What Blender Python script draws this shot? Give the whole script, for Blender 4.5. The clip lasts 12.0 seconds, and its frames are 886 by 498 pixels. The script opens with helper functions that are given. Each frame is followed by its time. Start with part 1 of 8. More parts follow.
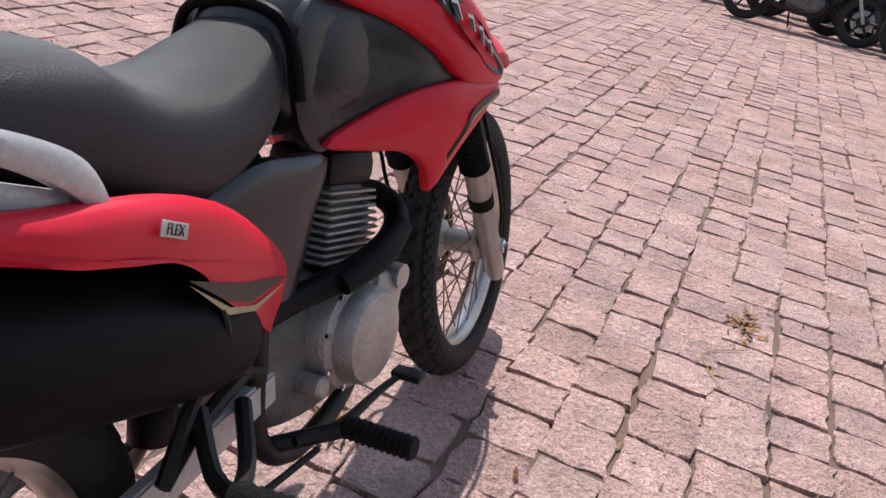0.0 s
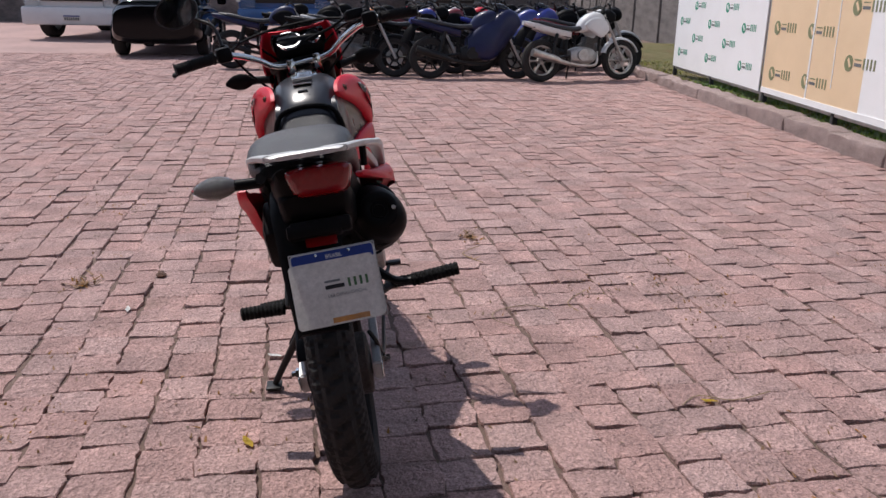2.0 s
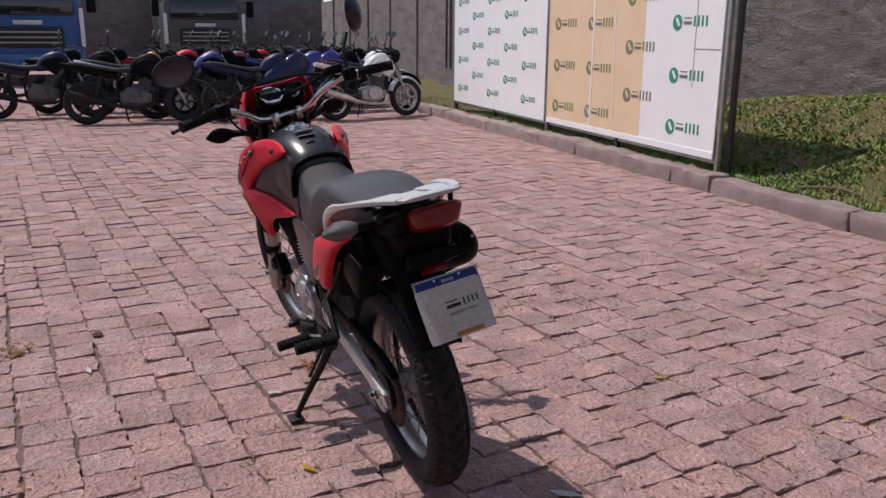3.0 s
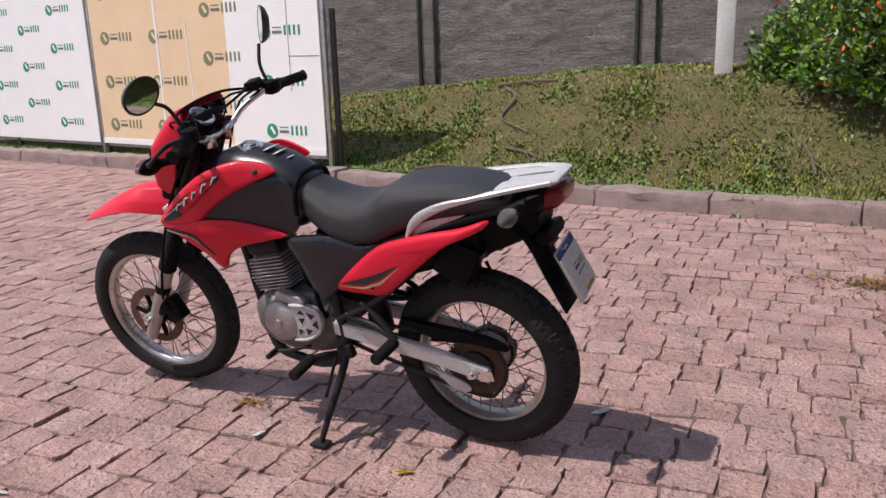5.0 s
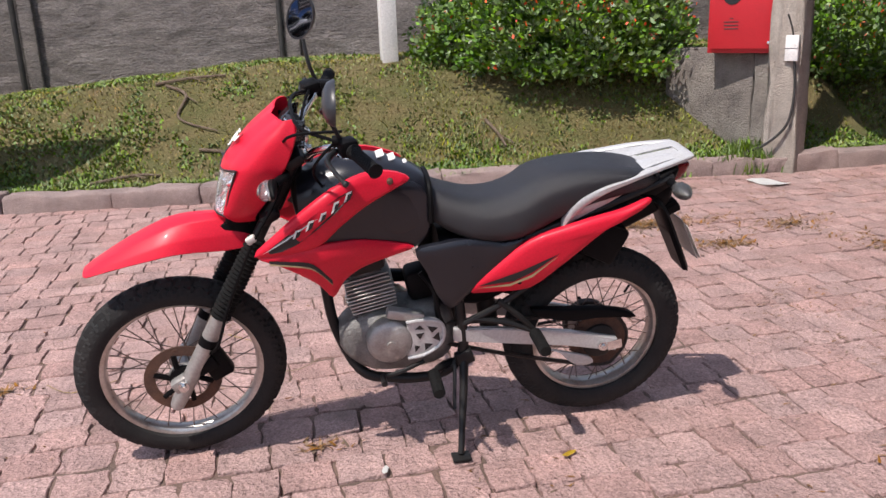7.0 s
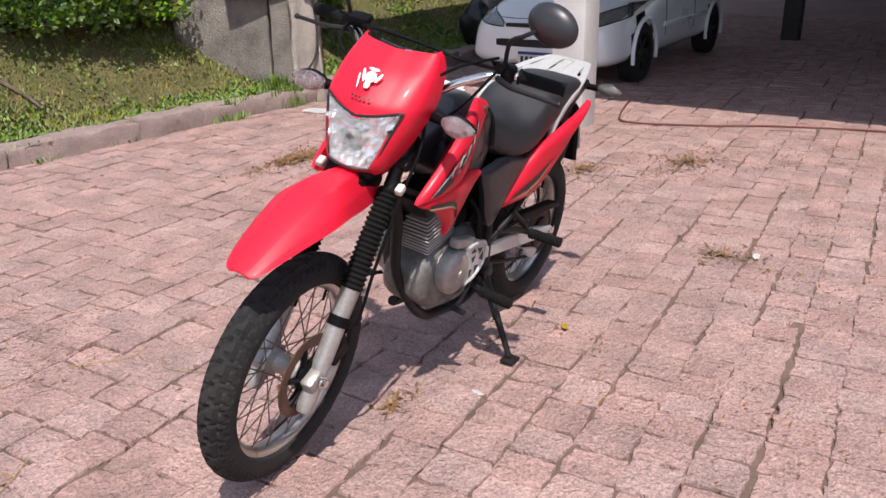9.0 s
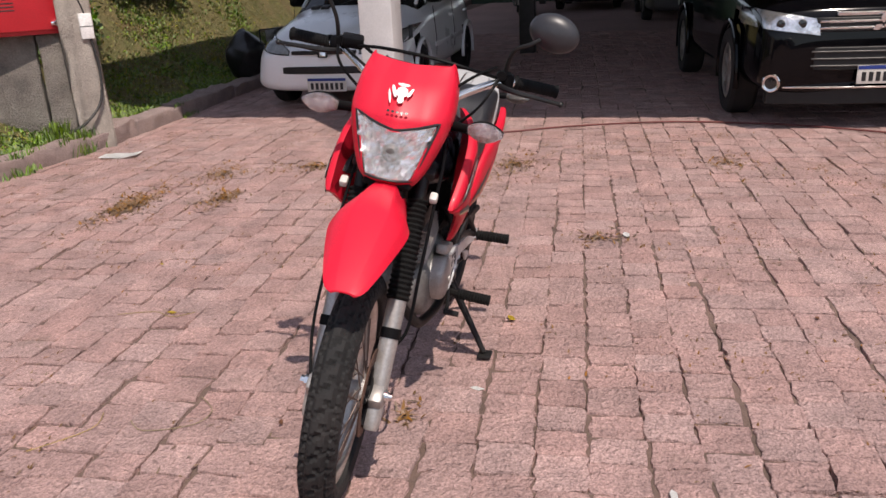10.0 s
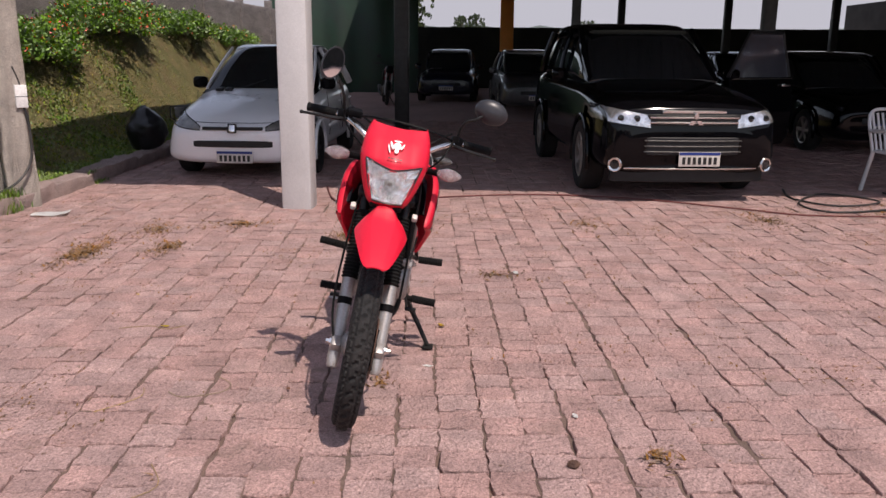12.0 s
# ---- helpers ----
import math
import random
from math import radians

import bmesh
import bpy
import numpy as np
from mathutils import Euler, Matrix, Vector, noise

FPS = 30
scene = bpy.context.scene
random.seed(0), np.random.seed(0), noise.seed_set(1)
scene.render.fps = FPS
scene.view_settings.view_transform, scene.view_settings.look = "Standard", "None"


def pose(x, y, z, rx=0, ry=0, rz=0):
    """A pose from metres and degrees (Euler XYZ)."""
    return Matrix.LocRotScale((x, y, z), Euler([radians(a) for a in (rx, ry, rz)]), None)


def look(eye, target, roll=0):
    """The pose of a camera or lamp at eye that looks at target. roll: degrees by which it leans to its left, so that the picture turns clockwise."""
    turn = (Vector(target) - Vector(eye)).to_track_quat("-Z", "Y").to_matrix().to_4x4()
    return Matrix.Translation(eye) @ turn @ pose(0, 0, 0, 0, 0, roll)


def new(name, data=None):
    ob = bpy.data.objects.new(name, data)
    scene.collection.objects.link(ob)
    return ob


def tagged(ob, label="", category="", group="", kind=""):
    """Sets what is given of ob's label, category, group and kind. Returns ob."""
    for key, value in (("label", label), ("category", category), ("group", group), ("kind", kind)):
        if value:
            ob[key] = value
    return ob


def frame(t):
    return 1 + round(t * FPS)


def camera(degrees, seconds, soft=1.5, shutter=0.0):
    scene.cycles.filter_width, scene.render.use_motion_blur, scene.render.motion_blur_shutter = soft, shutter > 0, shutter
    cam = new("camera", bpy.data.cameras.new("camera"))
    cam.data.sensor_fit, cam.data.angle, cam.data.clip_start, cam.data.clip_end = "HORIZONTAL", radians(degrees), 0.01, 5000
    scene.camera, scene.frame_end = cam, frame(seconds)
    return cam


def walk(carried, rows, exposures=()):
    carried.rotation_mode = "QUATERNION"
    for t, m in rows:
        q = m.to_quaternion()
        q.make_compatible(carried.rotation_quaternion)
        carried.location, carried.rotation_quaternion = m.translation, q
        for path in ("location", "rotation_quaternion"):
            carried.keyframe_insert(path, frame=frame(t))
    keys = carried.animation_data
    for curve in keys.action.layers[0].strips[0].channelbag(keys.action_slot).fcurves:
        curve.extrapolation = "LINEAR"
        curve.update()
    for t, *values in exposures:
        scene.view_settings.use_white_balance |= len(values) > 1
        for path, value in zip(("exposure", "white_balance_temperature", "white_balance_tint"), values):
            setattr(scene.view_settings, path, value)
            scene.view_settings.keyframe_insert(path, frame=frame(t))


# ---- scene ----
cam = camera(56.5, 12.0)
PATH = [
    (0, (-0.317, -0.576, 1.139), (1.356, 0.11, 0.284), 12.0),
    (0.5, (-0.875, -0.667, 1.176), (0.871, -0.021, 0.447), 10.0),
    (1, (-1.294, -0.544, 1.209), (0.527, -0.069, 0.534), 5.0),
    (1.5, (-1.688, -0.351, 1.242), (0.176, -0.174, 0.541), 2.6),
    (2, (-1.987, 0.004, 1.256), (-0.09, -0.204, 0.658), 0.9),
    (2.5, (-2.147, 0.426, 1.297), (-0.321, -0.109, 0.68), 1.4),
    (3, (-2.102, 0.88, 1.315), (-0.334, 0.096, 0.805), 0.4),
    (3.5, (-1.984, 1.334, 1.329), (-0.337, 0.317, 0.829), -1.2),
    (3.7, (-1.931, 1.496, 1.313), (-0.382, 0.342, 0.796), -2.1),
    (5.3, (-0.777, 2.482, 1.319), (-0.054, 0.684, 0.827), -1.0),
    (5.5, (-0.621, 2.585, 1.326), (-0.016, 0.743, 0.833), -0.6),
    (6, (-0.162, 2.732, 1.342), (0.102, 0.811, 0.853), -1.4),
    (6.5, (0.359, 2.697, 1.37), (0.382, 0.767, 0.849), -0.3),
    (7, (0.876, 2.598, 1.382), (0.599, 0.697, 0.827), -2.1),
    (7.2, (1.084, 2.477, 1.398), (0.732, 0.588, 0.843), -3.0),
    (9, (2.745, 1.505, 1.386), (1.189, 0.466, 0.679), -0.9),
    (9.5, (2.939, 1.123, 1.351), (1.238, 0.345, 0.642), -2.2),
    (10, (3.177, 0.814, 1.381), (1.346, 0.353, 0.72), -2.6),
    (10.5, (3.377, 0.601, 1.392), (1.483, 0.346, 0.803), -3.5),
    (11, (3.822, 0.482, 1.436), (1.905, 0.339, 0.885), -1.7),
    (11.5, (4.082, 0.517, 1.436), (2.144, 0.371, 0.963), -0.6),
    (12, (4.33, 0.568, 1.431), (2.389, 0.458, 0.962), 0.5),
]
EXPOSURES = [(0, 0.68, 6550, 9), (0.5, 0.70, 6600, 10), (1, 0.56, 6600, 11), (1.5, 0.36, 6550, 12), (2, 0.16, 6500, 13), (2.5, 0.05, 6500, 15), (3.5, -0.08, 6650, 18), (5.5, 0.42, 6700, 14), (6.5, 0.55, 6700, 14), (7.2, 0.56, 6700, 14), (9, 0.62, 6700, 12), (9.5, 0.38, 6900, 14), (10.5, 0.30, 7050, 17), (12, 0.25, 7050, 19)]
walk(cam, [(t, look(eye, target, roll)) for t, eye, target, roll in PATH], EXPOSURES)

# ---- world and sun ----
SUN = Vector((0.43, 0.35, 1.0)).normalized()
world = bpy.data.worlds.new("sky")
scene.world = world
world.use_nodes = True
wt = world.node_tree
sky = wt.nodes.new("ShaderNodeTexSky")
sky.sky_type, sky.sun_disc = "NISHITA", False
sky.sun_elevation, sky.sun_rotation = math.asin(SUN.z), math.atan2(SUN.x, SUN.y)
sky.air_density = 1.0
sky.dust_density, sky.ozone_density = 0.4, 4.0
wt.nodes["Background"].inputs["Strength"].default_value = 0.135
haze = wt.nodes.new("ShaderNodeHueSaturation")  # thin high haze takes some of the blue away
haze.inputs["Saturation"].default_value = 0.62
wt.links.new(sky.outputs[0], haze.inputs["Color"])
wt.links.new(haze.outputs[0], wt.nodes["Background"].inputs["Color"])
sun_data = bpy.data.lights.new("sun", "SUN")
sun_data.energy, sun_data.angle, sun_data.color = 3.6, radians(0.6), (1.0, 0.955, 0.90)
sun = new("sun", sun_data)
sun.matrix_world = look((6, 5, 14), (6 - SUN.x, 5 - SUN.y, 14 - SUN.z))

# ---- helpers for building ----
rnd = random.Random(7)


def part(name, bm, material, parent=None, label="", m=None, angle=38):
    """One mesh object out of a bmesh, under a thing or a part."""
    bmesh.ops.recalc_face_normals(bm, faces=bm.faces)
    me = bpy.data.meshes.new(name)
    bm.to_mesh(me)
    bm.free()
    if angle:
        me.shade_smooth()
        me.set_sharp_from_angle(angle=radians(angle))
    for mt in material if isinstance(material, (list, tuple)) else [material]:
        me.materials.append(mt)
    return share(name, me, parent, label, m)


def share(name, me, parent=None, label="", m=None):
    """One more object on a mesh that exists."""
    ob = new(name, me)
    ob.parent = parent
    if m is not None:
        ob.matrix_basis = m
    return tagged(ob, label)


def thing(name, label, category, m=None, group="", kind=""):
    ob = new(name)
    if m is not None:
        ob.matrix_basis = m
    return tagged(ob, label, category, group, kind)


def B():
    return bmesh.new()


def box(bm, c, s, rot=(0, 0, 0), bev=0.0, seg=2):
    m = pose(*c, *rot) @ Matrix.Diagonal((*s, 1))
    vs = bmesh.ops.create_cube(bm, size=1, matrix=m)["verts"]
    if bev:
        es = list({e for v in vs for e in v.link_edges})
        bmesh.ops.bevel(bm, geom=es, offset=bev, segments=seg, affect="EDGES", profile=0.5)
    return bm


def spline(pts, n=4, closed=False):
    """Catmull-Rom through points of any dimension."""
    p = [np.array(q, float) for q in pts]
    if n < 2:
        return p
    k, out = len(p), []
    for i in range(k if closed else k - 1):
        if closed:
            a, b, c, d = (p[(i + j - 1) % k] for j in range(4))
        else:
            a, b, c, d = p[max(i - 1, 0)], p[i], p[i + 1], p[min(i + 2, k - 1)]
        for j in range(n):
            t = j / n
            out.append(0.5 * (2 * b + (c - a) * t + (2 * a - 5 * b + 4 * c - d) * t * t + (3 * b - a - 3 * c + d) * t ** 3))
    if not closed:
        out.append(p[-1])
    return out


def loft(bm, rings, cap=True, closed=False):
    vs = [[bm.verts.new(tuple(map(float, q))) for q in r] for r in rings]
    k = len(vs[0])
    pairs = list(zip(vs, vs[1:])) + ([(vs[-1], vs[0])] if closed else [])
    for a, b in pairs:
        for i in range(k):
            j = (i + 1) % k
            bm.faces.new((a[i], a[j], b[j], b[i]))
    if cap and not closed:
        bm.faces.new(vs[0][::-1])
        bm.faces.new(vs[-1])
    return bm


def tube(bm, pts, r, seg=10, n=4, closed=False, flat=1.0):
    """A round bar along points; r one radius or one for each point."""
    rs = r if isinstance(r, (list, tuple)) else [r] * len(pts)
    q = spline([(*p, a) for p, a in zip(pts, rs)], n, closed)
    c = [Vector(v[:3]) for v in q]
    rings, up = [], None
    for i, v in enumerate(q):
        a, b = c[i - 1] if (i or closed) else c[i], c[(i + 1) % len(c)] if (i < len(c) - 1 or closed) else c[i]
        d = (b - a).normalized()
        if up is None:
            up = d.orthogonal().normalized()
        up = (up - d * up.dot(d)).normalized()
        w = d.cross(up)
        rings.append([c[i] + (up * math.cos(t) + w * math.sin(t) * flat) * v[3] for t in (math.tau * j / seg for j in range(seg))])
    return loft(bm, rings, not closed, closed)


def lathe(bm, prof, seg=32, m=None, closed=False):
    """Turn a profile of (radius, height) round the z axis of m."""
    m = m or Matrix()
    rings = [[m @ Vector((r * math.cos(t), r * math.sin(t), h)) for t in (math.tau * j / seg for j in range(seg))] for r, h in prof]
    return loft(bm, rings, True, closed)


AXY = pose(0, 0, 0, -90, 0, 0)  # the z axis of a lathe laid along y


def blob(bm, stations, seg=20, n=3):
    """A body along x out of sections (x, z_low, z_high, half_low, half_high, square)."""
    rings = []
    for x, zl, zh, wl, wh, k in spline(stations, n):
        ring = []
        for j in range(seg):
            a = math.tau * j / seg
            ca, sa = math.cos(a), math.sin(a)
            u = math.copysign(abs(sa) ** k, sa)
            ring.append((x, math.copysign(abs(ca) ** k, ca) * (wl + (wh - wl) * (u + 1) / 2), (zl + zh) / 2 + u * (zh - zl) / 2))
        rings.append(ring)
    return loft(bm, rings)


def panel(bm, outline, yf, thick=0.006, bulge=0.012, n=4, side=1):
    """A moulded plate over an outline in x and z; yf(x, z) is how far it lies from the middle."""
    o = spline(outline, n, True)
    cx, cz = sum(p[0] for p in o) / len(o), sum(p[1] for p in o) / len(o)
    rings = []
    for s, d in ((1.0, -thick), (1.0, 0.0), (0.93, 0.55 * bulge), (0.75, 0.9 * bulge), (0.4, bulge)):
        ring = []
        for p in o:
            x, z = cx + (p[0] - cx) * s, cz + (p[1] - cz) * s
            ring.append((x, side * (yf(x, z) + d), z))
        rings.append(ring)
    return loft(bm, rings)


def text_mesh(s, size, depth=0.001):
    """The built-in font as a mesh, standing in x and z."""
    c = bpy.data.curves.new("t", "FONT")
    c.body, c.size, c.extrude, c.align_x, c.align_y = s, size, depth, "CENTER", "CENTER"
    ob = bpy.data.objects.new("t", c)
    me = bpy.data.meshes.new_from_object(ob)
    bpy.data.objects.remove(ob)
    me.transform(pose(0, 0, 0, 90))
    return me

# ---- materials ----
def material(name, col, rough=0.5, metal=0.0, col2=None, mix=0.35, scale=8.0, fine=90.0, bump=0.05, spread=0.1, coat=0.0, spec=0.5, dirt=None, dirt_scale=3.0, dirt_amount=0.0, island=0.0, rand=0.0, world=False, speck=0.0, rough_relief=0.0, stretch=None):
    """A surface with variation at two scales: cloudy colour, fine grain and relief, patches of dirt."""
    mt = bpy.data.materials.new(name)
    mt.use_nodes = True
    nt = mt.node_tree
    bs = nt.nodes["Principled BSDF"]
    link, node = nt.links.new, nt.nodes.new
    place = node("ShaderNodeNewGeometry").outputs["Position"] if world else node("ShaderNodeTexCoord").outputs["Object"]

    if stretch:
        mp = node("ShaderNodeMapping")
        mp.inputs["Scale"].default_value = stretch
        link(place, mp.inputs["Vector"])
        place = mp.outputs["Vector"]

    def noise_node(s, detail=6, roughness=0.6):
        nn = node("ShaderNodeTexNoise")
        nn.inputs["Scale"].default_value, nn.inputs["Detail"].default_value, nn.inputs["Roughness"].default_value = s, detail, roughness
        link(place, nn.inputs["Vector"])
        return nn

    def ramp(src, a, b):
        r = node("ShaderNodeMapRange")
        r.inputs["From Min"].default_value, r.inputs["From Max"].default_value = a, b
        link(src, r.inputs["Value"])
        return r.outputs["Result"]

    def mixed(fac, a, b, blend="MIX"):
        mx = node("ShaderNodeMix")
        mx.data_type, mx.blend_type = "RGBA", blend
        link(fac, mx.inputs["Factor"]) if not isinstance(fac, float) else setattr(mx.inputs["Factor"], "default_value", fac)
        for sock, v in ((mx.inputs["A"], a), (mx.inputs["B"], b)):
            link(v, sock) if not isinstance(v, tuple) else setattr(sock, "default_value", v)
        return mx.outputs["Result"]

    big, small = noise_node(scale, 5), noise_node(fine, 4, 0.7)
    c1 = (*col, 1.0)
    c2 = (*(col2 or tuple(v * (1 - mix) for v in col)), 1.0)
    out = mixed(ramp(big.outputs["Fac"], 0.35, 0.68), c1, c2)
    g = mixed(ramp(small.outputs["Fac"], 0.3, 0.7), (0.78, 0.78, 0.78, 1), (1.16, 1.16, 1.16, 1))
    out = mixed(min(1.0, 0.4 + mix), out, g, "MULTIPLY")
    if speck:
        sn = noise_node(fine * 2.6, 3, 0.8)
        out = mixed(ramp(sn.outputs["Fac"], 0.36, 0.64), mixed(1.0, out, (1 - speck, 1 - speck, 1 - speck, 1), "MULTIPLY"), mixed(1.0, out, (1 + speck, 1 + speck, 1 + speck, 1), "MULTIPLY"))
    if dirt:
        dn = noise_node(dirt_scale, 8, 0.75)
        out = mixed(ramp(dn.outputs["Fac"], 0.72 - 0.3 * dirt_amount, 0.8 - 0.2 * dirt_amount), out, (*dirt, 1.0))
    if island or rand:
        src = node("ShaderNodeNewGeometry").outputs["Random Per Island"] if island else node("ShaderNodeObjectInfo").outputs["Random"]
        hv = node("ShaderNodeHueSaturation")
        k = island or rand
        mr = node("ShaderNodeMapRange")
        mr.inputs["To Min"].default_value, mr.inputs["To Max"].default_value = 1 - k, 1 + k
        link(src, mr.inputs["Value"])
        link(mr.outputs["Result"], hv.inputs["Value"])
        m2 = node("ShaderNodeMath")
        m2.operation = "MULTIPLY"
        m2.inputs[1].default_value = 7.31
        m3 = node("ShaderNodeMath")
        m3.operation = "FRACT"
        link(src, m2.inputs[0])
        link(m2.outputs[0], m3.inputs[0])
        m4 = node("ShaderNodeMapRange")
        m4.inputs["To Min"].default_value, m4.inputs["To Max"].default_value = 1 - 0.9 * k, 1 + 0.9 * k
        link(m3.outputs[0], m4.inputs["Value"])
        link(m4.outputs["Result"], hv.inputs["Saturation"])
        link(out, hv.inputs["Color"])
        out = hv.outputs["Color"]
    link(out, bs.inputs["Base Color"])
    rr = node("ShaderNodeMapRange")
    rr.inputs["To Min"].default_value, rr.inputs["To Max"].default_value = max(0.02, rough - spread), min(1.0, rough + spread)
    link(big.outputs["Fac"], rr.inputs["Value"])
    link(rr.outputs["Result"], bs.inputs["Roughness"])
    bs.inputs["Metallic"].default_value = metal
    bs.inputs["Specular IOR Level"].default_value = spec
    bs.inputs["Coat Weight"].default_value = coat
    bs.inputs["Coat Roughness"].default_value = 0.08
    if bump:
        bp = node("ShaderNodeBump")
        bp.inputs["Strength"].default_value, bp.inputs["Distance"].default_value = min(1.0, bump * 4), bump * 0.05
        link(small.outputs["Fac"], bp.inputs["Height"])
        if rough_relief:
            b2 = node("ShaderNodeBump")
            b2.inputs["Strength"].default_value, b2.inputs["Distance"].default_value = 0.9, rough_relief
            link(noise_node(24, 5, 0.6).outputs["Fac"], b2.inputs["Height"])
            link(b2.outputs["Normal"], bp.inputs["Normal"])
        link(bp.outputs["Normal"], bs.inputs["Normal"])
    return mt


def glassy(name, col, rough=0.05, trans=0.9, ior=1.45):
    mt = material(name, col, rough, spread=0.03, bump=0, mix=0.1)
    bs = mt.node_tree.nodes["Principled BSDF"]
    bs.inputs["Transmission Weight"].default_value = trans
    bs.inputs["IOR"].default_value = ior
    return mt


PAVER = dict(col=(0.515, 0.337, 0.307), col2=(0.35, 0.236, 0.218), rough=0.92, scale=5, fine=42, bump=0.5, mix=0.35, spec=0.15, dirt=(0.25, 0.18, 0.155), dirt_scale=1.7, dirt_amount=0.46, world=True, speck=0.30, rough_relief=0.018)
M_paver = material("paver_piece", rand=0.09, **PAVER)
M_paver_far = material("paver_rest", island=0.09, **PAVER)
# sand darkened in colour to carry the shade inside the block joints
M_sand_shaded = material("joint_sand", (0.20, 0.130, 0.105), 0.95, col2=(0.11, 0.075, 0.060), scale=5, fine=120, bump=0.2, dirt=(0.30, 0.22, 0.12), dirt_scale=2.5, dirt_amount=0.4, speck=0.25)
M_road = material("paving_far", (0.40, 0.262, 0.238), 0.92, col2=(0.31, 0.21, 0.195), scale=0.6, fine=9, bump=0.1)
M_kerb = material("granite_kerb", (0.46, 0.335, 0.305), 0.9, col2=(0.34, 0.25, 0.23), scale=7, fine=90, bump=0.5, speck=0.25, island=0.12, dirt=(0.12, 0.10, 0.075), dirt_scale=5, dirt_amount=0.35)
M_soil = material("grass_soil", (0.185, 0.146, 0.060), 0.95, col2=(0.095, 0.11, 0.028), scale=3.2, fine=45, bump=0.8, dirt=(0.20, 0.115, 0.06), dirt_scale=1.6, dirt_amount=0.6, speck=0.3)
M_blade = material("grass_blade", (0.155, 0.215, 0.036), 0.7, col2=(0.30, 0.255, 0.066), scale=1.6, fine=20, bump=0, island=0.45)
M_clover = material("clover_leaf", (0.105, 0.195, 0.028), 0.6, col2=(0.175, 0.235, 0.045), scale=3, fine=30, bump=0, island=0.45)
M_straw = material("dry_straw", (0.36, 0.26, 0.11), 0.8, col2=(0.26, 0.18, 0.08), scale=3, bump=0, island=0.3)
M_leaf = material("shrub_leaf", (0.075, 0.175, 0.022), 0.5, col2=(0.17, 0.27, 0.04), scale=4, fine=30, bump=0, island=0.5)
M_far_leaf = material("distant_leaf", (0.030, 0.055, 0.020), 0.6, col2=(0.055, 0.075, 0.028), scale=1.5, fine=20, bump=0, island=0.4)
M_flower = material("red_petal", (0.75, 0.07, 0.03), 0.6, col2=(0.8, 0.16, 0.05), scale=4, bump=0, island=0.2)
M_bark = material("bark", (0.16, 0.11, 0.075), 0.9, col2=(0.24, 0.18, 0.13), scale=20, fine=120, bump=0.4)
M_wall = material("grey_concrete_wall", (0.29, 0.255, 0.24), 0.95, col2=(0.17, 0.15, 0.145), scale=2.6, fine=30, bump=1.0, dirt=(0.15, 0.135, 0.13), dirt_scale=2.2, dirt_amount=0.4, speck=0.35, rough_relief=0.05, stretch=(0.4, 1.0, 1.7))
# near-black, so the walls bounce little light
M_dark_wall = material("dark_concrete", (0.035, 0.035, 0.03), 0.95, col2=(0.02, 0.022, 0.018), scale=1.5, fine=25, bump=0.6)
M_concrete = material("rough_concrete", (0.36, 0.32, 0.28), 0.95, col2=(0.20, 0.175, 0.16), scale=5, fine=60, bump=0.8, dirt=(0.1, 0.09, 0.08), dirt_scale=3, dirt_amount=0.4)
M_white_post = material("white_painted_post", (0.84, 0.82, 0.79), 0.75, col2=(0.76, 0.74, 0.71), scale=4, fine=60, bump=0.15, dirt=(0.4, 0.34, 0.27), dirt_scale=6, dirt_amount=0.1)
M_grey_post = material("grey_painted_column", (0.62, 0.61, 0.60), 0.7, col2=(0.55, 0.54, 0.53), scale=3, fine=90, bump=0.03, mix=0.08, dirt=(0.32, 0.28, 0.24), dirt_scale=5, dirt_amount=0.15)
M_hydrant = material("red_enamel", (0.55, 0.02, 0.03), 0.4, scale=3, bump=0.02, mix=0.15)
M_banner = material("white_canvas", (0.90, 0.90, 0.885), 0.6, col2=(0.86, 0.86, 0.84), scale=3, fine=300, bump=0.08, mix=0.08)
M_banner_tan = material("tan_canvas", (0.84, 0.63, 0.40), 0.6, col2=(0.78, 0.58, 0.36), scale=2, fine=300, bump=0.08, mix=0.1)
M_green_ink = material("green_ink", (0.02, 0.30, 0.17), 0.6, mix=0.1, bump=0)
M_olive_ink = material("faded_olive_ink", (0.22, 0.24, 0.12), 0.6, mix=0.1, bump=0)
M_grey_ink = material("grey_ink", (0.16, 0.17, 0.17), 0.6, mix=0.1, bump=0)
M_steel = material("painted_dark_steel", (0.045, 0.042, 0.04), 0.5, scale=10, bump=0.05)
M_alu_frame = material("worn_aluminium_frame", (0.55, 0.54, 0.52), 0.45, 0.8, scale=10, bump=0.05)
M_tin = material("tin_roof", (0.14, 0.135, 0.13), 0.7, 0.0, scale=2, bump=0.05)
M_paper = material("white_paper", (0.8, 0.8, 0.78), 0.7, mix=0.08, bump=0.05)
M_cable = material("black_cable", (0.02, 0.02, 0.02), 0.6, bump=0.02)
M_orange = material("orange_paint", (0.75, 0.25, 0.03), 0.5, scale=2, bump=0.03, mix=0.15)
M_hill = material("hazy_hill", (0.10, 0.13, 0.12), 0.9, col2=(0.13, 0.16, 0.16), scale=0.03, fine=0.4, bump=0)
M_yellow = material("yellow_leaf", (0.6, 0.42, 0.04), 0.7, bump=0, mix=0.2)
M_brown_leaf = material("brown_leaf", (0.28, 0.12, 0.06), 0.8, bump=0, mix=0.3)
M_bag = material("black_bag_film", (0.015, 0.015, 0.016), 0.35, bump=0.1, fine=25)
M_cord = material("brown_cord", (0.16, 0.04, 0.035), 0.6, bump=0.02)
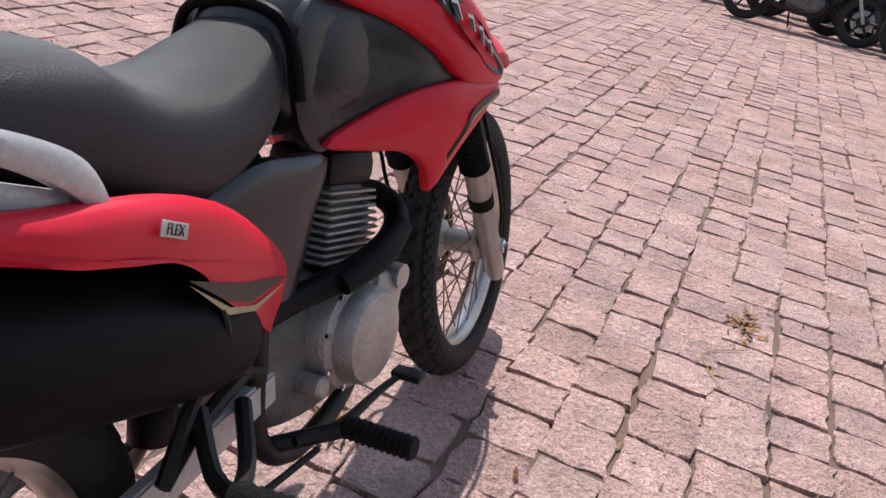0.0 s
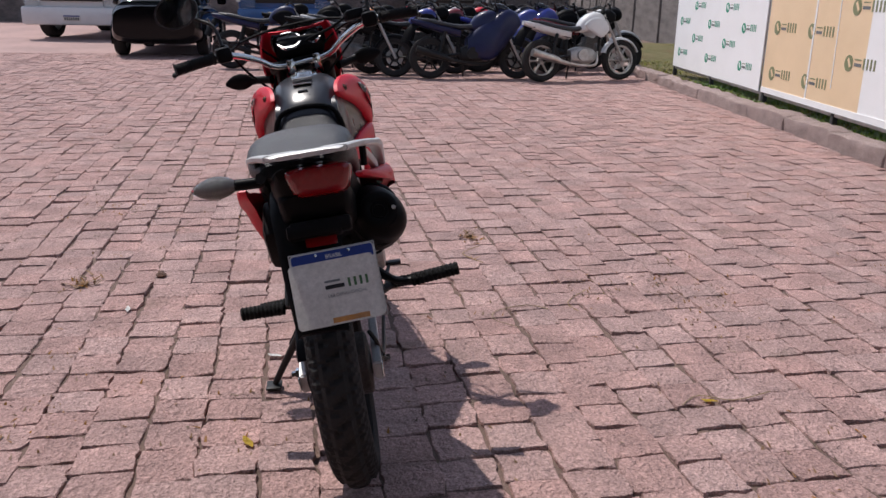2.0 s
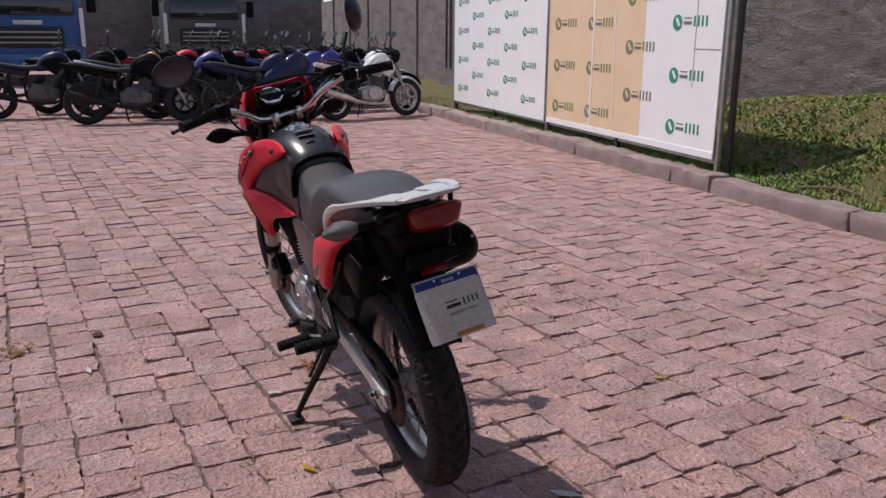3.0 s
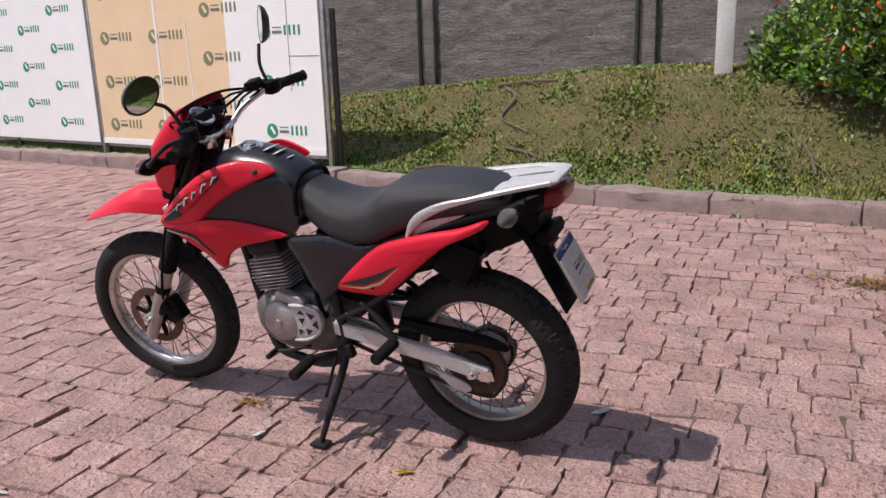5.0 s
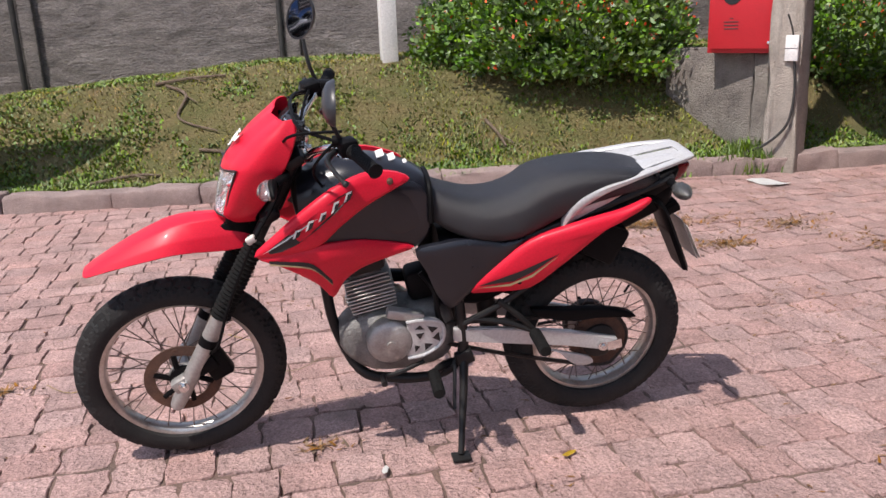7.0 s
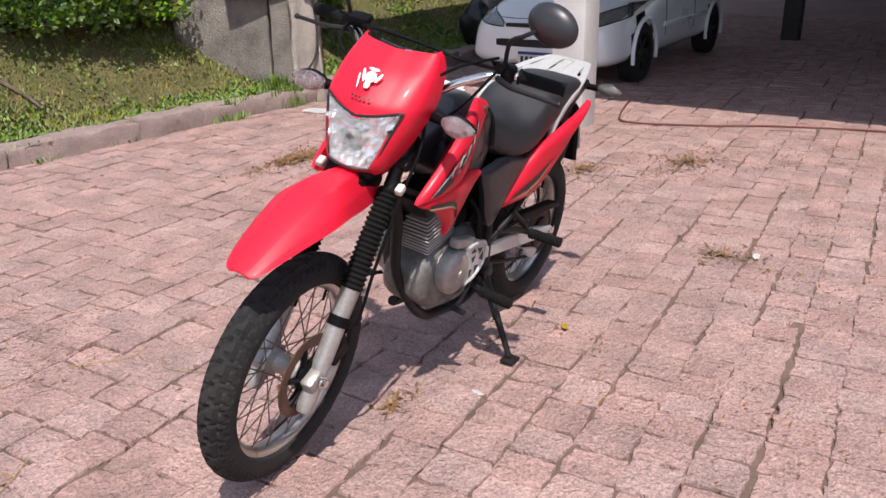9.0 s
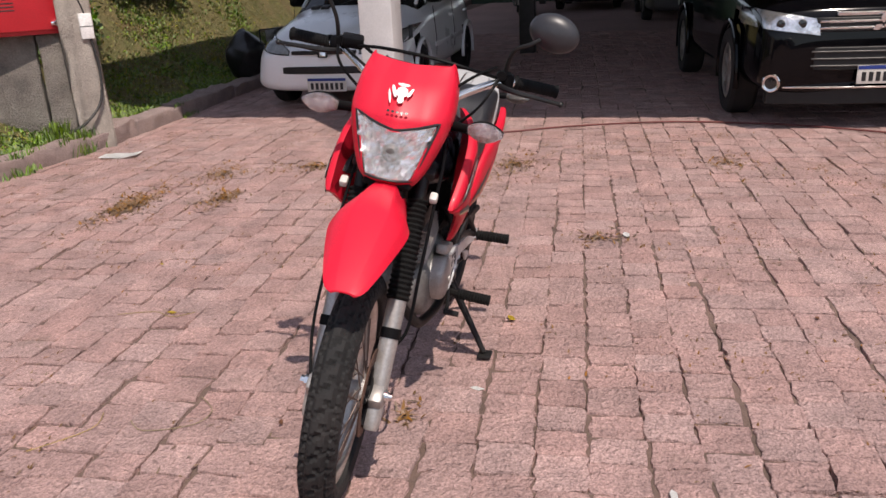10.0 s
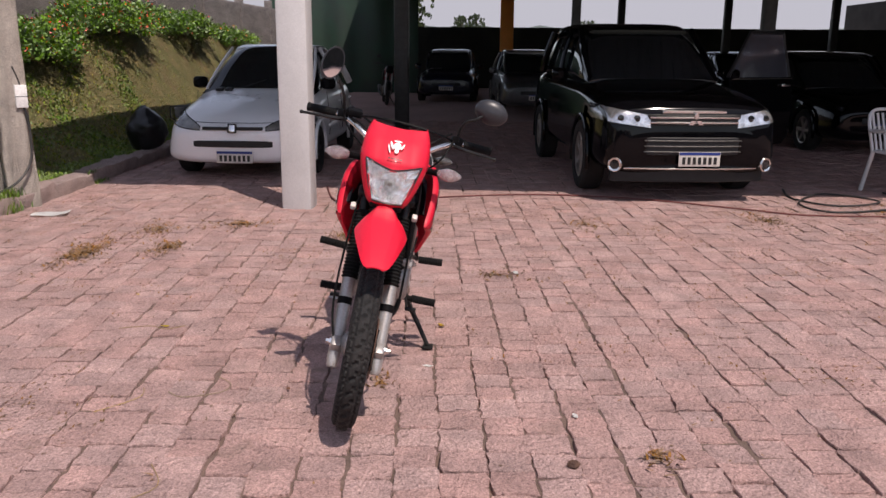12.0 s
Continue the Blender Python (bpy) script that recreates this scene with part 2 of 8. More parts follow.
M_pillar = material("pale_rough_concrete", (0.60, 0.53, 0.46), 0.95, col2=(0.44, 0.38, 0.33), scale=6, fine=70, bump=0.7, dirt=(0.2, 0.17, 0.15), dirt_scale=6, dirt_amount=0.25)
M_litter = material("dead_weed", (0.27, 0.14, 0.06), 0.85, col2=(0.13, 0.08, 0.04), scale=2, bump=0, island=0.4)

# ---- ground, kerb, bank, wall ----
def kerb_y(x):
    """The kerb's face: two straight runs that meet at the concrete pillar."""
    return -3.80 - 0.06 * x if x > -3 else -3.62 + 0.055 * (x + 3)


def sheet(name, x0, x1, y0, y1, z, mat, label, nx=1, ny=1, zf=None, yf=None):
    bm = B()
    vs = [[bm.verts.new((x0 + (x1 - x0) * i / nx, y0 + (y1 - y0) * j / ny, z)) for j in range(ny + 1)] for i in range(nx + 1)]
    for i in range(nx):
        for j in range(ny):
            bm.faces.new((vs[i][j], vs[i + 1][j], vs[i + 1][j + 1], vs[i][j + 1]))
    for v in bm.verts:
        if yf:
            v.co.y = yf(v.co.x, v.co.y)
        if zf:
            v.co.z = zf(v.co.x, v.co.y)
    return tagged(part(name, bm, mat, angle=60), label, name.split("_")[0], kind="structure")


bm = B()
gx = [-900, -60, -14] + [-13 + 0.08 * i for i in range(350)] + [16, 60, 900]
gy = [-900, -40, -5] + [-4.4 + 0.08 * i for i in range(144)] + [8, 40, 900]
vs = [[bm.verts.new((x, y, min(-0.0065, -0.0105 + 0.013 * noise.noise((x * 3.1, y * 3.1, 2)) + 0.013 * noise.noise((x * 9, y * 9, 4))) if -13 < x < 15 and -4.4 < y < 7 else -0.016)) for y in gy] for x in gx]
for i in range(len(gx) - 1):
    for j in range(len(gy) - 1):
        bm.faces.new((vs[i][j], vs[i + 1][j], vs[i + 1][j + 1], vs[i][j + 1]))
ground = tagged(part("ground", bm, M_sand_shaded, angle=60), "sandy ground sheet under the worn block paving", "ground", kind="structure")
PX0, PX1, PY1 = -13.0, 15.0, 7.0
sheet("road_north", PX1, 60, -4.4, 40, -0.004, M_road, "pinkish block paving running on towards the trucks")
sheet("road_south", PX0, PX1, PY1, 40, -0.004, M_road, "pinkish block paving beside the parked motorcycle")
sheet("road_shed", -34, PX0, -4.2, 40, -0.004, M_road, "dusty block paving under the far end of the shelter")


def wall_y(x):
    return -6.66 - 0.075 * x if x > -3 else -6.435 - 0.02 * (x + 3)


def bank(x, y):
    """Height of the grassy bank behind the kerb."""
    d = kerb_y(x) - 0.2 - y
    top = 0.95 if x < 1.3 else max(0.12, 0.95 - 0.10 * (x - 1.3))
    if x < -4:
        top = 0.95 + 0.22 * min(6, -4 - x)
    f = min(1.0, max(0.0, (d - 0.12) / (1.6 if x > -4 else 2.1)))
    f = f * f * (3 - 2 * f)
    return 0.10 + (top - 0.10) * f + 0.035 * noise.noise((x * 1.3, y * 1.3, 0)) * min(1, d * 2)


bm = B()
nx, ny = 230, 24
vs = []
for i in range(nx + 1):
    x = -32 + 50 * i / nx
    ya, yb = kerb_y(x) - 0.19, wall_y(x) - 0.05
    vs.append([bm.verts.new((x, ya + (yb - ya) * j / ny, bank(x, ya + (yb - ya) * j / ny))) for j in range(ny + 1)])
for i in range(nx):
    for j in range(ny):
        bm.faces.new((vs[i][j], vs[i + 1][j], vs[i + 1][j + 1], vs[i][j + 1]))
tagged(part("lawn", bm, M_soil, angle=60), "sloping grassy bank with dry patches behind the kerb", "lawn", kind="structure")

# kerb stones, one by one
kerb = tagged(part("kerb", box(B(), (-7.5, -3.96, -0.05), (1, 0.05, 0.05)), M_kerb), "weathered pink granite kerb stones along the grass", "kerb", kind="structure")
kr = random.Random(3)
x = -26.0
while x < 18:
    ln = kr.uniform(0.55, 1.05)
    if x < -3.0 < x + ln:
        ln = -3.0 - x + 0.001
    ln = max(ln, 0.15)
    xm = x + ln / 2
    h = 0.135 + kr.uniform(-0.012, 0.014)
    a = math.degrees(math.atan2(kerb_y(xm + 0.1) - kerb_y(xm - 0.1), 0.2))
    bm = box(B(), (0, 0, h / 2 - 0.06), (ln - 0.004, 0.22, h + 0.12), (0, 0, 0), 0.012, 2)
    bmesh.ops.subdivide_edges(bm, edges=[e for e in bm.edges if e.calc_length() > 0.3], cuts=7)
    bmesh.ops.subdivide_edges(bm, edges=[e for e in bm.edges if 0.15 < e.calc_length() <= 0.3], cuts=3)
    for v in bm.verts:
        q = v.co + Vector((x, 0, 0))
        v.co += Vector(noise.noise_vector(q * 6)) * Vector((0.004, 0.026, 0.022)) + Vector(noise.noise_vector(q * 22)) * Vector((0.005, 0.022, 0.017))
    if abs(xm) < 14:
        part("kerb_stone", bm, M_kerb, kerb, "", pose(xm, kerb_y(xm) - 0.11 + kr.uniform(-0.012, 0.012), 0, 0, 0, a + kr.uniform(-0.6, 0.6)), 50)
    else:
        part("kerb_stone", bm, M_kerb, kerb, "", pose(xm, kerb_y(xm) - 0.11, 0, 0, 0, a), 50)
    x += ln

# concrete wall of posts and slabs behind the bank
wall = tagged(part("wall_north", box(B(), (-8, wall_y(-8) - 0.06, 0.0), (48, 0.03, 1.0), (0, 0, -1.5)), M_wall), "tall grey rough concrete slab wall behind the bank", "wall", kind="structure")
wr = random.Random(5)
for i in range(-13, 15):
    xa, xb = 1.07 + 2.72 * i, 1.07 + 2.72 * (i + 1)
    xm = (xa + xb) / 2
    top = 2.6 if xm < 3 else 2.6 - 0.004 * (xm - 3)
    a = math.degrees(math.atan2(wall_y(xb) - wall_y(xa), xb - xa))
    bm = B()
    box(bm, (0, wr.uniform(-0.006, 0.006), (top - 0.3) / 2), (2.72 - 0.15, 0.07, top + 0.3), (0, 0, 0), 0.008, 1)
    bmesh.ops.subdivide_edges(bm, edges=[e for e in bm.edges if e.calc_length() > 0.4], cuts=64 if abs(xm - 1) < 8 else 30, use_grid_fill=True)
    for v in bm.verts:
        v.co.y += 0.016 * noise.noise((v.co.x * 4 + xm * 7, v.co.z * 12, 3)) + 0.013 * noise.noise((v.co.x * 12, v.co.z * 26, xm))
    part("wall_slab", bm, M_wall, wall, "", pose(xm, (wall_y(xa) + wall_y(xb)) / 2, 0, 0, 0, a), 60)
    part("wall_post", box(B(), (0, -0.01, top / 2), (0.16, 0.20, top + 0.4), (0, 0, 0), 0.012), M_wall, wall, "", pose(xa, wall_y(xa), 0, 0, 0, a))
    if i in (0, 1, 4, 6):
        part("drain_pipe", tube(B(), [(xa + 0.12, wall_y(xa) + 0.09, -0.2), (xa + 0.12, wall_y(xa) + 0.09, top - 0.1)], 0.03, 10, 1), M_steel, wall, "dark pipe strapped to the wall")

# ---- shelter over the cars ----
SHED_X, SHED_Z = -2.80, 3.5
bm = B()
for i in range(112):
    y = -3.75 + i * 0.18
    box(bm, (SHED_X - 13, y, SHED_Z + 0.05), (26, 0.11, 0.02))
    box(bm, (SHED_X - 13, y + 0.09, SHED_Z + 0.025), (26, 0.11, 0.02))
tagged(part("ceiling", bm, M_tin), "corrugated sheet roof of the open car shelter", "roof", kind="structure")
bm = B()
for xx in (SHED_X - 0.12, -9.6, -16.3, -23.0):
    box(bm, (xx, 5.9, SHED_Z - 0.13), (0.16, 19.5, 0.24), (0, 0, 0), 0.01)
tagged(part("beam", bm, M_steel), "dark steel beams carrying the shelter roof", "beam", kind="structure")


def column(x, y, s, mat, label, h=SHED_Z - 0.24):
    bm = box(B(), (x, y, h / 2 - 0.02), (s, s, h + 0.04), (0, 0, 0), 0.02)
    return tagged(part("column", bm, mat), label, "column", kind="structure")


column(-3.15, -1.195, 0.27, M_grey_post, "pale grey painted concrete column at the shelter edge")
for x, y, s in ((-9.6, -0.93, 0.23), (-9.6, 1.9, 0.14), (-9.6, 4.95, 0.2), (-23, 4.6, 0.22), (-23, 7.9, 0.22), (-23, 11.2, 0.22), (-23, -2.3, 0.2)):
    column(x, y, s, M_steel, "dark steel column holding up the shelter roof")
column(-23, 1.0, 0.42, M_orange, "orange painted column at the back of the shelter")
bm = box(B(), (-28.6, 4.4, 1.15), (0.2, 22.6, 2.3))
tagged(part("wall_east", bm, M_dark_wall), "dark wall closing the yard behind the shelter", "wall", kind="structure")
# added wall: blocks sky light from the side, keeps the shelter dark
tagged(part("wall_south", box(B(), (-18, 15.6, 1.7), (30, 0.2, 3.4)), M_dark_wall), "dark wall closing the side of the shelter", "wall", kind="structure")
tagged(part("wall_west", box(B(), (29.5, 6, 1.25), (0.25, 28, 2.55), (0, 0, 0), 0.01), M_wall), "grey concrete wall at the far end of the yard", "wall", kind="structure")

# added out of view, gives mirrors and glossy parts something dark to reflect
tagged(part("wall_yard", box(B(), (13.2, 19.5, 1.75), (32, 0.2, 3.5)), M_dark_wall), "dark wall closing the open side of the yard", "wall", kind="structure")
M_tarp = material("dark_green_tarpaulin", (0.012, 0.05, 0.03), 0.6, col2=(0.02, 0.035, 0.028), scale=1.2, fine=40, bump=0.3)
bm = B()
rings = [[(-24.4 + d + 0.06 * math.sin(y * 5.1), y, z) for d, z in ((0, -0.02), (0, 3.3), (-0.03, 3.3), (-0.03, -0.02))] for y in (-7.0 + 0.12 * i for i in range(43))]
tagged(part("tarpaulin", loft(bm, rings), M_tarp), "dark green tarpaulin hung across the back of the shelter", "tarpaulin")

# distant hills and trees past the walls
bm = B()
hr = random.Random(11)
for cx, n in ((-420, 70), (420, 60)):
    rings = []
    for i in range(n + 1):
        y = -420 + 840 * i / n
        h = (13 if cx < 0 else 7) + 4 * noise.noise((y * 0.012, cx, 0)) + 2.5 * noise.noise((y * 0.06, cx, 1))
        rings.append([(cx, y, -1), (cx * 1.02, y, h), (cx * 1.3, y, -1)])
    loft(bm, rings)
tagged(part("backdrop", bm, M_hill), "hazy low wooded hills on the horizon", "hills", kind="structure")

# pale hazy sky low over the hills
M_sky_low = bpy.data.materials.new("hazy_low_sky")
M_sky_low.use_nodes = True
bs_ = M_sky_low.node_tree.nodes["Principled BSDF"]
bs_.inputs["Base Color"].default_value = (0, 0, 0, 1)
bs_.inputs["Specular IOR Level"].default_value = 0.0
bs_.inputs["Emission Color"].default_value = (0.74, 0.80, 0.93, 1)
bs_.inputs["Emission Strength"].default_value = 0.56
bm = B()
loft(bm, [[(-640, y, -1), (-640, y, 44), (-641, y, 44), (-641, y, -1)] for y in (-520, 0, 520)])
tagged(part("backdrop_sky", bm, M_sky_low), "pale hazy blue-grey sky over the horizon", "sky", kind="structure")

# ---- post on the bank ----
bm = box(B(), (0.14, -5.60, 1.80), (0.155, 0.13, 2.0), (0, 0, 8), 0.008)
tagged(part("post", bm, M_white_post), "white painted square concrete post standing on the bank", "post")

# ---- materials of vehicles ----
M_red = material("red_plastic", (0.68, 0.010, 0.034), 0.44, col2=(0.60, 0.011, 0.033), scale=4, fine=200, bump=0.015, mix=0.12, spread=0.1, coat=0.05, spec=0.32, dirt=(0.42, 0.03, 0.03), dirt_scale=9, dirt_amount=0.05)
M_black_pl = material("black_plastic", (0.005, 0.005, 0.006), 0.46, col2=(0.008, 0.0075, 0.0075), scale=9, fine=260, bump=0.04, dirt=(0.016, 0.014, 0.013), dirt_scale=6, dirt_amount=0.1, spec=0.07)
M_tank = material("dark_grey_tank", (0.008, 0.009, 0.014), 0.30, col2=(0.012, 0.012, 0.017), scale=6, fine=200, bump=0.01, coat=0.0, dirt=(0.045, 0.04, 0.038), dirt_scale=5, dirt_amount=0.1, spec=0.55)
M_seat = material("seat_vinyl", (0.013, 0.013, 0.016), 0.42, col2=(0.020, 0.019, 0.022), scale=7, fine=420, bump=0.12, dirt=(0.05, 0.045, 0.042), dirt_scale=5, dirt_amount=0.1, spec=0.5)
M_silver = material("silver_paint", (0.53, 0.53, 0.53), 0.42, 0.25, col2=(0.5, 0.49, 0.48), scale=14, fine=120, bump=0.05, dirt=(0.16, 0.14, 0.12), dirt_scale=16, dirt_amount=0.2)
M_alloy = material("cast_alloy", (0.50, 0.49, 0.47), 0.45, 0.7, col2=(0.36, 0.34, 0.32), scale=12, fine=150, bump=0.12, dirt=(0.10, 0.08, 0.07), dirt_scale=14, dirt_amount=0.3)
M_fork = material("fork_alloy", (0.44, 0.425, 0.41), 0.40, 0.55, col2=(0.35, 0.33, 0.31), scale=10, fine=120, bump=0.04, dirt=(0.2, 0.16, 0.13), dirt_scale=12, dirt_amount=0.2)
M_rim = material("rim_alloy", (0.62, 0.60, 0.57), 0.33, 0.85, col2=(0.42, 0.38, 0.34), scale=9, fine=120, bump=0.05, dirt=(0.13, 0.10, 0.085), dirt_scale=9, dirt_amount=0.35)
M_chrome = material("chrome", (0.82, 0.81, 0.79), 0.16, 1.0, scale=10, bump=0.02, mix=0.1, dirt=(0.25, 0.22, 0.2), dirt_scale=20, dirt_amount=0.1)
M_rubber = material("tyre_rubber", (0.017, 0.017, 0.017), 0.8, col2=(0.03, 0.027, 0.026), scale=7, fine=110, bump=0.12, spec=0.3, dirt=(0.07, 0.06, 0.053), dirt_scale=9, dirt_amount=0.15)
M_grip = material("grip_rubber", (0.010, 0.010, 0.010), 0.75, scale=20, fine=200, bump=0.2, spec=0.2)
M_frame = material("black_frame", (0.010, 0.010, 0.011), 0.45, col2=(0.016, 0.015, 0.014), spec=0.28, scale=12, fine=150, bump=0.05, dirt=(0.10, 0.07, 0.05), dirt_scale=12, dirt_amount=0.2)
M_rust = material("rusty_steel", (0.17, 0.09, 0.06), 0.7, 0.5, col2=(0.09, 0.055, 0.045), scale=15, fine=140, bump=0.2)
M_spoke = material("spoke_steel", (0.16, 0.11, 0.09), 0.6, 0.6, col2=(0.26, 0.2, 0.17), scale=20, bump=0.05)
M_chain = material("greasy_chain", (0.05, 0.04, 0.035), 0.5, 0.5, scale=30, bump=0.2)
M_lens = glassy("clear_lens", (1.0, 1.0, 1.0), 0.03, 0.97, 1.25)
M_amber = glassy("amber_lens", (0.9, 0.55, 0.35), 0.08, 0.6)
M_red_lens = glassy("red_lens", (0.21, 0.004, 0.007), 0.2, 0.15)
M_smoke = glassy("smoked_screen", (0.05, 0.05, 0.055), 0.06, 0.6)
M_mirror = material("mirror_glass", (0.85, 0.86, 0.87), 0.03, 1.0, scale=3, bump=0, mix=0.03, spread=0.01)
M_plate = material("plate_white", (0.64, 0.61, 0.56), 0.5, col2=(0.55, 0.52, 0.47), scale=8, fine=100, bump=0.03, dirt=(0.35, 0.3, 0.25), dirt_scale=12, dirt_amount=0.2)
M_plate_blue = material("plate_blue", (0.015, 0.04, 0.22), 0.45, bump=0, mix=0.15)
M_white_ink = material("white_decal", (0.78, 0.77, 0.76), 0.5, bump=0, mix=0.06)
M_black_ink = material("black_decal", (0.015, 0.015, 0.016), 0.4, bump=0, mix=0.1)
M_gold_ink = material("gold_decal", (0.42, 0.33, 0.18), 0.4, bump=0, mix=0.1)
M_silver_ink = material("silver_decal", (0.55, 0.54, 0.54), 0.35, 0.4, bump=0, mix=0.1)
M_orange_stain = material("orange_stain", (0.5, 0.22, 0.05), 0.7, col2=(0.35, 0.2, 0.1), scale=30, bump=0)
M_reflector = material("lamp_reflector", (0.96, 0.97, 0.99), 0.07, 0.9, scale=30, bump=0, mix=0.04, spread=0.06)
M_pink_bowl = material("pink_lamp_bowl", (0.86, 0.79, 0.77), 0.22, 0.85, col2=(0.40, 0.28, 0.25), scale=55, fine=90, bump=0.2, mix=0.4)
M_dark_alloy = material("dark_cast_alloy", (0.16, 0.155, 0.15), 0.5, 0.6, col2=(0.09, 0.085, 0.08), scale=12, fine=140, bump=0.12)
M_case = material("dull_engine_case", (0.25, 0.245, 0.235), 0.55, 0.6, col2=(0.13, 0.125, 0.12), scale=14, fine=150, bump=0.15, dirt=(0.05, 0.042, 0.036), dirt_scale=16, dirt_amount=0.4)
M_mirror_back = material("glossy_black_plastic", (0.022, 0.022, 0.026), 0.36, col2=(0.03, 0.03, 0.034), scale=9, fine=200, bump=0.02, spec=0.45)
M_green_dark = material("dark_green_decal", (0.06, 0.13, 0.05), 0.5, bump=0, mix=0.1)

# ---- the red trail motorcycle ----
LEAN, STEER = 9.0, 6.0
moto = thing("motorcycle", "red and black trail motorcycle leaning on its side stand", "motorcycle", pose(0, 0.0, 0.004, -LEAN, 0, 0.9))


def steering(degrees=STEER, foot=(1.31, 0, 0.36), head=(0.955, 0, 1.0)):
    a = (Vector(head) - Vector(foot)).normalized()
    return Matrix.Translation(foot) @ Matrix.Rotation(radians(degrees), 4, a) @ Matrix.Translation(-Vector(foot))


ST = steering()


def tyre_mesh(R, w, rim, nb, deep=0.0085, seg=288):
    """A tyre round the y axis, with chevron grooves cut into its crown."""
    bm = B()
    prof = []
    for k in range(25):
        a = -2.35 + 4.7 * k / 24
        prof.append((R - w * 0.52 + math.cos(a) * w * 0.52, math.sin(a) * w * 0.5, a))
    prof = [(max(r, rim - 0.004), y, a) for r, y, a in prof]
    rings = []
    for i in range(seg):
        t = math.tau * i / seg
        ring = []
        for r, y, a in prof:
            s = a / 1.3
            if abs(s) < 1:
                ph = (nb * i / seg + abs(s) * 1.15 + (0.5 if s > 0 else 0)) % 1
                if ph < 0.2 or (abs(s) > 0.5 and (ph + 0.5) % 1 < 0.16) or (nb < 40 and 0.40 < abs(s) < 0.47):
                    r -= deep
            ring.append((r * math.cos(t), y, r * math.sin(t)))
        rings.append(ring)
    return loft(bm, rings, False, True)


def spoked_wheel(parent, x, z, R, w, rim, name, m, nb, hub_r):
    c = Matrix.Translation((x, 0, z))
    rw = w * 0.27
    p = [(rim - 0.022, -rw * 0.55), (rim - 0.014, -rw), (rim + 0.006, -rw * 1.08), (rim + 0.006, -rw * 0.92), (rim - 0.006, -rw * 0.8), (rim - 0.012, 0),
         (rim - 0.006, rw * 0.8), (rim + 0.006, rw * 0.92), (rim + 0.006, rw * 1.08), (rim - 0.014, rw), (rim - 0.022, rw * 0.55), (rim - 0.026, 0)]
    wheel = part(name, lathe(B(), p, 96, c @ AXY, True), M_rim, parent, "spoked alloy rim", m, 50)
    part("tyre", tyre_mesh(R, w, rim, nb), M_rubber, wheel, "black treaded tyre", c, 25)
    hub = B()
    lathe(hub, [(0.012, -0.075), (hub_r, -0.055), (hub_r + 0.008, -0.05), (hub_r + 0.008, -0.042), (hub_r * 0.75, -0.03), (hub_r * 0.7, 0.03), (hub_r + 0.008, 0.042), (hub_r + 0.008, 0.05), (0.012, 0.07)], 28, c @ AXY)
    part("hub", hub, M_alloy, wheel)
    sp = B()
    tube(sp, [(0, 0, 0), (0, 0, 1)], 0.0019, 5, 1)
    me = None
    for i in range(36):
        side = 1 if i % 2 else -1
        lead = 1 if (i // 2) % 2 else -1
        t = math.tau * i / 36
        a = Vector((x + hub_r * math.cos(t - lead * 0.75), side * 0.045, z + hub_r * math.sin(t - lead * 0.75)))
        b = Vector((x + (rim - 0.018) * math.cos(t), side * 0.008, z + (rim - 0.018) * math.sin(t)))
        d = b - a
        mm = Matrix.Translation(a) @ d.to_track_quat("Z", "Y").to_matrix().to_4x4() @ Matrix.Diagonal((1, 1, d.length, 1))
        if me is None:
            me = part("spoke", sp, M_spoke, wheel, "", mm).data
        else:
            share("spoke", me, wheel, "", mm)
    part("valve", tube(B(), [(x - 0.6 * (rim - 0.02), 0.006, z + 0.8 * (rim - 0.02)), (x - 0.6 * (rim - 0.055), 0.012, z + 0.8 * (rim - 0.055))], 0.004, 6, 1), M_black_pl, wheel)
    return wheel


FX, FZ, RX, RZ = 1.357, 0.322, 0.0, 0.312
fw = spoked_wheel(moto, FX, FZ, 0.324, 0.092, 0.252, "front_wheel", ST, 36, 0.038)
rw_ = spoked_wheel(moto, RX, RZ, 0.313, 0.118, 0.226, "rear_wheel", None, 36, 0.062)

# brake disc with holes and carrier, caliper
bm = B()
lathe(bm, [(0.084, 0.058), (0.118, 0.058), (0.118, 0.062), (0.084, 0.062)], 60, Matrix.Translation((FX, 0, FZ)) @ AXY, True)
part("brake_disc", bm, M_rust, fw, "brown rusty brake disc")
bm = B()
for i in range(6):
    t = math.tau * i / 6
    sp_ = tube(B(), [(FX + 0.03 * math.cos(t), 0.058, FZ + 0.03 * math.sin(t)), (FX + 0.09 * math.cos(t + 0.3), 0.06, FZ + 0.09 * math.sin(t + 0.3))], 0.009, 8, 1)
    part("carrier_arm", sp_, M_black_pl, fw)
lathe(bm, [(0.02, 0.05), (0.042, 0.052), (0.042, 0.066), (0.02, 0.072)], 24, Matrix.Translation((FX, 0, FZ)) @ AXY, True)
part("disc_carrier", bm, M_black_pl, fw)
bm = box(B(), (FX - 0.105, 0.068, FZ + 0.045), (0.075, 0.05, 0.10), (0, 25, 0), 0.012)
box(bm, (FX - 0.075, 0.088, FZ + 0.055), (0.07, 0.03, 0.05), (0, 25, 0), 0.01)
part("brake_caliper", bm, M_black_pl, moto, "black brake caliper", ST)

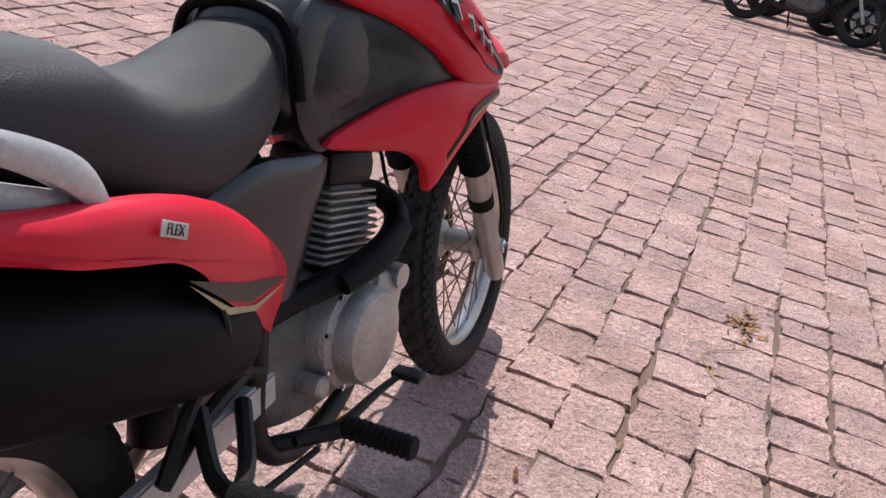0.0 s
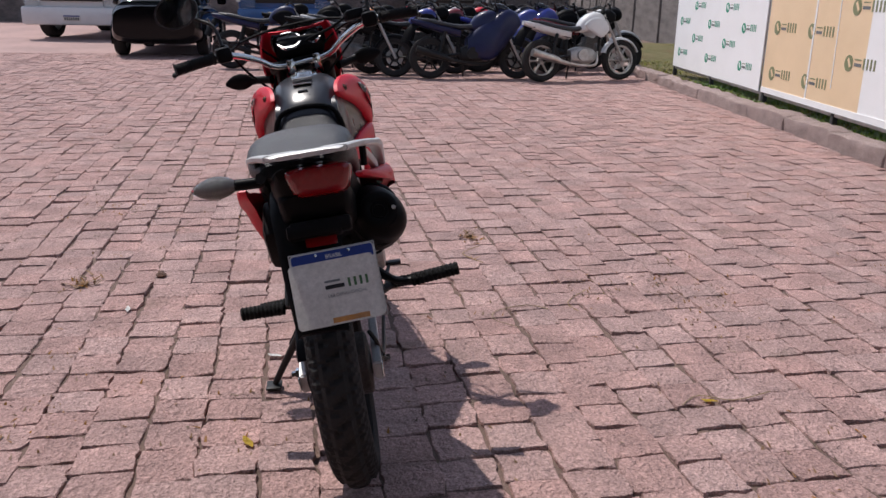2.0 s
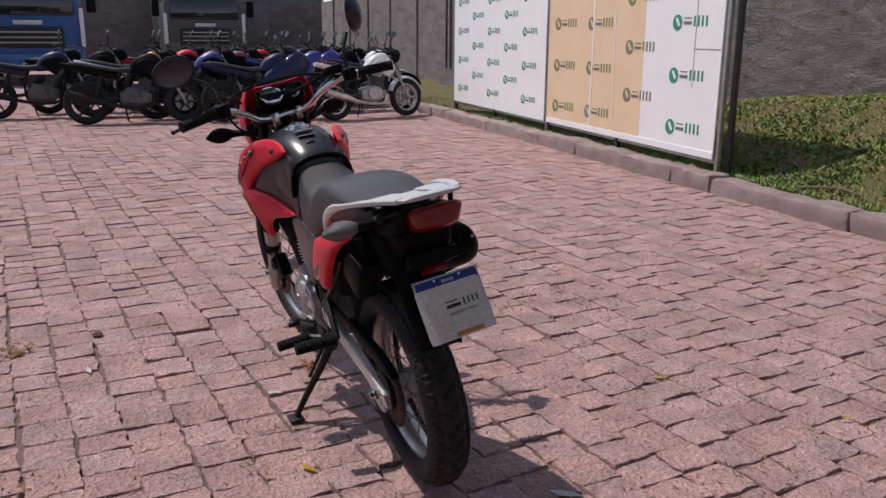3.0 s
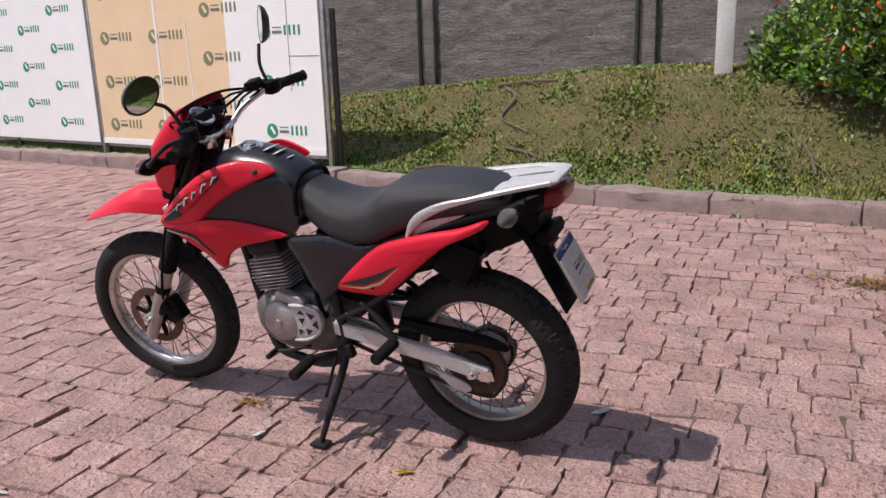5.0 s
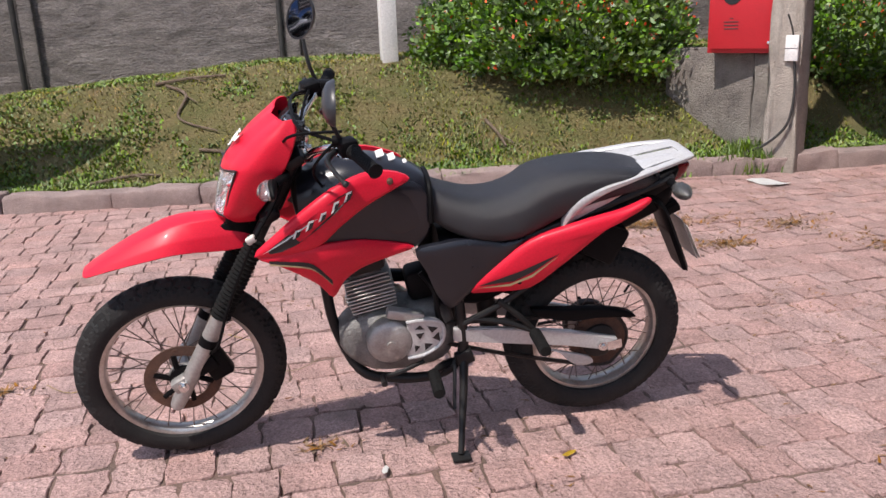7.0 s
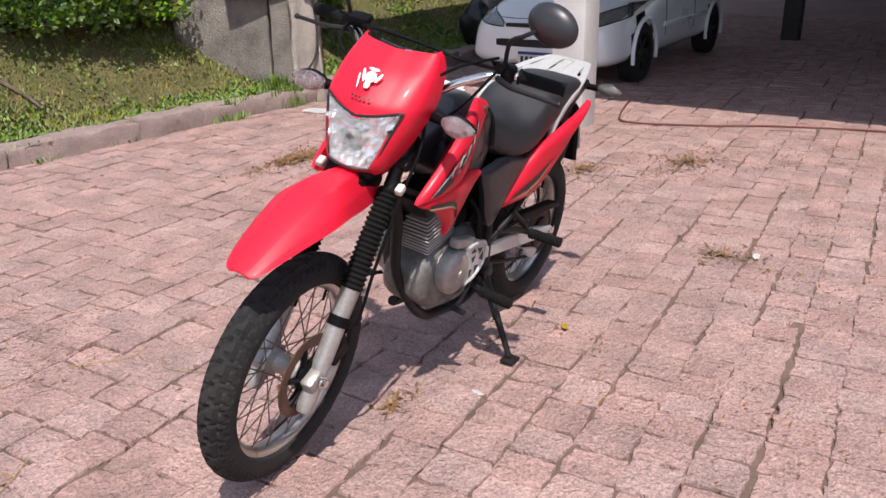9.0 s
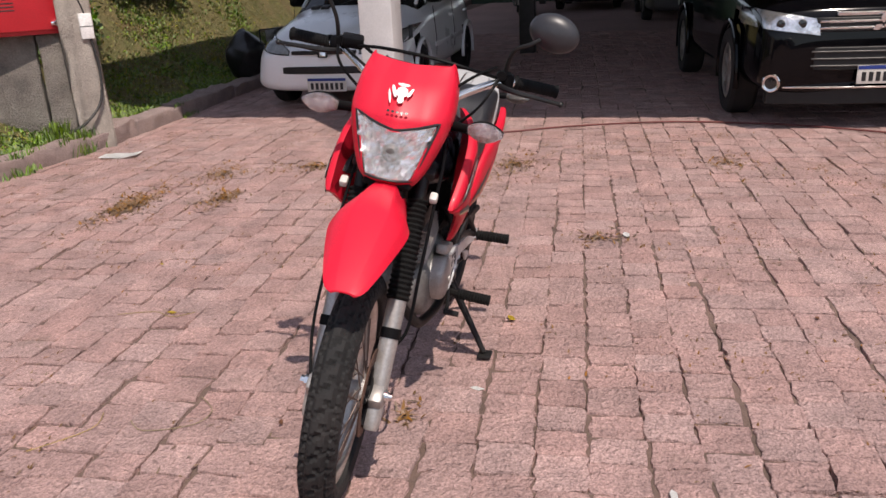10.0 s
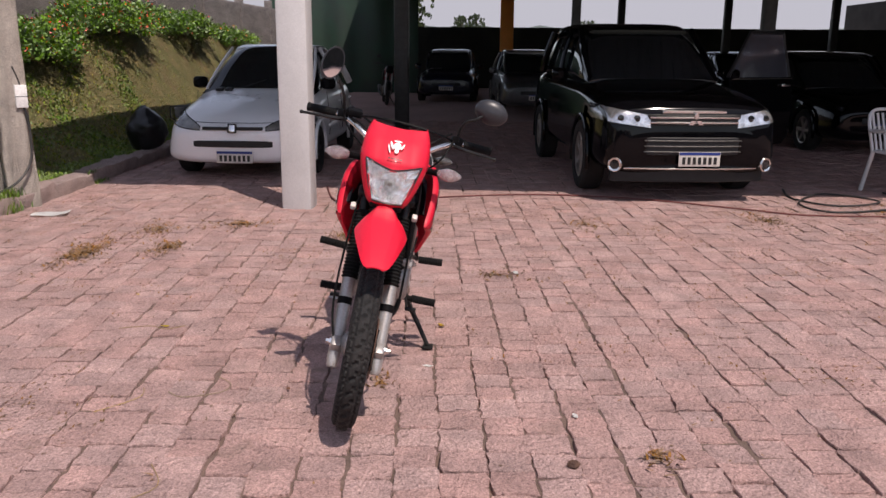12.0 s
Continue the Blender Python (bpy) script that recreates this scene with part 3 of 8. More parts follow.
# fork
for side, nm in ((1, "left"), (-1, "right")):
    y = side * 0.083
    low = B()
    tube(low, [(1.392, y, 0.232), (1.375, y, 0.262), (1.30, y, 0.398), (1.21, y, 0.56)], [0.018, 0.024, 0.0255, 0.0265], 16, 3)
    box(low, (1.362, y, 0.318), (0.06, 0.042, 0.05), (0, 29, 0), 0.012)
    fl = part("fork_leg", low, M_fork, moto, "pale alloy fork leg", ST)
    part("axle_nut", lathe(B(), [(0.001, 0.0), (0.017, 0.0), (0.017, 0.014), (0.011, 0.014), (0.011, 0.026), (0.001, 0.026)], 6 if side < 0 else 12, Matrix.Translation((FX, y + side * 0.015, FZ)) @ (AXY if side > 0 else pose(0, 0, 0, 90))), M_chrome, fl)
    bt = B()
    a, b = Vector((1.222, y, 0.54)), Vector((1.085, y, 0.788))
    pts, rs = [], []
    for k in range(41):
        pts.append(tuple(a.lerp(b, k / 40)))
        rs.append(0.030 + (0.0045 if k % 2 else -0.002) - 0.004 * k / 40)
    tube(bt, pts, rs, 16, 1)
    part("fork_boot", bt, M_grip, moto, "black ribbed rubber fork boot", ST)
    part("fork_tube", tube(B(), [(1.09, y, 0.78), (0.955, y, 1.03)], 0.019, 14, 1), M_frame, moto, "", ST)
    # reflector collar
    part("fork_collar", tube(B(), [(1.272, y, 0.447), (1.258, y, 0.472)], 0.029, 14, 1), M_black_pl, moto, "", ST)
bm = B()
box(bm, (0.962, 0, 1.02), (0.06, 0.235, 0.032), (0, 29, 0), 0.012)
box(bm, (1.045, 0, 0.86), (0.06, 0.235, 0.035), (0, 29, 0), 0.012)
tube(bm, [(1.03, 0, 0.85), (0.945, 0, 1.02)], 0.03, 14, 1)
part("fork_clamp", bm, M_frame, moto, "", ST)
for y in (0.125, -0.125):
    part("clip", box(B(), (1.105, y, 0.805), (0.03, 0.022, 0.022), (0, 29, 0), 0.006), M_plate, moto, "", ST)
# brake hose and cables
part("brake_hose", tube(B(), [(FX - 0.09, 0.098, FZ + 0.10), (1.235, 0.125, 0.47), (1.19, 0.128, 0.60), (1.11, 0.13, 0.78), (1.02, 0.125, 0.93), (0.95, 0.05, 1.06), (0.90, -0.12, 1.12), (0.86, -0.2, 1.16)], 0.0048, 8, 5), M_black_pl, moto, "", ST)
part("speedometer_cable", tube(B(), [(FX, -0.10, FZ + 0.02), (1.28, -0.125, 0.45), (1.18, -0.125, 0.62), (1.05, -0.10, 0.88), (0.98, -0.03, 1.02)], 0.0045, 8, 5), M_black_pl, moto, "", ST)

# high front mudguard: a folded shell with a flat crown and sloping flanks
bm = B()
rings = []
for x, zc, zs, hw in spline([(1.585, 0.708, 0.702, 0.030), (1.572, 0.716, 0.706, 0.046), (1.53, 0.742, 0.722, 0.062), (1.45, 0.785, 0.746, 0.082), (1.375, 0.818, 0.764, 0.097), (1.325, 0.836, 0.772, 0.099), (1.26, 0.846, 0.766, 0.086), (1.18, 0.846, 0.754, 0.070), (1.08, 0.836, 0.752, 0.055)], 2):
    out, inn = [], []
    for u in (-1.0, -0.97, -0.86, -0.80, -0.48, -0.42, -0.2, 0.0, 0.2, 0.42, 0.48, 0.80, 0.86, 0.97, 1.0):
        a = abs(u)
        f = 0.07 * a / 0.45 if a < 0.45 else 0.07 + 0.45 * (a - 0.45) / 0.38 if a < 0.83 else 0.52 + 0.48 * (a - 0.83) / 0.17
        z = zc - (zc - zs) * f
        out.append((x, u * hw, z))
        inn.append((x, u * (hw - 0.004), z - 0.004))
    rings.append(out + inn[::-1])
loft(bm, rings)
part("front_mudguard", bm, M_red, moto, "faded red plastic mudguard", ST, 16)
part("mudguard_bracket", box(B(), (1.13, 0, 0.80), (0.14, 0.10, 0.09), (0, 20, 0), 0.02), M_black_pl, moto, "", ST)

# headlight mask
CY = 0.0


def mask_ring(z, xf, xb, hw, dip, n=44, p=0.45, off=0.0):
    r = []
    for k in range(n + 1):
        a = -math.pi / 2 + math.pi * k / n
        s, c = math.sin(a), math.cos(a)
        w = abs(s) ** 0.85
        r.append((xb + (xf - xb) * abs(c) ** p + off + 0.012 * max(0.0, 1 - 2.2 * w), math.copysign(w, s) * hw, z - dip * c))
    return r


MASK = [(1.146, 1.000, 0.962, 0.112, 0.012), (1.128, 1.030, 0.955, 0.121, 0.014), (1.09, 1.080, 0.962, 0.133, 0.012), (1.035, 1.135, 0.985, 0.139, 0.012), (1.00, 1.150, 1.005, 0.137, 0.006), (0.95, 1.166, 1.032, 0.124, 0.0), (0.90, 1.178, 1.060, 0.106, 0.0), (0.862, 1.184, 1.085, 0.088, 0.0), (0.838, 1.165, 1.09, 0.072, 0.0)]
rings = []
for z, xf, xb, hw, dip in spline(MASK, 6):
    o = mask_ring(z, xf, xb, hw, dip)
    i = [(x - 0.005, y * 0.96, zz) for x, y, zz in o]
    rings.append(o + i[::-1])
mask = loft(B(), rings)
hole = []
for f in mask.faces:
    c = f.calc_center_median()
    v = (c.z - 0.862) / (0.985 + 0.028 * (abs(c.y) / 0.1) ** 1.3 - 0.862)
    if c.x > 1.08 and 0 < v < 0.97 and abs(c.y) < (0.064 + 0.048 * max(0, v) ** 0.9) * 0.95:
        hole.append(f)
bmesh.ops.delete(mask, geom=hole, context="FACES")
part("headlight_mask", mask, M_red, moto, "red plastic headlight mask", ST, 30)

# lamp: recessed reflector with facets under a clear lens


def lamp_pt(u, v, d):
    """u across, v from the bottom up; d in front of the mask."""
    hw = 0.064 + 0.048 * v ** 0.9
    top = 0.985 + 0.028 * abs(u) ** 1.3
    z = 0.858 + (top - 0.858) * v
    i = (z - 0.838) / (1.035 - 0.838)
    xf = 1.19 - 0.052 * max(0, i) ** 1.6
    return (xf - 0.030 * abs(u) ** 2.2 + d, u * hw, z)


def lamp_sheet(d, nu=16, nv=10, thick=0.0025, wob=0.0):
    bm = B()
    g = [[bm.verts.new(lamp_pt(-1 + 2 * i / nu, j / nv, d(i / nu * 2 - 1, j / nv))) for j in range(nv + 1)] for i in range(nu + 1)]
    for i in range(nu):
        for j in range(nv):
            bm.faces.new((g[i][j], g[i + 1][j], g[i + 1][j + 1], g[i][j + 1]))
    if thick:
        bmesh.ops.solidify(bm, geom=bm.faces[:], thickness=thick)
    return bm


lamp = part("headlight", lamp_sheet(lambda u, v: 0.006 - 0.004 * (abs(u) > 0.9)), M_lens, moto, "clear headlight lens", ST, 40)
lamp.visible_shadow = False
part("reflector", lamp_sheet(lambda u, v: 0.0025 - 0.032 * (1 - u * u) * (1 - (2 * v - 1) ** 2) + 0.016 * noise.noise((u * 6.3, v * 4.6, 3)) + 0.012 * noise.noise((u * 19, v * 13, 8)), 18, 11, 0), M_reflector, lamp, "faceted chrome reflector", None, 0)
part("bulb_cap", lathe(B(), [(0.001, 0.0), (0.022, 0.001), (0.025, 0.012), (0.014, 0.024), (0.001, 0.026)], 20, Matrix.Translation((1.156, 0, 0.925)) @ pose(0, 0, 0, 0, 90, 0)), M_dark_alloy, lamp)
bm = B()
edge = [lamp_pt(-1 + i / 12, 1, 0.006) for i in range(25)] + [lamp_pt(1, 1 - i / 10, 0.006) for i in range(1, 11)] + [lamp_pt(1 - i / 12, 0, 0.006) for i in range(1, 25)] + [lamp_pt(-1, i / 10, 0.006) for i in range(1, 10)]
tube(bm, edge, 0.0035, 6, 1, True)
part("lamp_seal", bm, M_black_ink, lamp)
part("lower_lip", box(B(), (1.135, 0, 0.835), (0.07, 0.13, 0.022), (0, -8, 0), 0.01), M_black_pl, moto, "", ST)
# decals on the mask: a white emblem in patches and a dark maker's bar


def mask_patch(bm, y, z, ry, rz, turn=0.0, d=0.004, n=10):
    c = []
    for k in range(n):
        a = math.tau * k / n
        yy, zz = ry * math.cos(a), rz * math.sin(a)
        yy, zz = y + yy * math.cos(turn) - zz * math.sin(turn), z + yy * math.sin(turn) + zz * math.cos(turn)
        i = (1.10 - zz) / 0.07
        xf = 1.078 + 0.060 * i - 0.25 * yy * yy - 0.9 * abs(yy) ** 3 + 0.012 * max(0.0, 1 - 2.2 * abs(yy) / 0.135)
        c.append(bm.verts.new((xf + d, yy, zz)))
    bm.faces.new(c)


bm = B()
for y, z, a, b, t in ((0.0, 1.075, 0.016, 0.013, 0), (0.0, 1.058, 0.009, 0.008, 0), (-0.021, 1.075, 0.005, 0.016, 0.5), (0.022, 1.076, 0.004, 0.012, -0.5), (-0.03, 1.062, 0.003, 0.017, 0.35), (0.0, 1.092, 0.017, 0.0035, 0)):
    mask_patch(bm, y, z, a, b, t)
bm2 = B()
part("emblem", bm, M_white_ink, moto, "white emblem sticker", ST, 0)
bm2.free()
for y, z, a, b in tuple((-0.024 + 0.012 * k, 1.030, 0.0045, 0.0028) for k in range(5)):
    mk = B()
    mask_patch(mk, y, z, a, b, 0, 0.006)
    part("emblem_mark", mk, M_black_ink, moto, "", ST, 0)
# smoked screen and instruments
rings = []
for z, xf, xb, hw, dip in spline([(1.075, 1.01, 0.93, 0.09, 0.0), (1.11, 0.985, 0.93, 0.092, 0.0), (1.132, 0.955, 0.925, 0.085, 0.004)], 3):
    o = mask_ring(z, xf, xb, hw, dip)
    rings.append(o + [(x - 0.004, y * 0.96, zz) for x, y, zz in o][::-1])
part("screen", loft(B(), rings), M_smoke, moto, "small smoked screen", ST)
bm = box(B(), (0.962, 0, 1.075), (0.085, 0.17, 0.05), (0, 35, 0), 0.02)
gauge = part("instrument_panel", bm, M_black_pl, moto, "black instrument panel", ST)
for y, r in ((0.032, 0.043), (-0.05, 0.03)):
    gm = Matrix.Translation((0.945, y, 1.098)) @ pose(0, 0, 0, 0, -35, 0)
    part("dial_ring", lathe(B(), [(r - 0.006, 0.0), (r, 0.0), (r, 0.010), (r - 0.006, 0.010)], 28, gm, True), M_chrome, gauge)
    part("dial_face", lathe(B(), [(0.001, 0.001), (r - 0.005, 0.001), (r - 0.005, 0.004), (0.001, 0.005)], 24, gm), M_silver_ink if y > 0 else M_black_ink, gauge)

# handlebar
bar = B()
BAR = [(0.792, -0.385, 1.142), (0.815, -0.30, 1.146), (0.855, -0.225, 1.140), (0.905, -0.15, 1.105), (0.925, -0.09, 1.066), (0.925, 0.0, 1.06)]
BAR = BAR + [(x, -y, z) for x, y, z in BAR[:-1][::-1]]
tube(bar, BAR, 0.0112, 12, 4)
HB_M = ST @ Matrix.Translation((0.925, 0, 1.026)) @ pose(0, 0, 0, -2) @ Matrix.Translation((-0.925, 0, -1.06))
hb = part("handlebar", bar, M_chrome, moto, "worn chrome handlebar", HB_M)
for s in (1, -1):
    a, b = Vector((0.787, s * 0.40, 1.141)), Vector((0.822, s * 0.275, 1.147))
    pts = [tuple(a.lerp(b, k / 24)) for k in range(25)]
    g = tube(B(), pts, [0.0165 + (0.0018 if k % 2 else 0) + (0.004 if k in (0, 23, 24) else 0) for k in range(25)], 12, 1)
    part("grip", g, M_grip, hb, "black ribbed grip")
    sw = box(B(), (0.832, s * 0.245, 1.148), (0.05, 0.05, 0.05), (0, 0, s * 14), 0.012)
    tube(sw, [(0.845, s * 0.24, 1.165), (0.87, s * 0.235, 1.165)], 0.014, 10, 1)
    part("switch_box", sw, M_black_pl, hb)
    lv = tube(B(), [(0.862, s * 0.235, 1.135), (0.892, s * 0.285, 1.132), (0.885, s * 0.345, 1.128), (0.868, s * 0.412, 1.122)], [0.009, 0.008, 0.0065, 0.006], 8, 4)
    lathe(lv, [(0.001, -0.009), (0.007, -0.005), (0.009, 0), (0.007, 0.005), (0.001, 0.009)], 10, Matrix.Translation((0.866, s * 0.416, 1.122)))
    part("lever", lv, M_frame, hb, "black lever")
    part("bar_clamp", box(B(), (0.925, s * 0.045, 1.055), (0.042, 0.028, 0.052), (0, 0, 0), 0.008), M_chrome, hb)
part("brake_reservoir", box(B(), (0.872, -0.20, 1.172), (0.052, 0.062, 0.032), (0, 10, 12), 0.008), M_black_pl, hb)
for k, (a, b, c) in enumerate((((0.84, 0.22, 1.14), (0.98, 0.15, 1.11), (0.99, 0.02, 0.98)), ((0.85, -0.22, 1.12), (0.97, -0.15, 1.11), (0.96, 0.02, 1.0)), ((0.86, -0.24, 1.13), (0.95, -0.2, 1.08), (0.93, -0.06, 0.96)), ((0.85, 0.24, 1.13), (0.92, 0.19, 1.03), (0.88, 0.09, 0.92)))):
    part("control_cable", tube(B(), [a, b, c], 0.0042, 7, 6), M_black_pl, moto, "", ST)
# the arched cable that stands above the mask
part("control_cable", tube(B(), [(0.84, 0.23, 1.11), (0.94, 0.165, 1.135), (0.955, 0.05, 1.15), (0.935, -0.10, 1.15), (0.87, -0.20, 1.13)], 0.005, 7, 5), M_black_pl, moto, "", ST)


def mirror(stem, c, face, roll, label):
    """Oval mirror shell with glass on its rear side; face: the way the glass looks."""
    ms = part("mirror_stem", tube(B(), stem, [0.0062] * (len(stem) - 1) + [0.006], 8, 5), M_frame, moto, "", ST)
    q = Vector(face).normalized().to_track_quat("Z", "Y").to_matrix().to_4x4()
    m = Matrix.Translation(c) @ q @ pose(0, 0, 0, 0, 0, roll) @ Matrix.Diagonal((1.0, 0.72, 1.0, 1))
    sh = part("mirror_shell", lathe(B(), [(0.001, -0.030), (0.035, -0.027), (0.062, -0.016), (0.072, -0.002), (0.072, 0.003), (0.066, 0.003), (0.066, 0.0), (0.001, 0.0)], 30, m), M_mirror_back, ms, label)
    part("mirror_glass", lathe(B(), [(0.001, 0.001), (0.064, 0.001), (0.064, 0.0022), (0.001, 0.0026)], 30, m), M_mirror, ms, "oval mirror glass")


mirror([(0.845, -0.245, 1.14), (0.866, -0.252, 1.20), (0.874, -0.285, 1.265)], (0.874, -0.322, 1.325), (0.75, 0.64, 0.12), 62, "black oval mirror turned inward")
mirror([(0.845, 0.245, 1.115), (0.880, 0.258, 1.195), (0.900, 0.300, 1.225), (0.892, 0.325, 1.242)], (0.876, 0.360, 1.264), (-1, 0.12, -0.05), 12, "black oval mirror facing back")

# front indicators
for s in (1, -1):
    st = part("front_indicator", tube(B(), [(0.99, s * 0.118, 0.985), (1.02, s * 0.165, 0.99), (1.03, s * 0.185, 0.992)], [0.015, 0.013, 0.016], 10, 3), M_black_pl, moto, "", ST)
    l = B()
    rings = []
    for k in range(11):
        u = k / 10
        rr = 0.030 * math.sin(math.pi * (0.10 + 0.86 * u)) ** 0.8
        rings.append([(1.035 + 0.02 * math.sin(2.2 * u) + 0.85 * rr * math.cos(a), s * (0.18 + 0.098 * u), 0.994 + 0.002 * u + 0.9 * rr * math.sin(a)) for a in (math.tau * j / 14 for j in range(14))])
    part("indicator_lens", loft(l, rings), M_lens, st, "clear indicator lens")
    part("indicator_shell", loft(B(), [[(x - 0.005 if x > 1.05 else x - 0.008, y, z) for x, y, z in [((1.036 + 0.55 * (q[0] - 1.036)), q[1], 0.994 + 1.06 * (q[2] - 0.994)) for q in r_]] for r_ in rings]), M_black_pl, st)
    part("indicator_bowl", loft(B(), [[(1.040 + 0.5 * (q[0] - 1.036), q[1], 0.994 + 0.93 * (q[2] - 0.994)) for q in r_] for r_ in rings]), M_pink_bowl, st)
    part("indicator_bulb", lathe(B(), [(0.001, -0.02), (0.012, -0.012), (0.012, 0.012), (0.001, 0.02)], 10, Matrix.Translation((1.042, s * 0.215, 0.994)) @ AXY), M_amber, st)

# tank
bm = blob(B(), [(0.555, 0.77, 0.895, 0.08, 0.065, 0.72), (0.585, 0.74, 0.935, 0.105, 0.085, 0.7), (0.66, 0.73, 0.972, 0.125, 0.105, 0.68), (0.74, 0.735, 0.990, 0.135, 0.115, 0.68), (0.82, 0.75, 0.995, 0.135, 0.115, 0.68), (0.90, 0.77, 0.975, 0.125, 0.10, 0.7), (0.955, 0.80, 0.94, 0.10, 0.08, 0.75)], 32, 4)
tank = part("fuel_tank", bm, M_tank, moto, "dark grey fuel tank")
cap = B()
cm = Matrix.Translation((0.79, 0, 0.994)) @ pose(0, 0, 0, 0, -2, 0)
lathe(cap, [(0.001, 0.012), (0.026, 0.012), (0.028, 0.009), (0.030, 0.003), (0.042, 0.003), (0.045, -0.004)], 32, cm)
box(cap, (0.788, 0, 1.008), (0.036, 0.014, 0.006), (0, -2, 0), 0.002)
part("fuel_cap", cap, M_chrome, tank, "chrome fuel cap")
for k, (x, w) in enumerate(((0.705, 0.062), (0.672, 0.058), (0.637, 0.03))):
    z = 0.991 - 0.0026 * k * k - 0.0105 * k
    bm = B()
    rings = [[(x + dx, -0.01 + w * u / 2 + 0.012, z + 0.0025 - 0.9 * (w * u / 2) ** 2 + dz - dx * 0.30) for dx, dz in ((-0.011, 0), (0.011, 0), (0.011, -0.003), (-0.011, -0.003))] for u in (-1, -0.5, 0, 0.5, 1)]
    part("tank_sticker", loft(bm, rings), M_white_ink, tank, "white sticker")
part("tank_trim", tube(B(), [(0.568, s * y, z) for s, y, z in ((1, 0.106, 0.80), (1, 0.099, 0.865), (1, 0.072, 0.908), (1, 0.0, 0.922), (-1, 0.072, 0.908), (-1, 0.099, 0.865), (-1, 0.106, 0.80))], 0.008, 8, 4), M_black_pl, tank, "black rubber trim")

# shrouds, side covers and side panels


def shroud_y(x, z):
    t = min(1, max(0, (x - 0.62) / 0.30))
    return 0.112 + 0.078 * t * t * (3 - 2 * t) - 0.30 * max(0, 0.72 - z) - 0.16 * max(0, z - 0.90) - 0.10 * max(0, x - 1.0)


for s in (1, -1):
    up = panel(B(), [(1.085, 0.768), (1.03, 0.825), (0.95, 0.893), (0.862, 0.950), (0.77, 0.978), (0.69, 0.972), (0.630, 0.944), (0.68, 0.918), (0.76, 0.886), (0.84, 0.838), (0.905, 0.788), (1.0, 0.768)], shroud_y, 0.012, 0.014, 3, s)
    sh = part("tank_shroud", up, M_red, moto, "red plastic tank shroud")
    lo = panel(B(), [(1.075, 0.762), (1.0, 0.778), (0.905, 0.792), (0.80, 0.786), (0.71, 0.760), (0.622, 0.728), (0.70, 0.706), (0.785, 0.690), (0.838, 0.655), (0.872, 0.602), (0.91, 0.655), (0.965, 0.703), (1.02, 0.738)], shroud_y, 0.012, 0.010, 3, s)
    part("shroud_wing", lo, M_red, sh, "red lower wing of the shroud")
    tk = panel(B(), [(0.99, 0.80), (0.86, 0.875), (0.72, 0.925), (0.615, 0.925), (0.572, 0.86), (0.578, 0.765), (0.63, 0.715), (0.72, 0.735), (0.84, 0.765)], lambda x, z: shroud_y(x, z) - 0.016, 0.02, 0.008, 3, s)
    part("tank_side", tk, M_tank, tank, "dark grey tank flank")
    part("shroud_screw", lathe(B(), [(0.001, 0.010), (0.006, 0.010), (0.010, 0.004), (0.011, -0.004)], 14, Matrix.Translation((0.690, s * (shroud_y(0.69, 0.944) + 0.008), 0.946)) @ (AXY if s > 0 else pose(0, 0, 0, 90))), M_rust, sh)
    # slanted lettering band, as plain shapes
    bands = ((M_black_ink, [(1.045, 0.792), (0.86, 0.922), (0.80, 0.932), (0.965, 0.806)], 0.0155), (M_silver_ink, [(1.06, 0.783), (0.99, 0.823), (0.90, 0.882), (0.96, 0.848)], 0.0172))
    for mt, o, d in bands:
        bm = B()
        vs = []
        for x, z in spline(o, 3, True):
            vs.append(bm.verts.new((x, s * (shroud_y(x, z) + d), z)))
        bm.faces.new(vs)
        part("shroud_decal", bm, mt, sh, "", None, 0)
    for k in range(5):
        cx = 0.962 - 0.037 * k
        cz = 0.838 + 0.0225 * k
        bm = B()
        h, w = 0.014 + 0.002 * (k % 2), 0.013
        o = [(cx + w, cz - h), (cx + w * 0.2, cz + h * 0.9), (cx - w * 1.0, cz + h * 1.15), (cx - w * 0.3, cz - h * 0.3)]
        vs = [bm.verts.new((x, s * (shroud_y(x, z) + 0.0178), z)) for x, z in o]
        bm.faces.new(vs)
        part("shroud_decal", bm, M_white_ink, sh, "", None, 0)
        bm = B()
        vs = [bm.verts.new((x * 0.78 + cx * 0.22 - 0.003, s * (shroud_y(x, z) + 0.0190), z * 0.80 + cz * 0.20 - 0.0025)) for x, z in o]
        bm.faces.new(vs)
        part("shroud_decal", bm, M_black_ink, sh, "", None, 0)
    for mt, dz, d in ((M_black_ink, 0.0, 0.0116), (M_gold_ink, -0.009, 0.012)):
        bm = B()
        line = spline([(1.045, 0.752 + dz * 0.4), (0.95, 0.742 + dz), (0.912, 0.722 + dz), (0.872, 0.668 + dz)], 5)
        w = 0.007 if mt is M_black_ink else 0.0025
        a = [bm.verts.new((x, s * (shroud_y(x, z) + d), z + w)) for x, z in line]
        b = [bm.verts.new((x, s * (shroud_y(x, z) + d), z - w)) for x, z in line]
        for i in range(len(line) - 1):
            bm.faces.new((a[i], a[i + 1], b[i + 1], b[i]))
        part("shroud_decal", bm, mt, sh, "", None, 0)
    cov = panel(B(), [(0.618, 0.712), (0.54, 0.732), (0.455, 0.740), (0.35, 0.722), (0.27, 0.728), (0.33, 0.66), (0.40, 0.60), (0.46, 0.545), (0.51, 0.505), (0.555, 0.56), (0.585, 0.64)], lambda x, z: 0.112 + 0.03 * (z - 0.6), 0.02, 0.012, 3, s)
    part("side_cover", cov, M_tank, moto, "dark grey side cover")
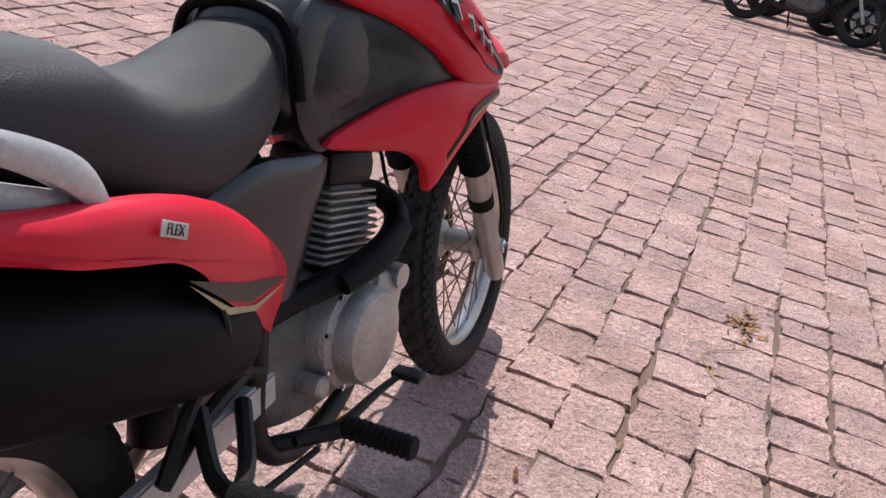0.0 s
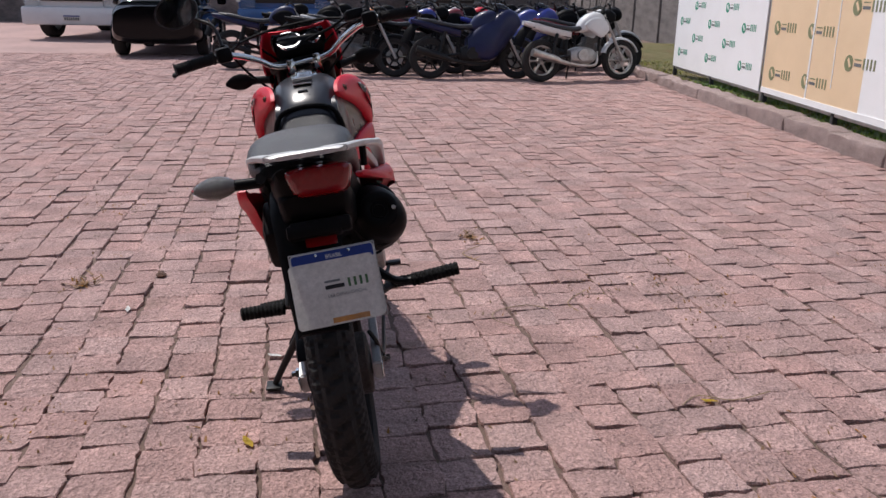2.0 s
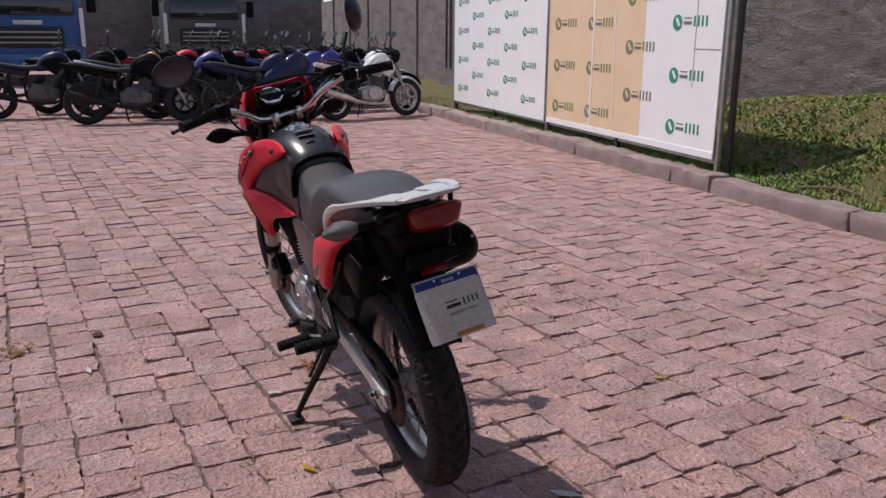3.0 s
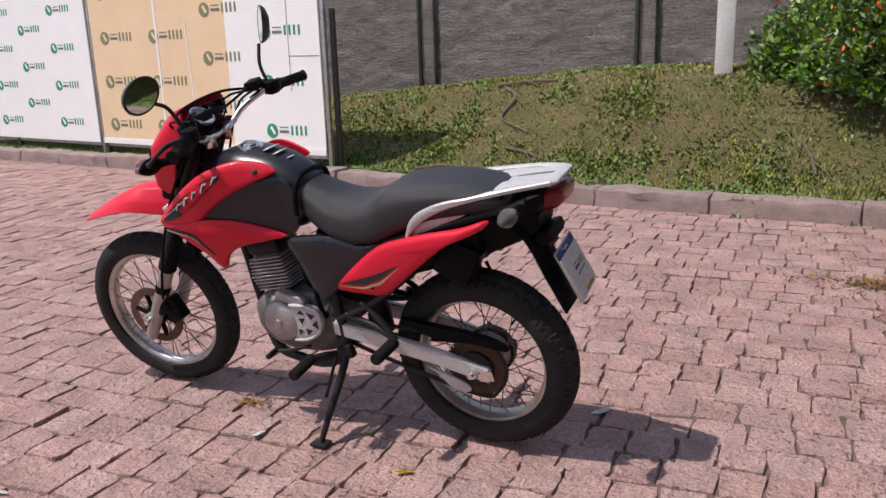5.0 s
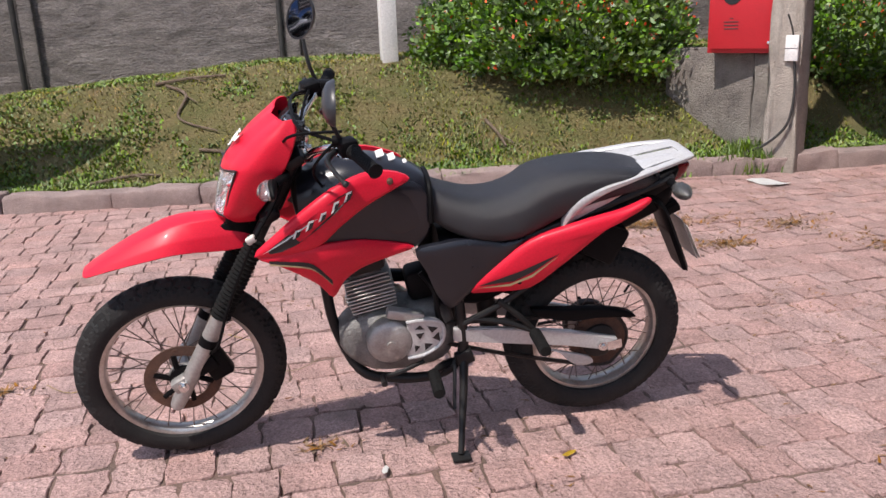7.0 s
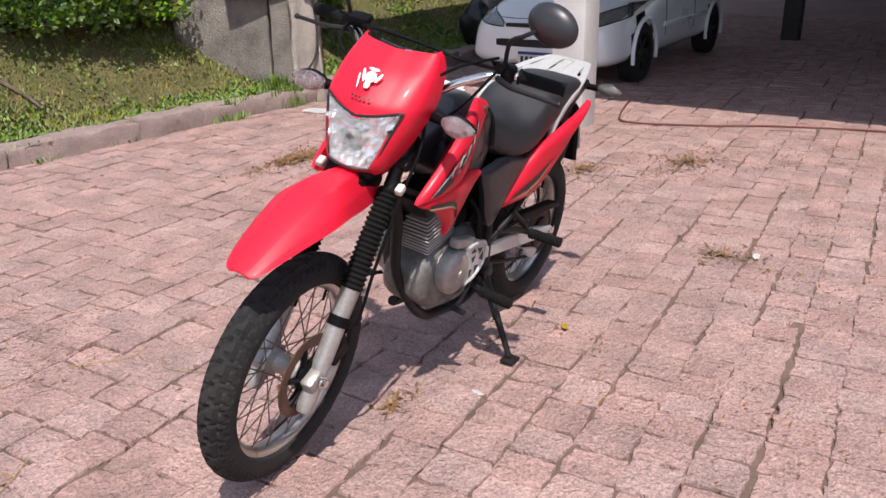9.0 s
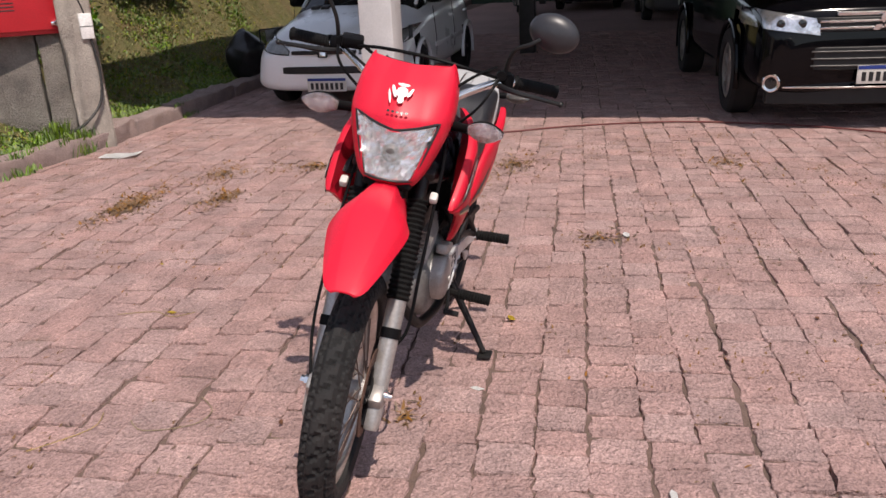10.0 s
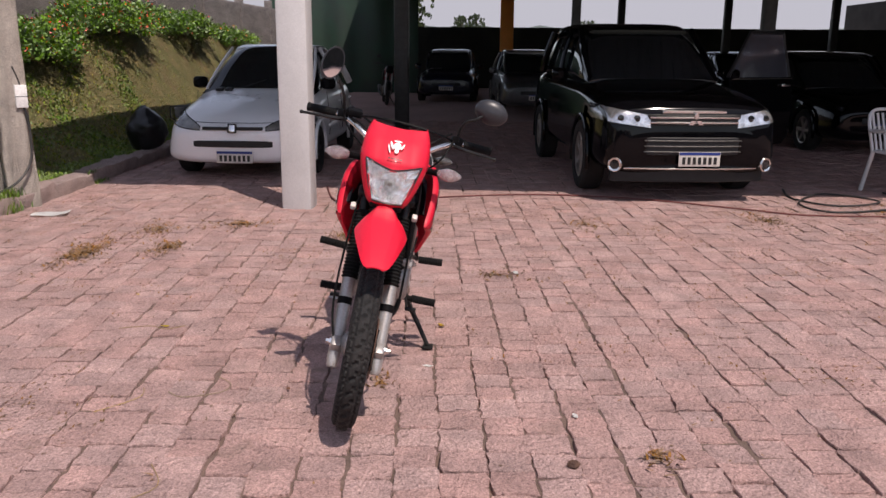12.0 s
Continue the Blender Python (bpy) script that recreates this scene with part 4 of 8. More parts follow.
    if s > 0:
        PO = [(0.458, 0.562), (0.37, 0.648), (0.27, 0.728), (0.17, 0.765), (0.082, 0.790), (-0.02, 0.812), (-0.10, 0.84), (-0.09, 0.815), (0.02, 0.762), (0.10, 0.700), (0.18, 0.632), (0.262, 0.566), (0.36, 0.556)]
    else:
        PO = [(0.530, 0.580), (0.44, 0.665), (0.33, 0.738), (0.20, 0.785), (0.09, 0.805), (-0.02, 0.822), (-0.10, 0.84), (-0.09, 0.822), (0.03, 0.785), (0.14, 0.752), (0.25, 0.705), (0.36, 0.625), (0.445, 0.522), (0.475, 0.520)]

    def panel_y(x, z, s=s):
        if s < 0:
            return 0.206 - 0.27 * max(0, x - 0.17) - 0.38 * max(0, 0.06 - x)
        return 0.150 - 0.10 * max(0, x - 0.12) - 0.05 * max(0, 0.65 - z) - 0.05 * max(0, 0.03 - x)

    pan = panel(B(), PO, panel_y, 0.016, 0.014, 3, s)
    sp_ = part("side_panel", pan, M_red, moto, "red plastic side panel")
    dx_ = 0.0 if s > 0 else 0.06
    for mt, o, d in ((M_black_ink, [(0.43, 0.585), (0.30, 0.632), (0.18, 0.688), (0.26, 0.628), (0.32, 0.598)], 0.0152), (M_gold_ink, [(0.43, 0.578), (0.33, 0.590), (0.265, 0.618), (0.18, 0.683), (0.262, 0.610), (0.33, 0.582)], 0.0156)):
        bm = B()
        vs = []
        for x, z in o:
            x += dx_
            y = panel_y(x, z)
            vs.append(bm.verts.new((x, s * (y + d), z)))
        bm.faces.new(vs)
        part("panel_decal", bm, mt, sp_, "", None, 0)
    part("panel_screw", lathe(B(), [(0.001, 0.006), (0.007, 0.005), (0.009, -0.004)], 12, Matrix.Translation((0.30, s * (panel_y(0.30, 0.59) + 0.008), 0.592)) @ (AXY if s > 0 else pose(0, 0, 0, 90))), M_black_pl, sp_)
me = text_mesh("FLEX", 0.016, 0.0004)
me.materials.append(M_black_ink)
bd = part("fuel_badge", box(B(), (0.215, -0.2135, 0.752), (0.052, 0.002, 0.016), (0, 24, 15), 0.001), M_silver_ink, sp_, "small silver fuel badge")
share("badge_letters", me, bd, "", Matrix.Translation((0.215, -0.2152, 0.752)) @ pose(0, 0, 0, 0, 24, 15))

# seat
bm = blob(B(), [(0.600, 0.84, 0.900, 0.055, 0.05, 0.7), (0.575, 0.80, 0.905, 0.085, 0.07, 0.68), (0.52, 0.755, 0.882, 0.115, 0.088, 0.66), (0.44, 0.718, 0.856, 0.135, 0.105, 0.66), (0.36, 0.706, 0.853, 0.142, 0.118, 0.66), (0.29, 0.715, 0.872, 0.142, 0.126, 0.62), (0.225, 0.742, 0.910, 0.140, 0.130, 0.6), (0.12, 0.795, 0.926, 0.135, 0.130, 0.6), (0.0, 0.826, 0.927, 0.125, 0.124, 0.6), (-0.10, 0.846, 0.912, 0.108, 0.108, 0.62), (-0.155, 0.864, 0.898, 0.08, 0.08, 0.7)], 36, 4)
part("seat", bm, M_seat, moto, "dark grey vinyl two-step seat")

# rear carrier and grab rails: one flat casting
def rail(pts, n=4):
    """A flattened bar along (x, y, z, width, height)."""
    rings = []
    for x, y, z, w, h in spline(pts, n):
        rings.append([(x, y + w / 2 * a, z + h / 2 * b) for a, b in ((1, 0.55), (0.7, 1), (-0.7, 1), (-1, 0.55), (-1, -0.55), (-0.7, -1), (0.7, -1), (1, -0.55))])
    return loft(B(), rings)


CARRY = pose(0.040, -0.034, -0.042)
bm = rail([(-0.322, 0.0, 0.972, 0.140, 0.010), (-0.314, 0.0, 0.973, 0.165, 0.014), (-0.30, 0.0, 0.972, 0.178, 0.014), (-0.288, 0.0, 0.971, 0.18, 0.012)], 2)
carrier = part("rear_carrier", bm, M_silver, moto, "worn silver carrier with grab rails", CARRY)
for s in (1, -1):
    part("grab_rail", rail([(-0.306, s * 0.076, 0.972, 0.026, 0.014), (-0.20, s * 0.112, 0.957, 0.028, 0.015), (-0.08, s * 0.140, 0.932, 0.030, 0.018), (-0.005, s * 0.150, 0.914, 0.032, 0.026), (0.060, s * 0.155, 0.884, 0.030, 0.034), (0.100, s * 0.154, 0.852, 0.030, 0.042), (0.122, s * 0.151, 0.816, 0.028, 0.032), (0.128, s * 0.150, 0.795, 0.024, 0.022)]), M_silver, carrier)
    part("rail_strut", rail([(0.110, s * 0.142, 0.822, 0.018, 0.036), (0.04, s * 0.140, 0.852, 0.018, 0.030), (-0.05, s * 0.132, 0.888, 0.018, 0.024), (-0.13, s * 0.118, 0.925, 0.016, 0.018)]), M_silver, carrier)
    part("carrier_slat", rail([(-0.292, s * 0.050, 0.974, 0.050, 0.008), (-0.20, s * 0.056, 0.959, 0.062, 0.009), (-0.125, s * 0.066, 0.944, 0.082, 0.010), (-0.09, s * 0.070, 0.935, 0.090, 0.009)], 3), M_silver, carrier)
    part("mounting_lug", tube(B(), [(-0.17, s * 0.120, 0.955), (-0.17, s * 0.116, 0.900)], 0.008, 8, 1), M_black_pl, carrier)
part("carrier_slat", rail([(-0.292, 0, 0.970, 0.036, 0.008), (-0.20, 0, 0.955, 0.040, 0.008), (-0.10, 0, 0.936, 0.044, 0.008)], 3), M_silver, carrier)
part("carrier_slat", box(B(), (-0.150, 0, 0.946), (0.045, 0.24, 0.008), (0, 9, 0), 0.004), M_silver, carrier)

# tail, lamp, mudguard flap, plate
bm = blob(B(), [(0.10, 0.66, 0.79, 0.09, 0.11, 0.6), (-0.02, 0.74, 0.84, 0.09, 0.11, 0.6), (-0.14, 0.81, 0.90, 0.085, 0.10, 0.6), (-0.20, 0.845, 0.925, 0.075, 0.085, 0.6), (-0.225, 0.89, 0.925, 0.06, 0.075, 0.6)], 24, 3)
part("tail", bm, M_black_pl, moto, "black plastic tail", pose(-0.01, -0.030, -0.026))
bm = blob(B(), [(-0.16, 0.848, 0.905, 0.060, 0.080, 0.5), (-0.205, 0.850, 0.918, 0.066, 0.086, 0.42), (-0.245, 0.862, 0.926, 0.060, 0.084, 0.42), (-0.266, 0.884, 0.922, 0.046, 0.070, 0.5)], 24, 3)
part("tail_lamp", bm, M_red_lens, moto, "red tail lamp lens", pose(-0.020, -0.052, -0.024) @ Matrix.Diagonal((1, 0.9, 1, 1)))
rings = []
for x, z, hw in spline([(-0.10, 0.835, 0.075), (-0.165, 0.80, 0.076), (-0.205, 0.745, 0.072), (-0.250, 0.65, 0.066), (-0.300, 0.545, 0.056)], 4):
    rings.append([(x, -hw, z - 0.012), (x - 0.006, -hw * 0.8, z), (x - 0.008, 0, z + 0.004), (x - 0.006, hw * 0.8, z), (x, hw, z - 0.012), (x + 0.012, hw * 0.8, z - 0.012), (x + 0.012, -hw * 0.8, z - 0.012)])
part("mudguard_flap", loft(B(), rings), M_black_pl, moto, "black plastic rear mudguard")
bm = box(B(), (-0.232, -0.02, 0.752), (0.05, 0.12, 0.03), (0, 25, 0), 0.006)
part("plate_lamp", bm, M_black_pl, moto)
bm = blob(B(), [(-0.06, 0.70, 0.85, 0.085, 0.090, 0.4), (-0.15, 0.745, 0.855, 0.084, 0.088, 0.36), (-0.205, 0.775, 0.850, 0.074, 0.080, 0.36), (-0.222, 0.790, 0.842, 0.060, 0.070, 0.4)], 24, 3)
part("tail_base", bm, M_black_pl, moto, "black plastic base under the tail lamp", pose(0, -0.030, -0.010))
part("tail_step", box(B(), (-0.226, -0.035, 0.757), (0.055, 0.135, 0.034), (0, 20, 0), 0.008), M_black_pl, moto)
PL = Matrix.Translation((-0.300, -0.048, 0.641)) @ pose(0, 0, 0, 0, 27, 4) @ pose(0, 0, 0, 0, 0, -90) @ Matrix.Diagonal((0.94, 1, 0.95, 1))
def rounded(w, h, th, r, cx=0.0, cz=0.0, cy=0.0):
    """An upright sheet with rounded corners."""
    o = [(cx + sx * (w / 2 - r) + r * math.cos(radians(a0 + 22.5 * k)), cz + sz * (h / 2 - r) + r * math.sin(radians(a0 + 22.5 * k))) for sx, sz, a0 in ((1, 1, 0), (-1, 1, 90), (-1, -1, 180), (1, -1, 270)) for k in range(5)]
    return loft(B(), [[(x, cy + dy, z) for x, z in o] for dy in (-th / 2, th / 2)])


pl = part("number_plate", rounded(0.196, 0.148, 0.002, 0.010, -0.004, -0.012, -0.003), M_plate, moto, "dusty white sheet over a number plate with a blue band", PL)
part("back_plate", rounded(0.196, 0.170, 0.002, 0.010, 0.003, 0.002, 0.003), M_plate, pl)
part("plate_frame", tube(B(), [(-0.096, 0.004, -0.084), (0.102, 0.004, -0.084), (0.102, 0.004, 0.088), (-0.096, 0.004, 0.088)], 0.0022, 6, 1, True), M_alloy, pl)
part("plate_band", rounded(0.190, 0.030, 0.0012, 0.006, 0.003, 0.069, 0.0012), M_plate_blue, pl, "blue band")
me = text_mesh("BRASIL", 0.013, 0.0003)
me.materials.append(M_white_ink)
share("plate_letters", me, pl, "", Matrix.Translation((0.006, 0.0000, 0.071)))
for x in (-0.035, 0.042):
    part("plate_bolt", lathe(B(), [(0.0035, -0.001), (0.0035, 0.001), (0.001, 0.002)], 8, Matrix.Translation((x, -0.001, 0.078)) @ pose(0, 0, 0, 90)), M_chrome, pl)
me = text_mesh("LEILOEIRO OFICIAL", 0.0105, 0.0003)
me.materials.append(M_grey_ink)
share("plate_letters", me, pl, "", Matrix.Translation((0.022, -0.0042, -0.020)))
for x, z, w, h, mt in ((-0.004, 0.000, 0.044, 0.009, M_black_ink), (-0.008, 0.013, 0.036, 0.005, M_grey_ink)) + tuple((0.030 + 0.0135 * q, 0.004, 0.0058, 0.020, M_green_dark) for q in range(4)):
    part("plate_bar", box(B(), (x, -0.0038, z), (w, 0.0014, h)), mt, pl)
part("plate_rust", box(B(), (0.02, -0.0038, -0.076), (0.085, 0.0013, 0.012), (0, 0, 0), 0.0005), M_orange_stain, pl, "rusty stain")
st = part("rear_indicator", tube(B(), [(-0.185, 0.07, 0.868), (-0.185, 0.135, 0.87)], 0.0125, 10, 1), M_black_pl, moto)
rings = []
for k in range(11):
    u = k / 10
    rr = 0.030 * math.sin(math.pi * (0.10 + 0.86 * u)) ** 0.8
    rings.append([(-0.185 + 0.9 * rr * math.cos(a), 0.13 + 0.098 * u, 0.871 + 0.85 * rr * math.sin(a)) for a in (math.tau * j / 14 for j in range(14))])
part("indicator_lens", loft(B(), rings), M_lens, st, "clear indicator lens")
part("indicator_bowl", loft(B(), [[(-0.185 + 0.8 * (q[0] + 0.185), 0.132 + 0.93 * (q[1] - 0.13), 0.871 + 0.8 * (q[2] - 0.871)) for q in r_] for r_ in rings]), M_dark_alloy, st)
part("indicator_bulb", lathe(B(), [(0.001, -0.02), (0.013, -0.012), (0.013, 0.012), (0.001, 0.02)], 10, Matrix.Translation((-0.185, 0.155, 0.871)) @ AXY), M_amber, st)
part("rear_reflector", box(B(), (-0.238, -0.03, 0.728), (0.012, 0.07, 0.022), (0, 25, 0), 0.003), M_red_lens, moto)

# under-seat body and inner mudguard
bm = blob(B(), [(0.54, 0.50, 0.74, 0.06, 0.085, 0.6), (0.42, 0.47, 0.72, 0.075, 0.10, 0.6), (0.30, 0.52, 0.73, 0.08, 0.11, 0.6), (0.20, 0.60, 0.76, 0.08, 0.11, 0.6), (0.05, 0.655, 0.80, 0.08, 0.11, 0.6), (-0.05, 0.68, 0.82, 0.075, 0.10, 0.6)], 24, 3)
part("inner_mudguard", bm, M_black_pl, moto, "black plastic inner mudguard")
bm = box(B(), (0.02, 0.085, 0.69), (0.13, 0.07, 0.13), (0, -28, 0), 0.02)
part("tool_box", bm, M_black_pl, moto)

# frame
fr = B()
tube(fr, [(0.945, 0, 1.0), (0.955, 0, 0.86), (0.90, 0, 0.62), (0.872, 0, 0.42), (0.80, 0.05, 0.275), (0.70, 0.07, 0.245), (0.55, 0.085, 0.25), (0.47, 0.09, 0.33), (0.48, 0.09, 0.50), (0.50, 0.08, 0.66)], 0.017, 10, 4)
tube(fr, [(0.80, -0.05, 0.275), (0.70, -0.07, 0.245), (0.55, -0.085, 0.25), (0.47, -0.09, 0.33), (0.48, -0.09, 0.50), (0.50, -0.08, 0.66)], 0.017, 10, 4)
for s in (1, -1):
    tube(fr, [(0.48, s * 0.09, 0.60), (0.30, s * 0.10, 0.71), (0.05, s * 0.10, 0.80), (-0.20, s * 0.075, 0.88)], 0.013, 8, 3)
    tube(fr, [(0.47, s * 0.10, 0.44), (0.36, s * 0.112, 0.50), (0.22, s * 0.115, 0.60), (0.12, s * 0.11, 0.70)], 0.011, 8, 3)
    tube(fr, [(0.44, s * 0.105, 0.46), (0.33, s * 0.118, 0.44), (0.245, s * 0.135, 0.41)], 0.011, 8, 3)
    tube(fr, [(0.36, s * 0.115, 0.52), (0.29, s * 0.128, 0.46), (0.245, s * 0.135, 0.41)], 0.010, 8, 3)
part("frame", fr, M_frame, moto, "black tubular steel frame")

# engine
ENG = pose(0.735, 0, 0.46, 0, 12, 0)
bm = B()
blob(bm, [(0.49, 0.33, 0.44, 0.06, 0.06, 0.7), (0.53, 0.285, 0.50, 0.085, 0.08, 0.6), (0.64, 0.265, 0.50, 0.095, 0.085, 0.55), (0.76, 0.275, 0.49, 0.095, 0.08, 0.55), (0.83, 0.32, 0.46, 0.08, 0.07, 0.6), (0.86, 0.36, 0.43, 0.05, 0.05, 0.7)], 28, 3)
eng = part("engine", bm, M_case, moto, "grey cast alloy engine case")
for k in range(10):
    w = 0.155 - 0.003 * abs(k - 4)
    part("cooling_fin", box(B(), (0, 0, 0.045 + 0.0125 * k), (w, w * 0.98, 0.0050), (0, 0, 0), 0.0015, 1), M_alloy, eng, "", ENG)
bm = B()
box(bm, (0, 0, 0.10), (0.105, 0.11, 0.14), (0, 0, 0), 0.012)
part("cylinder", bm, M_dark_alloy, eng, "alloy cylinder core", ENG)
bm = box(B(), (0, 0, 0.195), (0.14, 0.13, 0.06), (0, 0, 0), 0.02)
box(bm, (0.0, 0, 0.235), (0.11, 0.10, 0.035), (0, 0, 0), 0.012)
part("cylinder_head", bm, M_frame, eng, "black cylinder head", ENG)
LY = Matrix.Translation((0.705, 0, 0.405)) @ AXY
part("flywheel_cover", lathe(B(), [(0.074, 0.075), (0.074, 0.112), (0.070, 0.120), (0.058, 0.128), (0.035, 0.132), (0.014, 0.133), (0.013, 0.138), (0.001, 0.138)], 44, LY), M_alloy, eng, "round alloy flywheel cover")
bm = panel(B(), [(0.655, 0.475), (0.60, 0.478), (0.548, 0.466), (0.535, 0.43), (0.548, 0.385), (0.60, 0.352), (0.652, 0.345), (0.64, 0.41)], lambda x, z: 0.118, 0.02, 0.004, 2, 1)
spc = part("sprocket_cover", bm, M_silver, eng, "pale alloy sprocket cover")
for pts in (((0.612, 0.462), (0.628, 0.448), (0.598, 0.446)), ((0.590, 0.456), (0.556, 0.448), (0.574, 0.430)), ((0.625, 0.430), (0.598, 0.434), (0.612, 0.410)), ((0.552, 0.432), (0.548, 0.398), (0.572, 0.412)), ((0.598, 0.395), (0.572, 0.390), (0.596, 0.368)), ((0.630, 0.390), (0.612, 0.385), (0.628, 0.365))):
    part("cover_slot", loft(B(), [[(x, y, z) for x, z in pts] for y in (0.1195, 0.1235)]), M_black_ink, spc)
part("cover_rim", tube(B(), [(0.655, 0.122, 0.475), (0.60, 0.122, 0.478), (0.548, 0.122, 0.466), (0.535, 0.122, 0.43), (0.548, 0.122, 0.385), (0.60, 0.122, 0.352), (0.652, 0.122, 0.345)], 0.006, 8, 3), M_silver, spc)
part("upper_casting", box(B(), (0.655, 0.098, 0.492), (0.12, 0.04, 0.035), (0, -14, 0), 0.010), M_alloy, eng)
RYM = Matrix.Translation((0.695, 0, 0.405)) @ pose(0, 0, 0, 90)
part("clutch_cover", lathe(B(), [(0.098, 0.07), (0.098, 0.108), (0.094, 0.118), (0.082, 0.124), (0.080, 0.146), (0.074, 0.156), (0.050, 0.162), (0.001, 0.164)], 48, RYM), M_alloy, eng, "stepped round clutch cover")
bm = box(B(), (0.775, -0.112, 0.44), (0.10, 0.05, 0.09), (0, 20, 0), 0.02)
tube(bm, [(0.80, -0.10, 0.47), (0.80, -0.145, 0.47)], 0.022, 14, 1)
part("side_casting", bm, M_alloy, eng)
for k in range(9):
    t = math.tau * k / 9
    bm = lathe(B(), [(0.001, 0.0), (0.006, 0.0), (0.006, 0.005), (0.001, 0.006)], 6, Matrix.Translation((0.695 + 0.091 * math.cos(t), -0.118, 0.405 + 0.091 * math.sin(t))) @ pose(0, 0, 0, 90))
    part("cover_bolt", bm, M_chrome, eng)
part("oil_filler", lathe(B(), [(0.018, 0.08), (0.018, 0.125), (0.014, 0.13), (0.001, 0.13)], 16, Matrix.Translation((0.585, 0, 0.36)) @ pose(0, 0, 0, 90)), M_alloy, eng)
part("carburettor", box(B(), (0.595, 0.0, 0.56), (0.09, 0.10, 0.10), (0, 10, 0), 0.02), M_black_pl, eng)
part("starter_hose", tube(B(), [(0.60, 0.07, 0.62), (0.56, 0.09, 0.56), (0.55, 0.095, 0.48), (0.53, 0.09, 0.43)], 0.009, 8, 4), M_black_pl, eng)

# exhaust on the right side
ex = B()
tube(ex, [(0.80, -0.02, 0.60), (0.865, -0.045, 0.585), (0.875, -0.085, 0.555), (0.80, -0.115, 0.53), (0.66, -0.120, 0.52), (0.54, -0.105, 0.52), (0.40, -0.112, 0.535)], [0.020, 0.021, 0.022, 0.022, 0.021, 0.020, 0.024], 14, 5)
exo = part("exhaust", ex, M_black_pl, moto, "black exhaust pipe")
part("heat_shield", tube(B(), [(0.84, -0.124, 0.548), (0.74, -0.136, 0.530), (0.62, -0.138, 0.522)], [0.016, 0.024, 0.018], 12, 4, False, 0.6), M_black_pl, exo)
a, b = Vector((0.42, -0.120, 0.540)), Vector((-0.130, -0.166, 0.748))
pts = [tuple(a.lerp(b, t)) for t in (0, 0.05, 0.12, 0.3, 0.6, 0.88, 0.96, 1.0)]
muf = part("muffler", tube(B(), pts, [0.030, 0.052, 0.068, 0.080, 0.082, 0.078, 0.068, 0.046], 28, 3, False, 0.76), M_black_pl, exo, "fat black muffler")
ax = (b - a).normalized()
em_ = Matrix.Translation(b - ax * 0.012) @ ax.to_track_quat("Z", "Y").to_matrix().to_4x4()
part("end_cap", lathe(B(), [(0.020, 0.004), (0.040, 0.005), (0.044, 0.010), (0.040, 0.014), (0.028, 0.016), (0.022, 0.013), (0.018, 0.0)], 28, em_, True), M_black_pl, muf, "black muffler end cap")
part("muffler_tip", lathe(B(), [(0.012, -0.03), (0.017, -0.03), (0.017, 0.018), (0.012, 0.018)], 18, em_, True), M_black_pl, muf)
part("cap_rivet", lathe(B(), [(0.001, 0.004), (0.005, 0.003), (0.006, 0.0)], 8, em_ @ Matrix.Translation((0.034, 0.0, 0.013))), M_alloy, muf)
for t in (0.2, 0.8):
    c = a.lerp(b, t)
    part("muffler_strap", tube(B(), [tuple(c + Vector((0, 0.060 * math.cos(k), 0.080 * math.sin(k)))) for k in (math.tau * q / 20 for q in range(20))], 0.004, 6, 1, True), M_frame, muf)
for x in (0.05, 0.02):
    part("muffler_bracket", tube(B(), [(x, -0.11, 0.60), (x - 0.03, -0.10, 0.545)], 0.006, 8, 1), M_frame, exo)

# swing arm, chain, sprocket
for s in (1, -1):
    sa = B()
    rings = [[(x, s * (0.095 + dy), z + dz) for dy, dz in ((-0.011, -h), (0.011, -h), (0.011, h), (-0.011, h))] for x, z, h in ((0.50, 0.402, 0.024), (0.35, 0.383, 0.028), (0.12, 0.347, 0.028), (0.03, 0.325, 0.027), (-0.055, 0.306, 0.025))]
    loft(sa, rings)
    bmesh.ops.bevel(sa, geom=sa.edges[:], offset=0.004, segments=2, affect="EDGES")
    so = part("swing_arm", sa, M_silver, moto, "silver box-section swing arm")
    part("axle_nut", lathe(B(), [(0.017, 0), (0.017, 0.012), (0.010, 0.013), (0.010, 0.024), (0.001, 0.024)], 6, Matrix.Translation((0.0, s * 0.106, RZ)) @ (AXY if s > 0 else pose(0, 0, 0, 90))), M_chrome, so)
    part("chain_adjuster", box(B(), (-0.045, s * 0.107, 0.308), (0.05, 0.004, 0.034), (0, 10, 0), 0.001), M_chrome, so)
bm = B()
lathe(bm, [(0.052, 0.066), (0.098, 0.066), (0.098, 0.072), (0.052, 0.072)], 56, Matrix.Translation((0, 0, RZ)) @ AXY, True)
for i in range(40):
    t = math.tau * i / 40
    box(bm, (0.1 * math.cos(t), 0.069, RZ + 0.1 * math.sin(t)), (0.010, 0.005, 0.006), (0, -math.degrees(t), 0))
part("rear_sprocket", bm, M_rust, moto, "brown rusty sprocket")
bm = B()
rp, fp = 0.1, 0.032
loop = [(0.56 + fp * math.sin(a) * 1, 0.069, 0.40 + fp * math.cos(a)) for a in (0, 0.8, 1.6, 2.4, 3.14)] + [(0.30, 0.069, 0.285)] + [(-rp * math.sin(a), 0.069, RZ - rp * math.cos(a)) for a in (0, 0.8, 1.6, 2.4, 3.14)] + [(0.30, 0.069, 0.42)]
tube(bm, loop, 0.0085, 6, 6, True, 0.8)
part("chain", bm, M_chain, moto, "greasy drive chain")
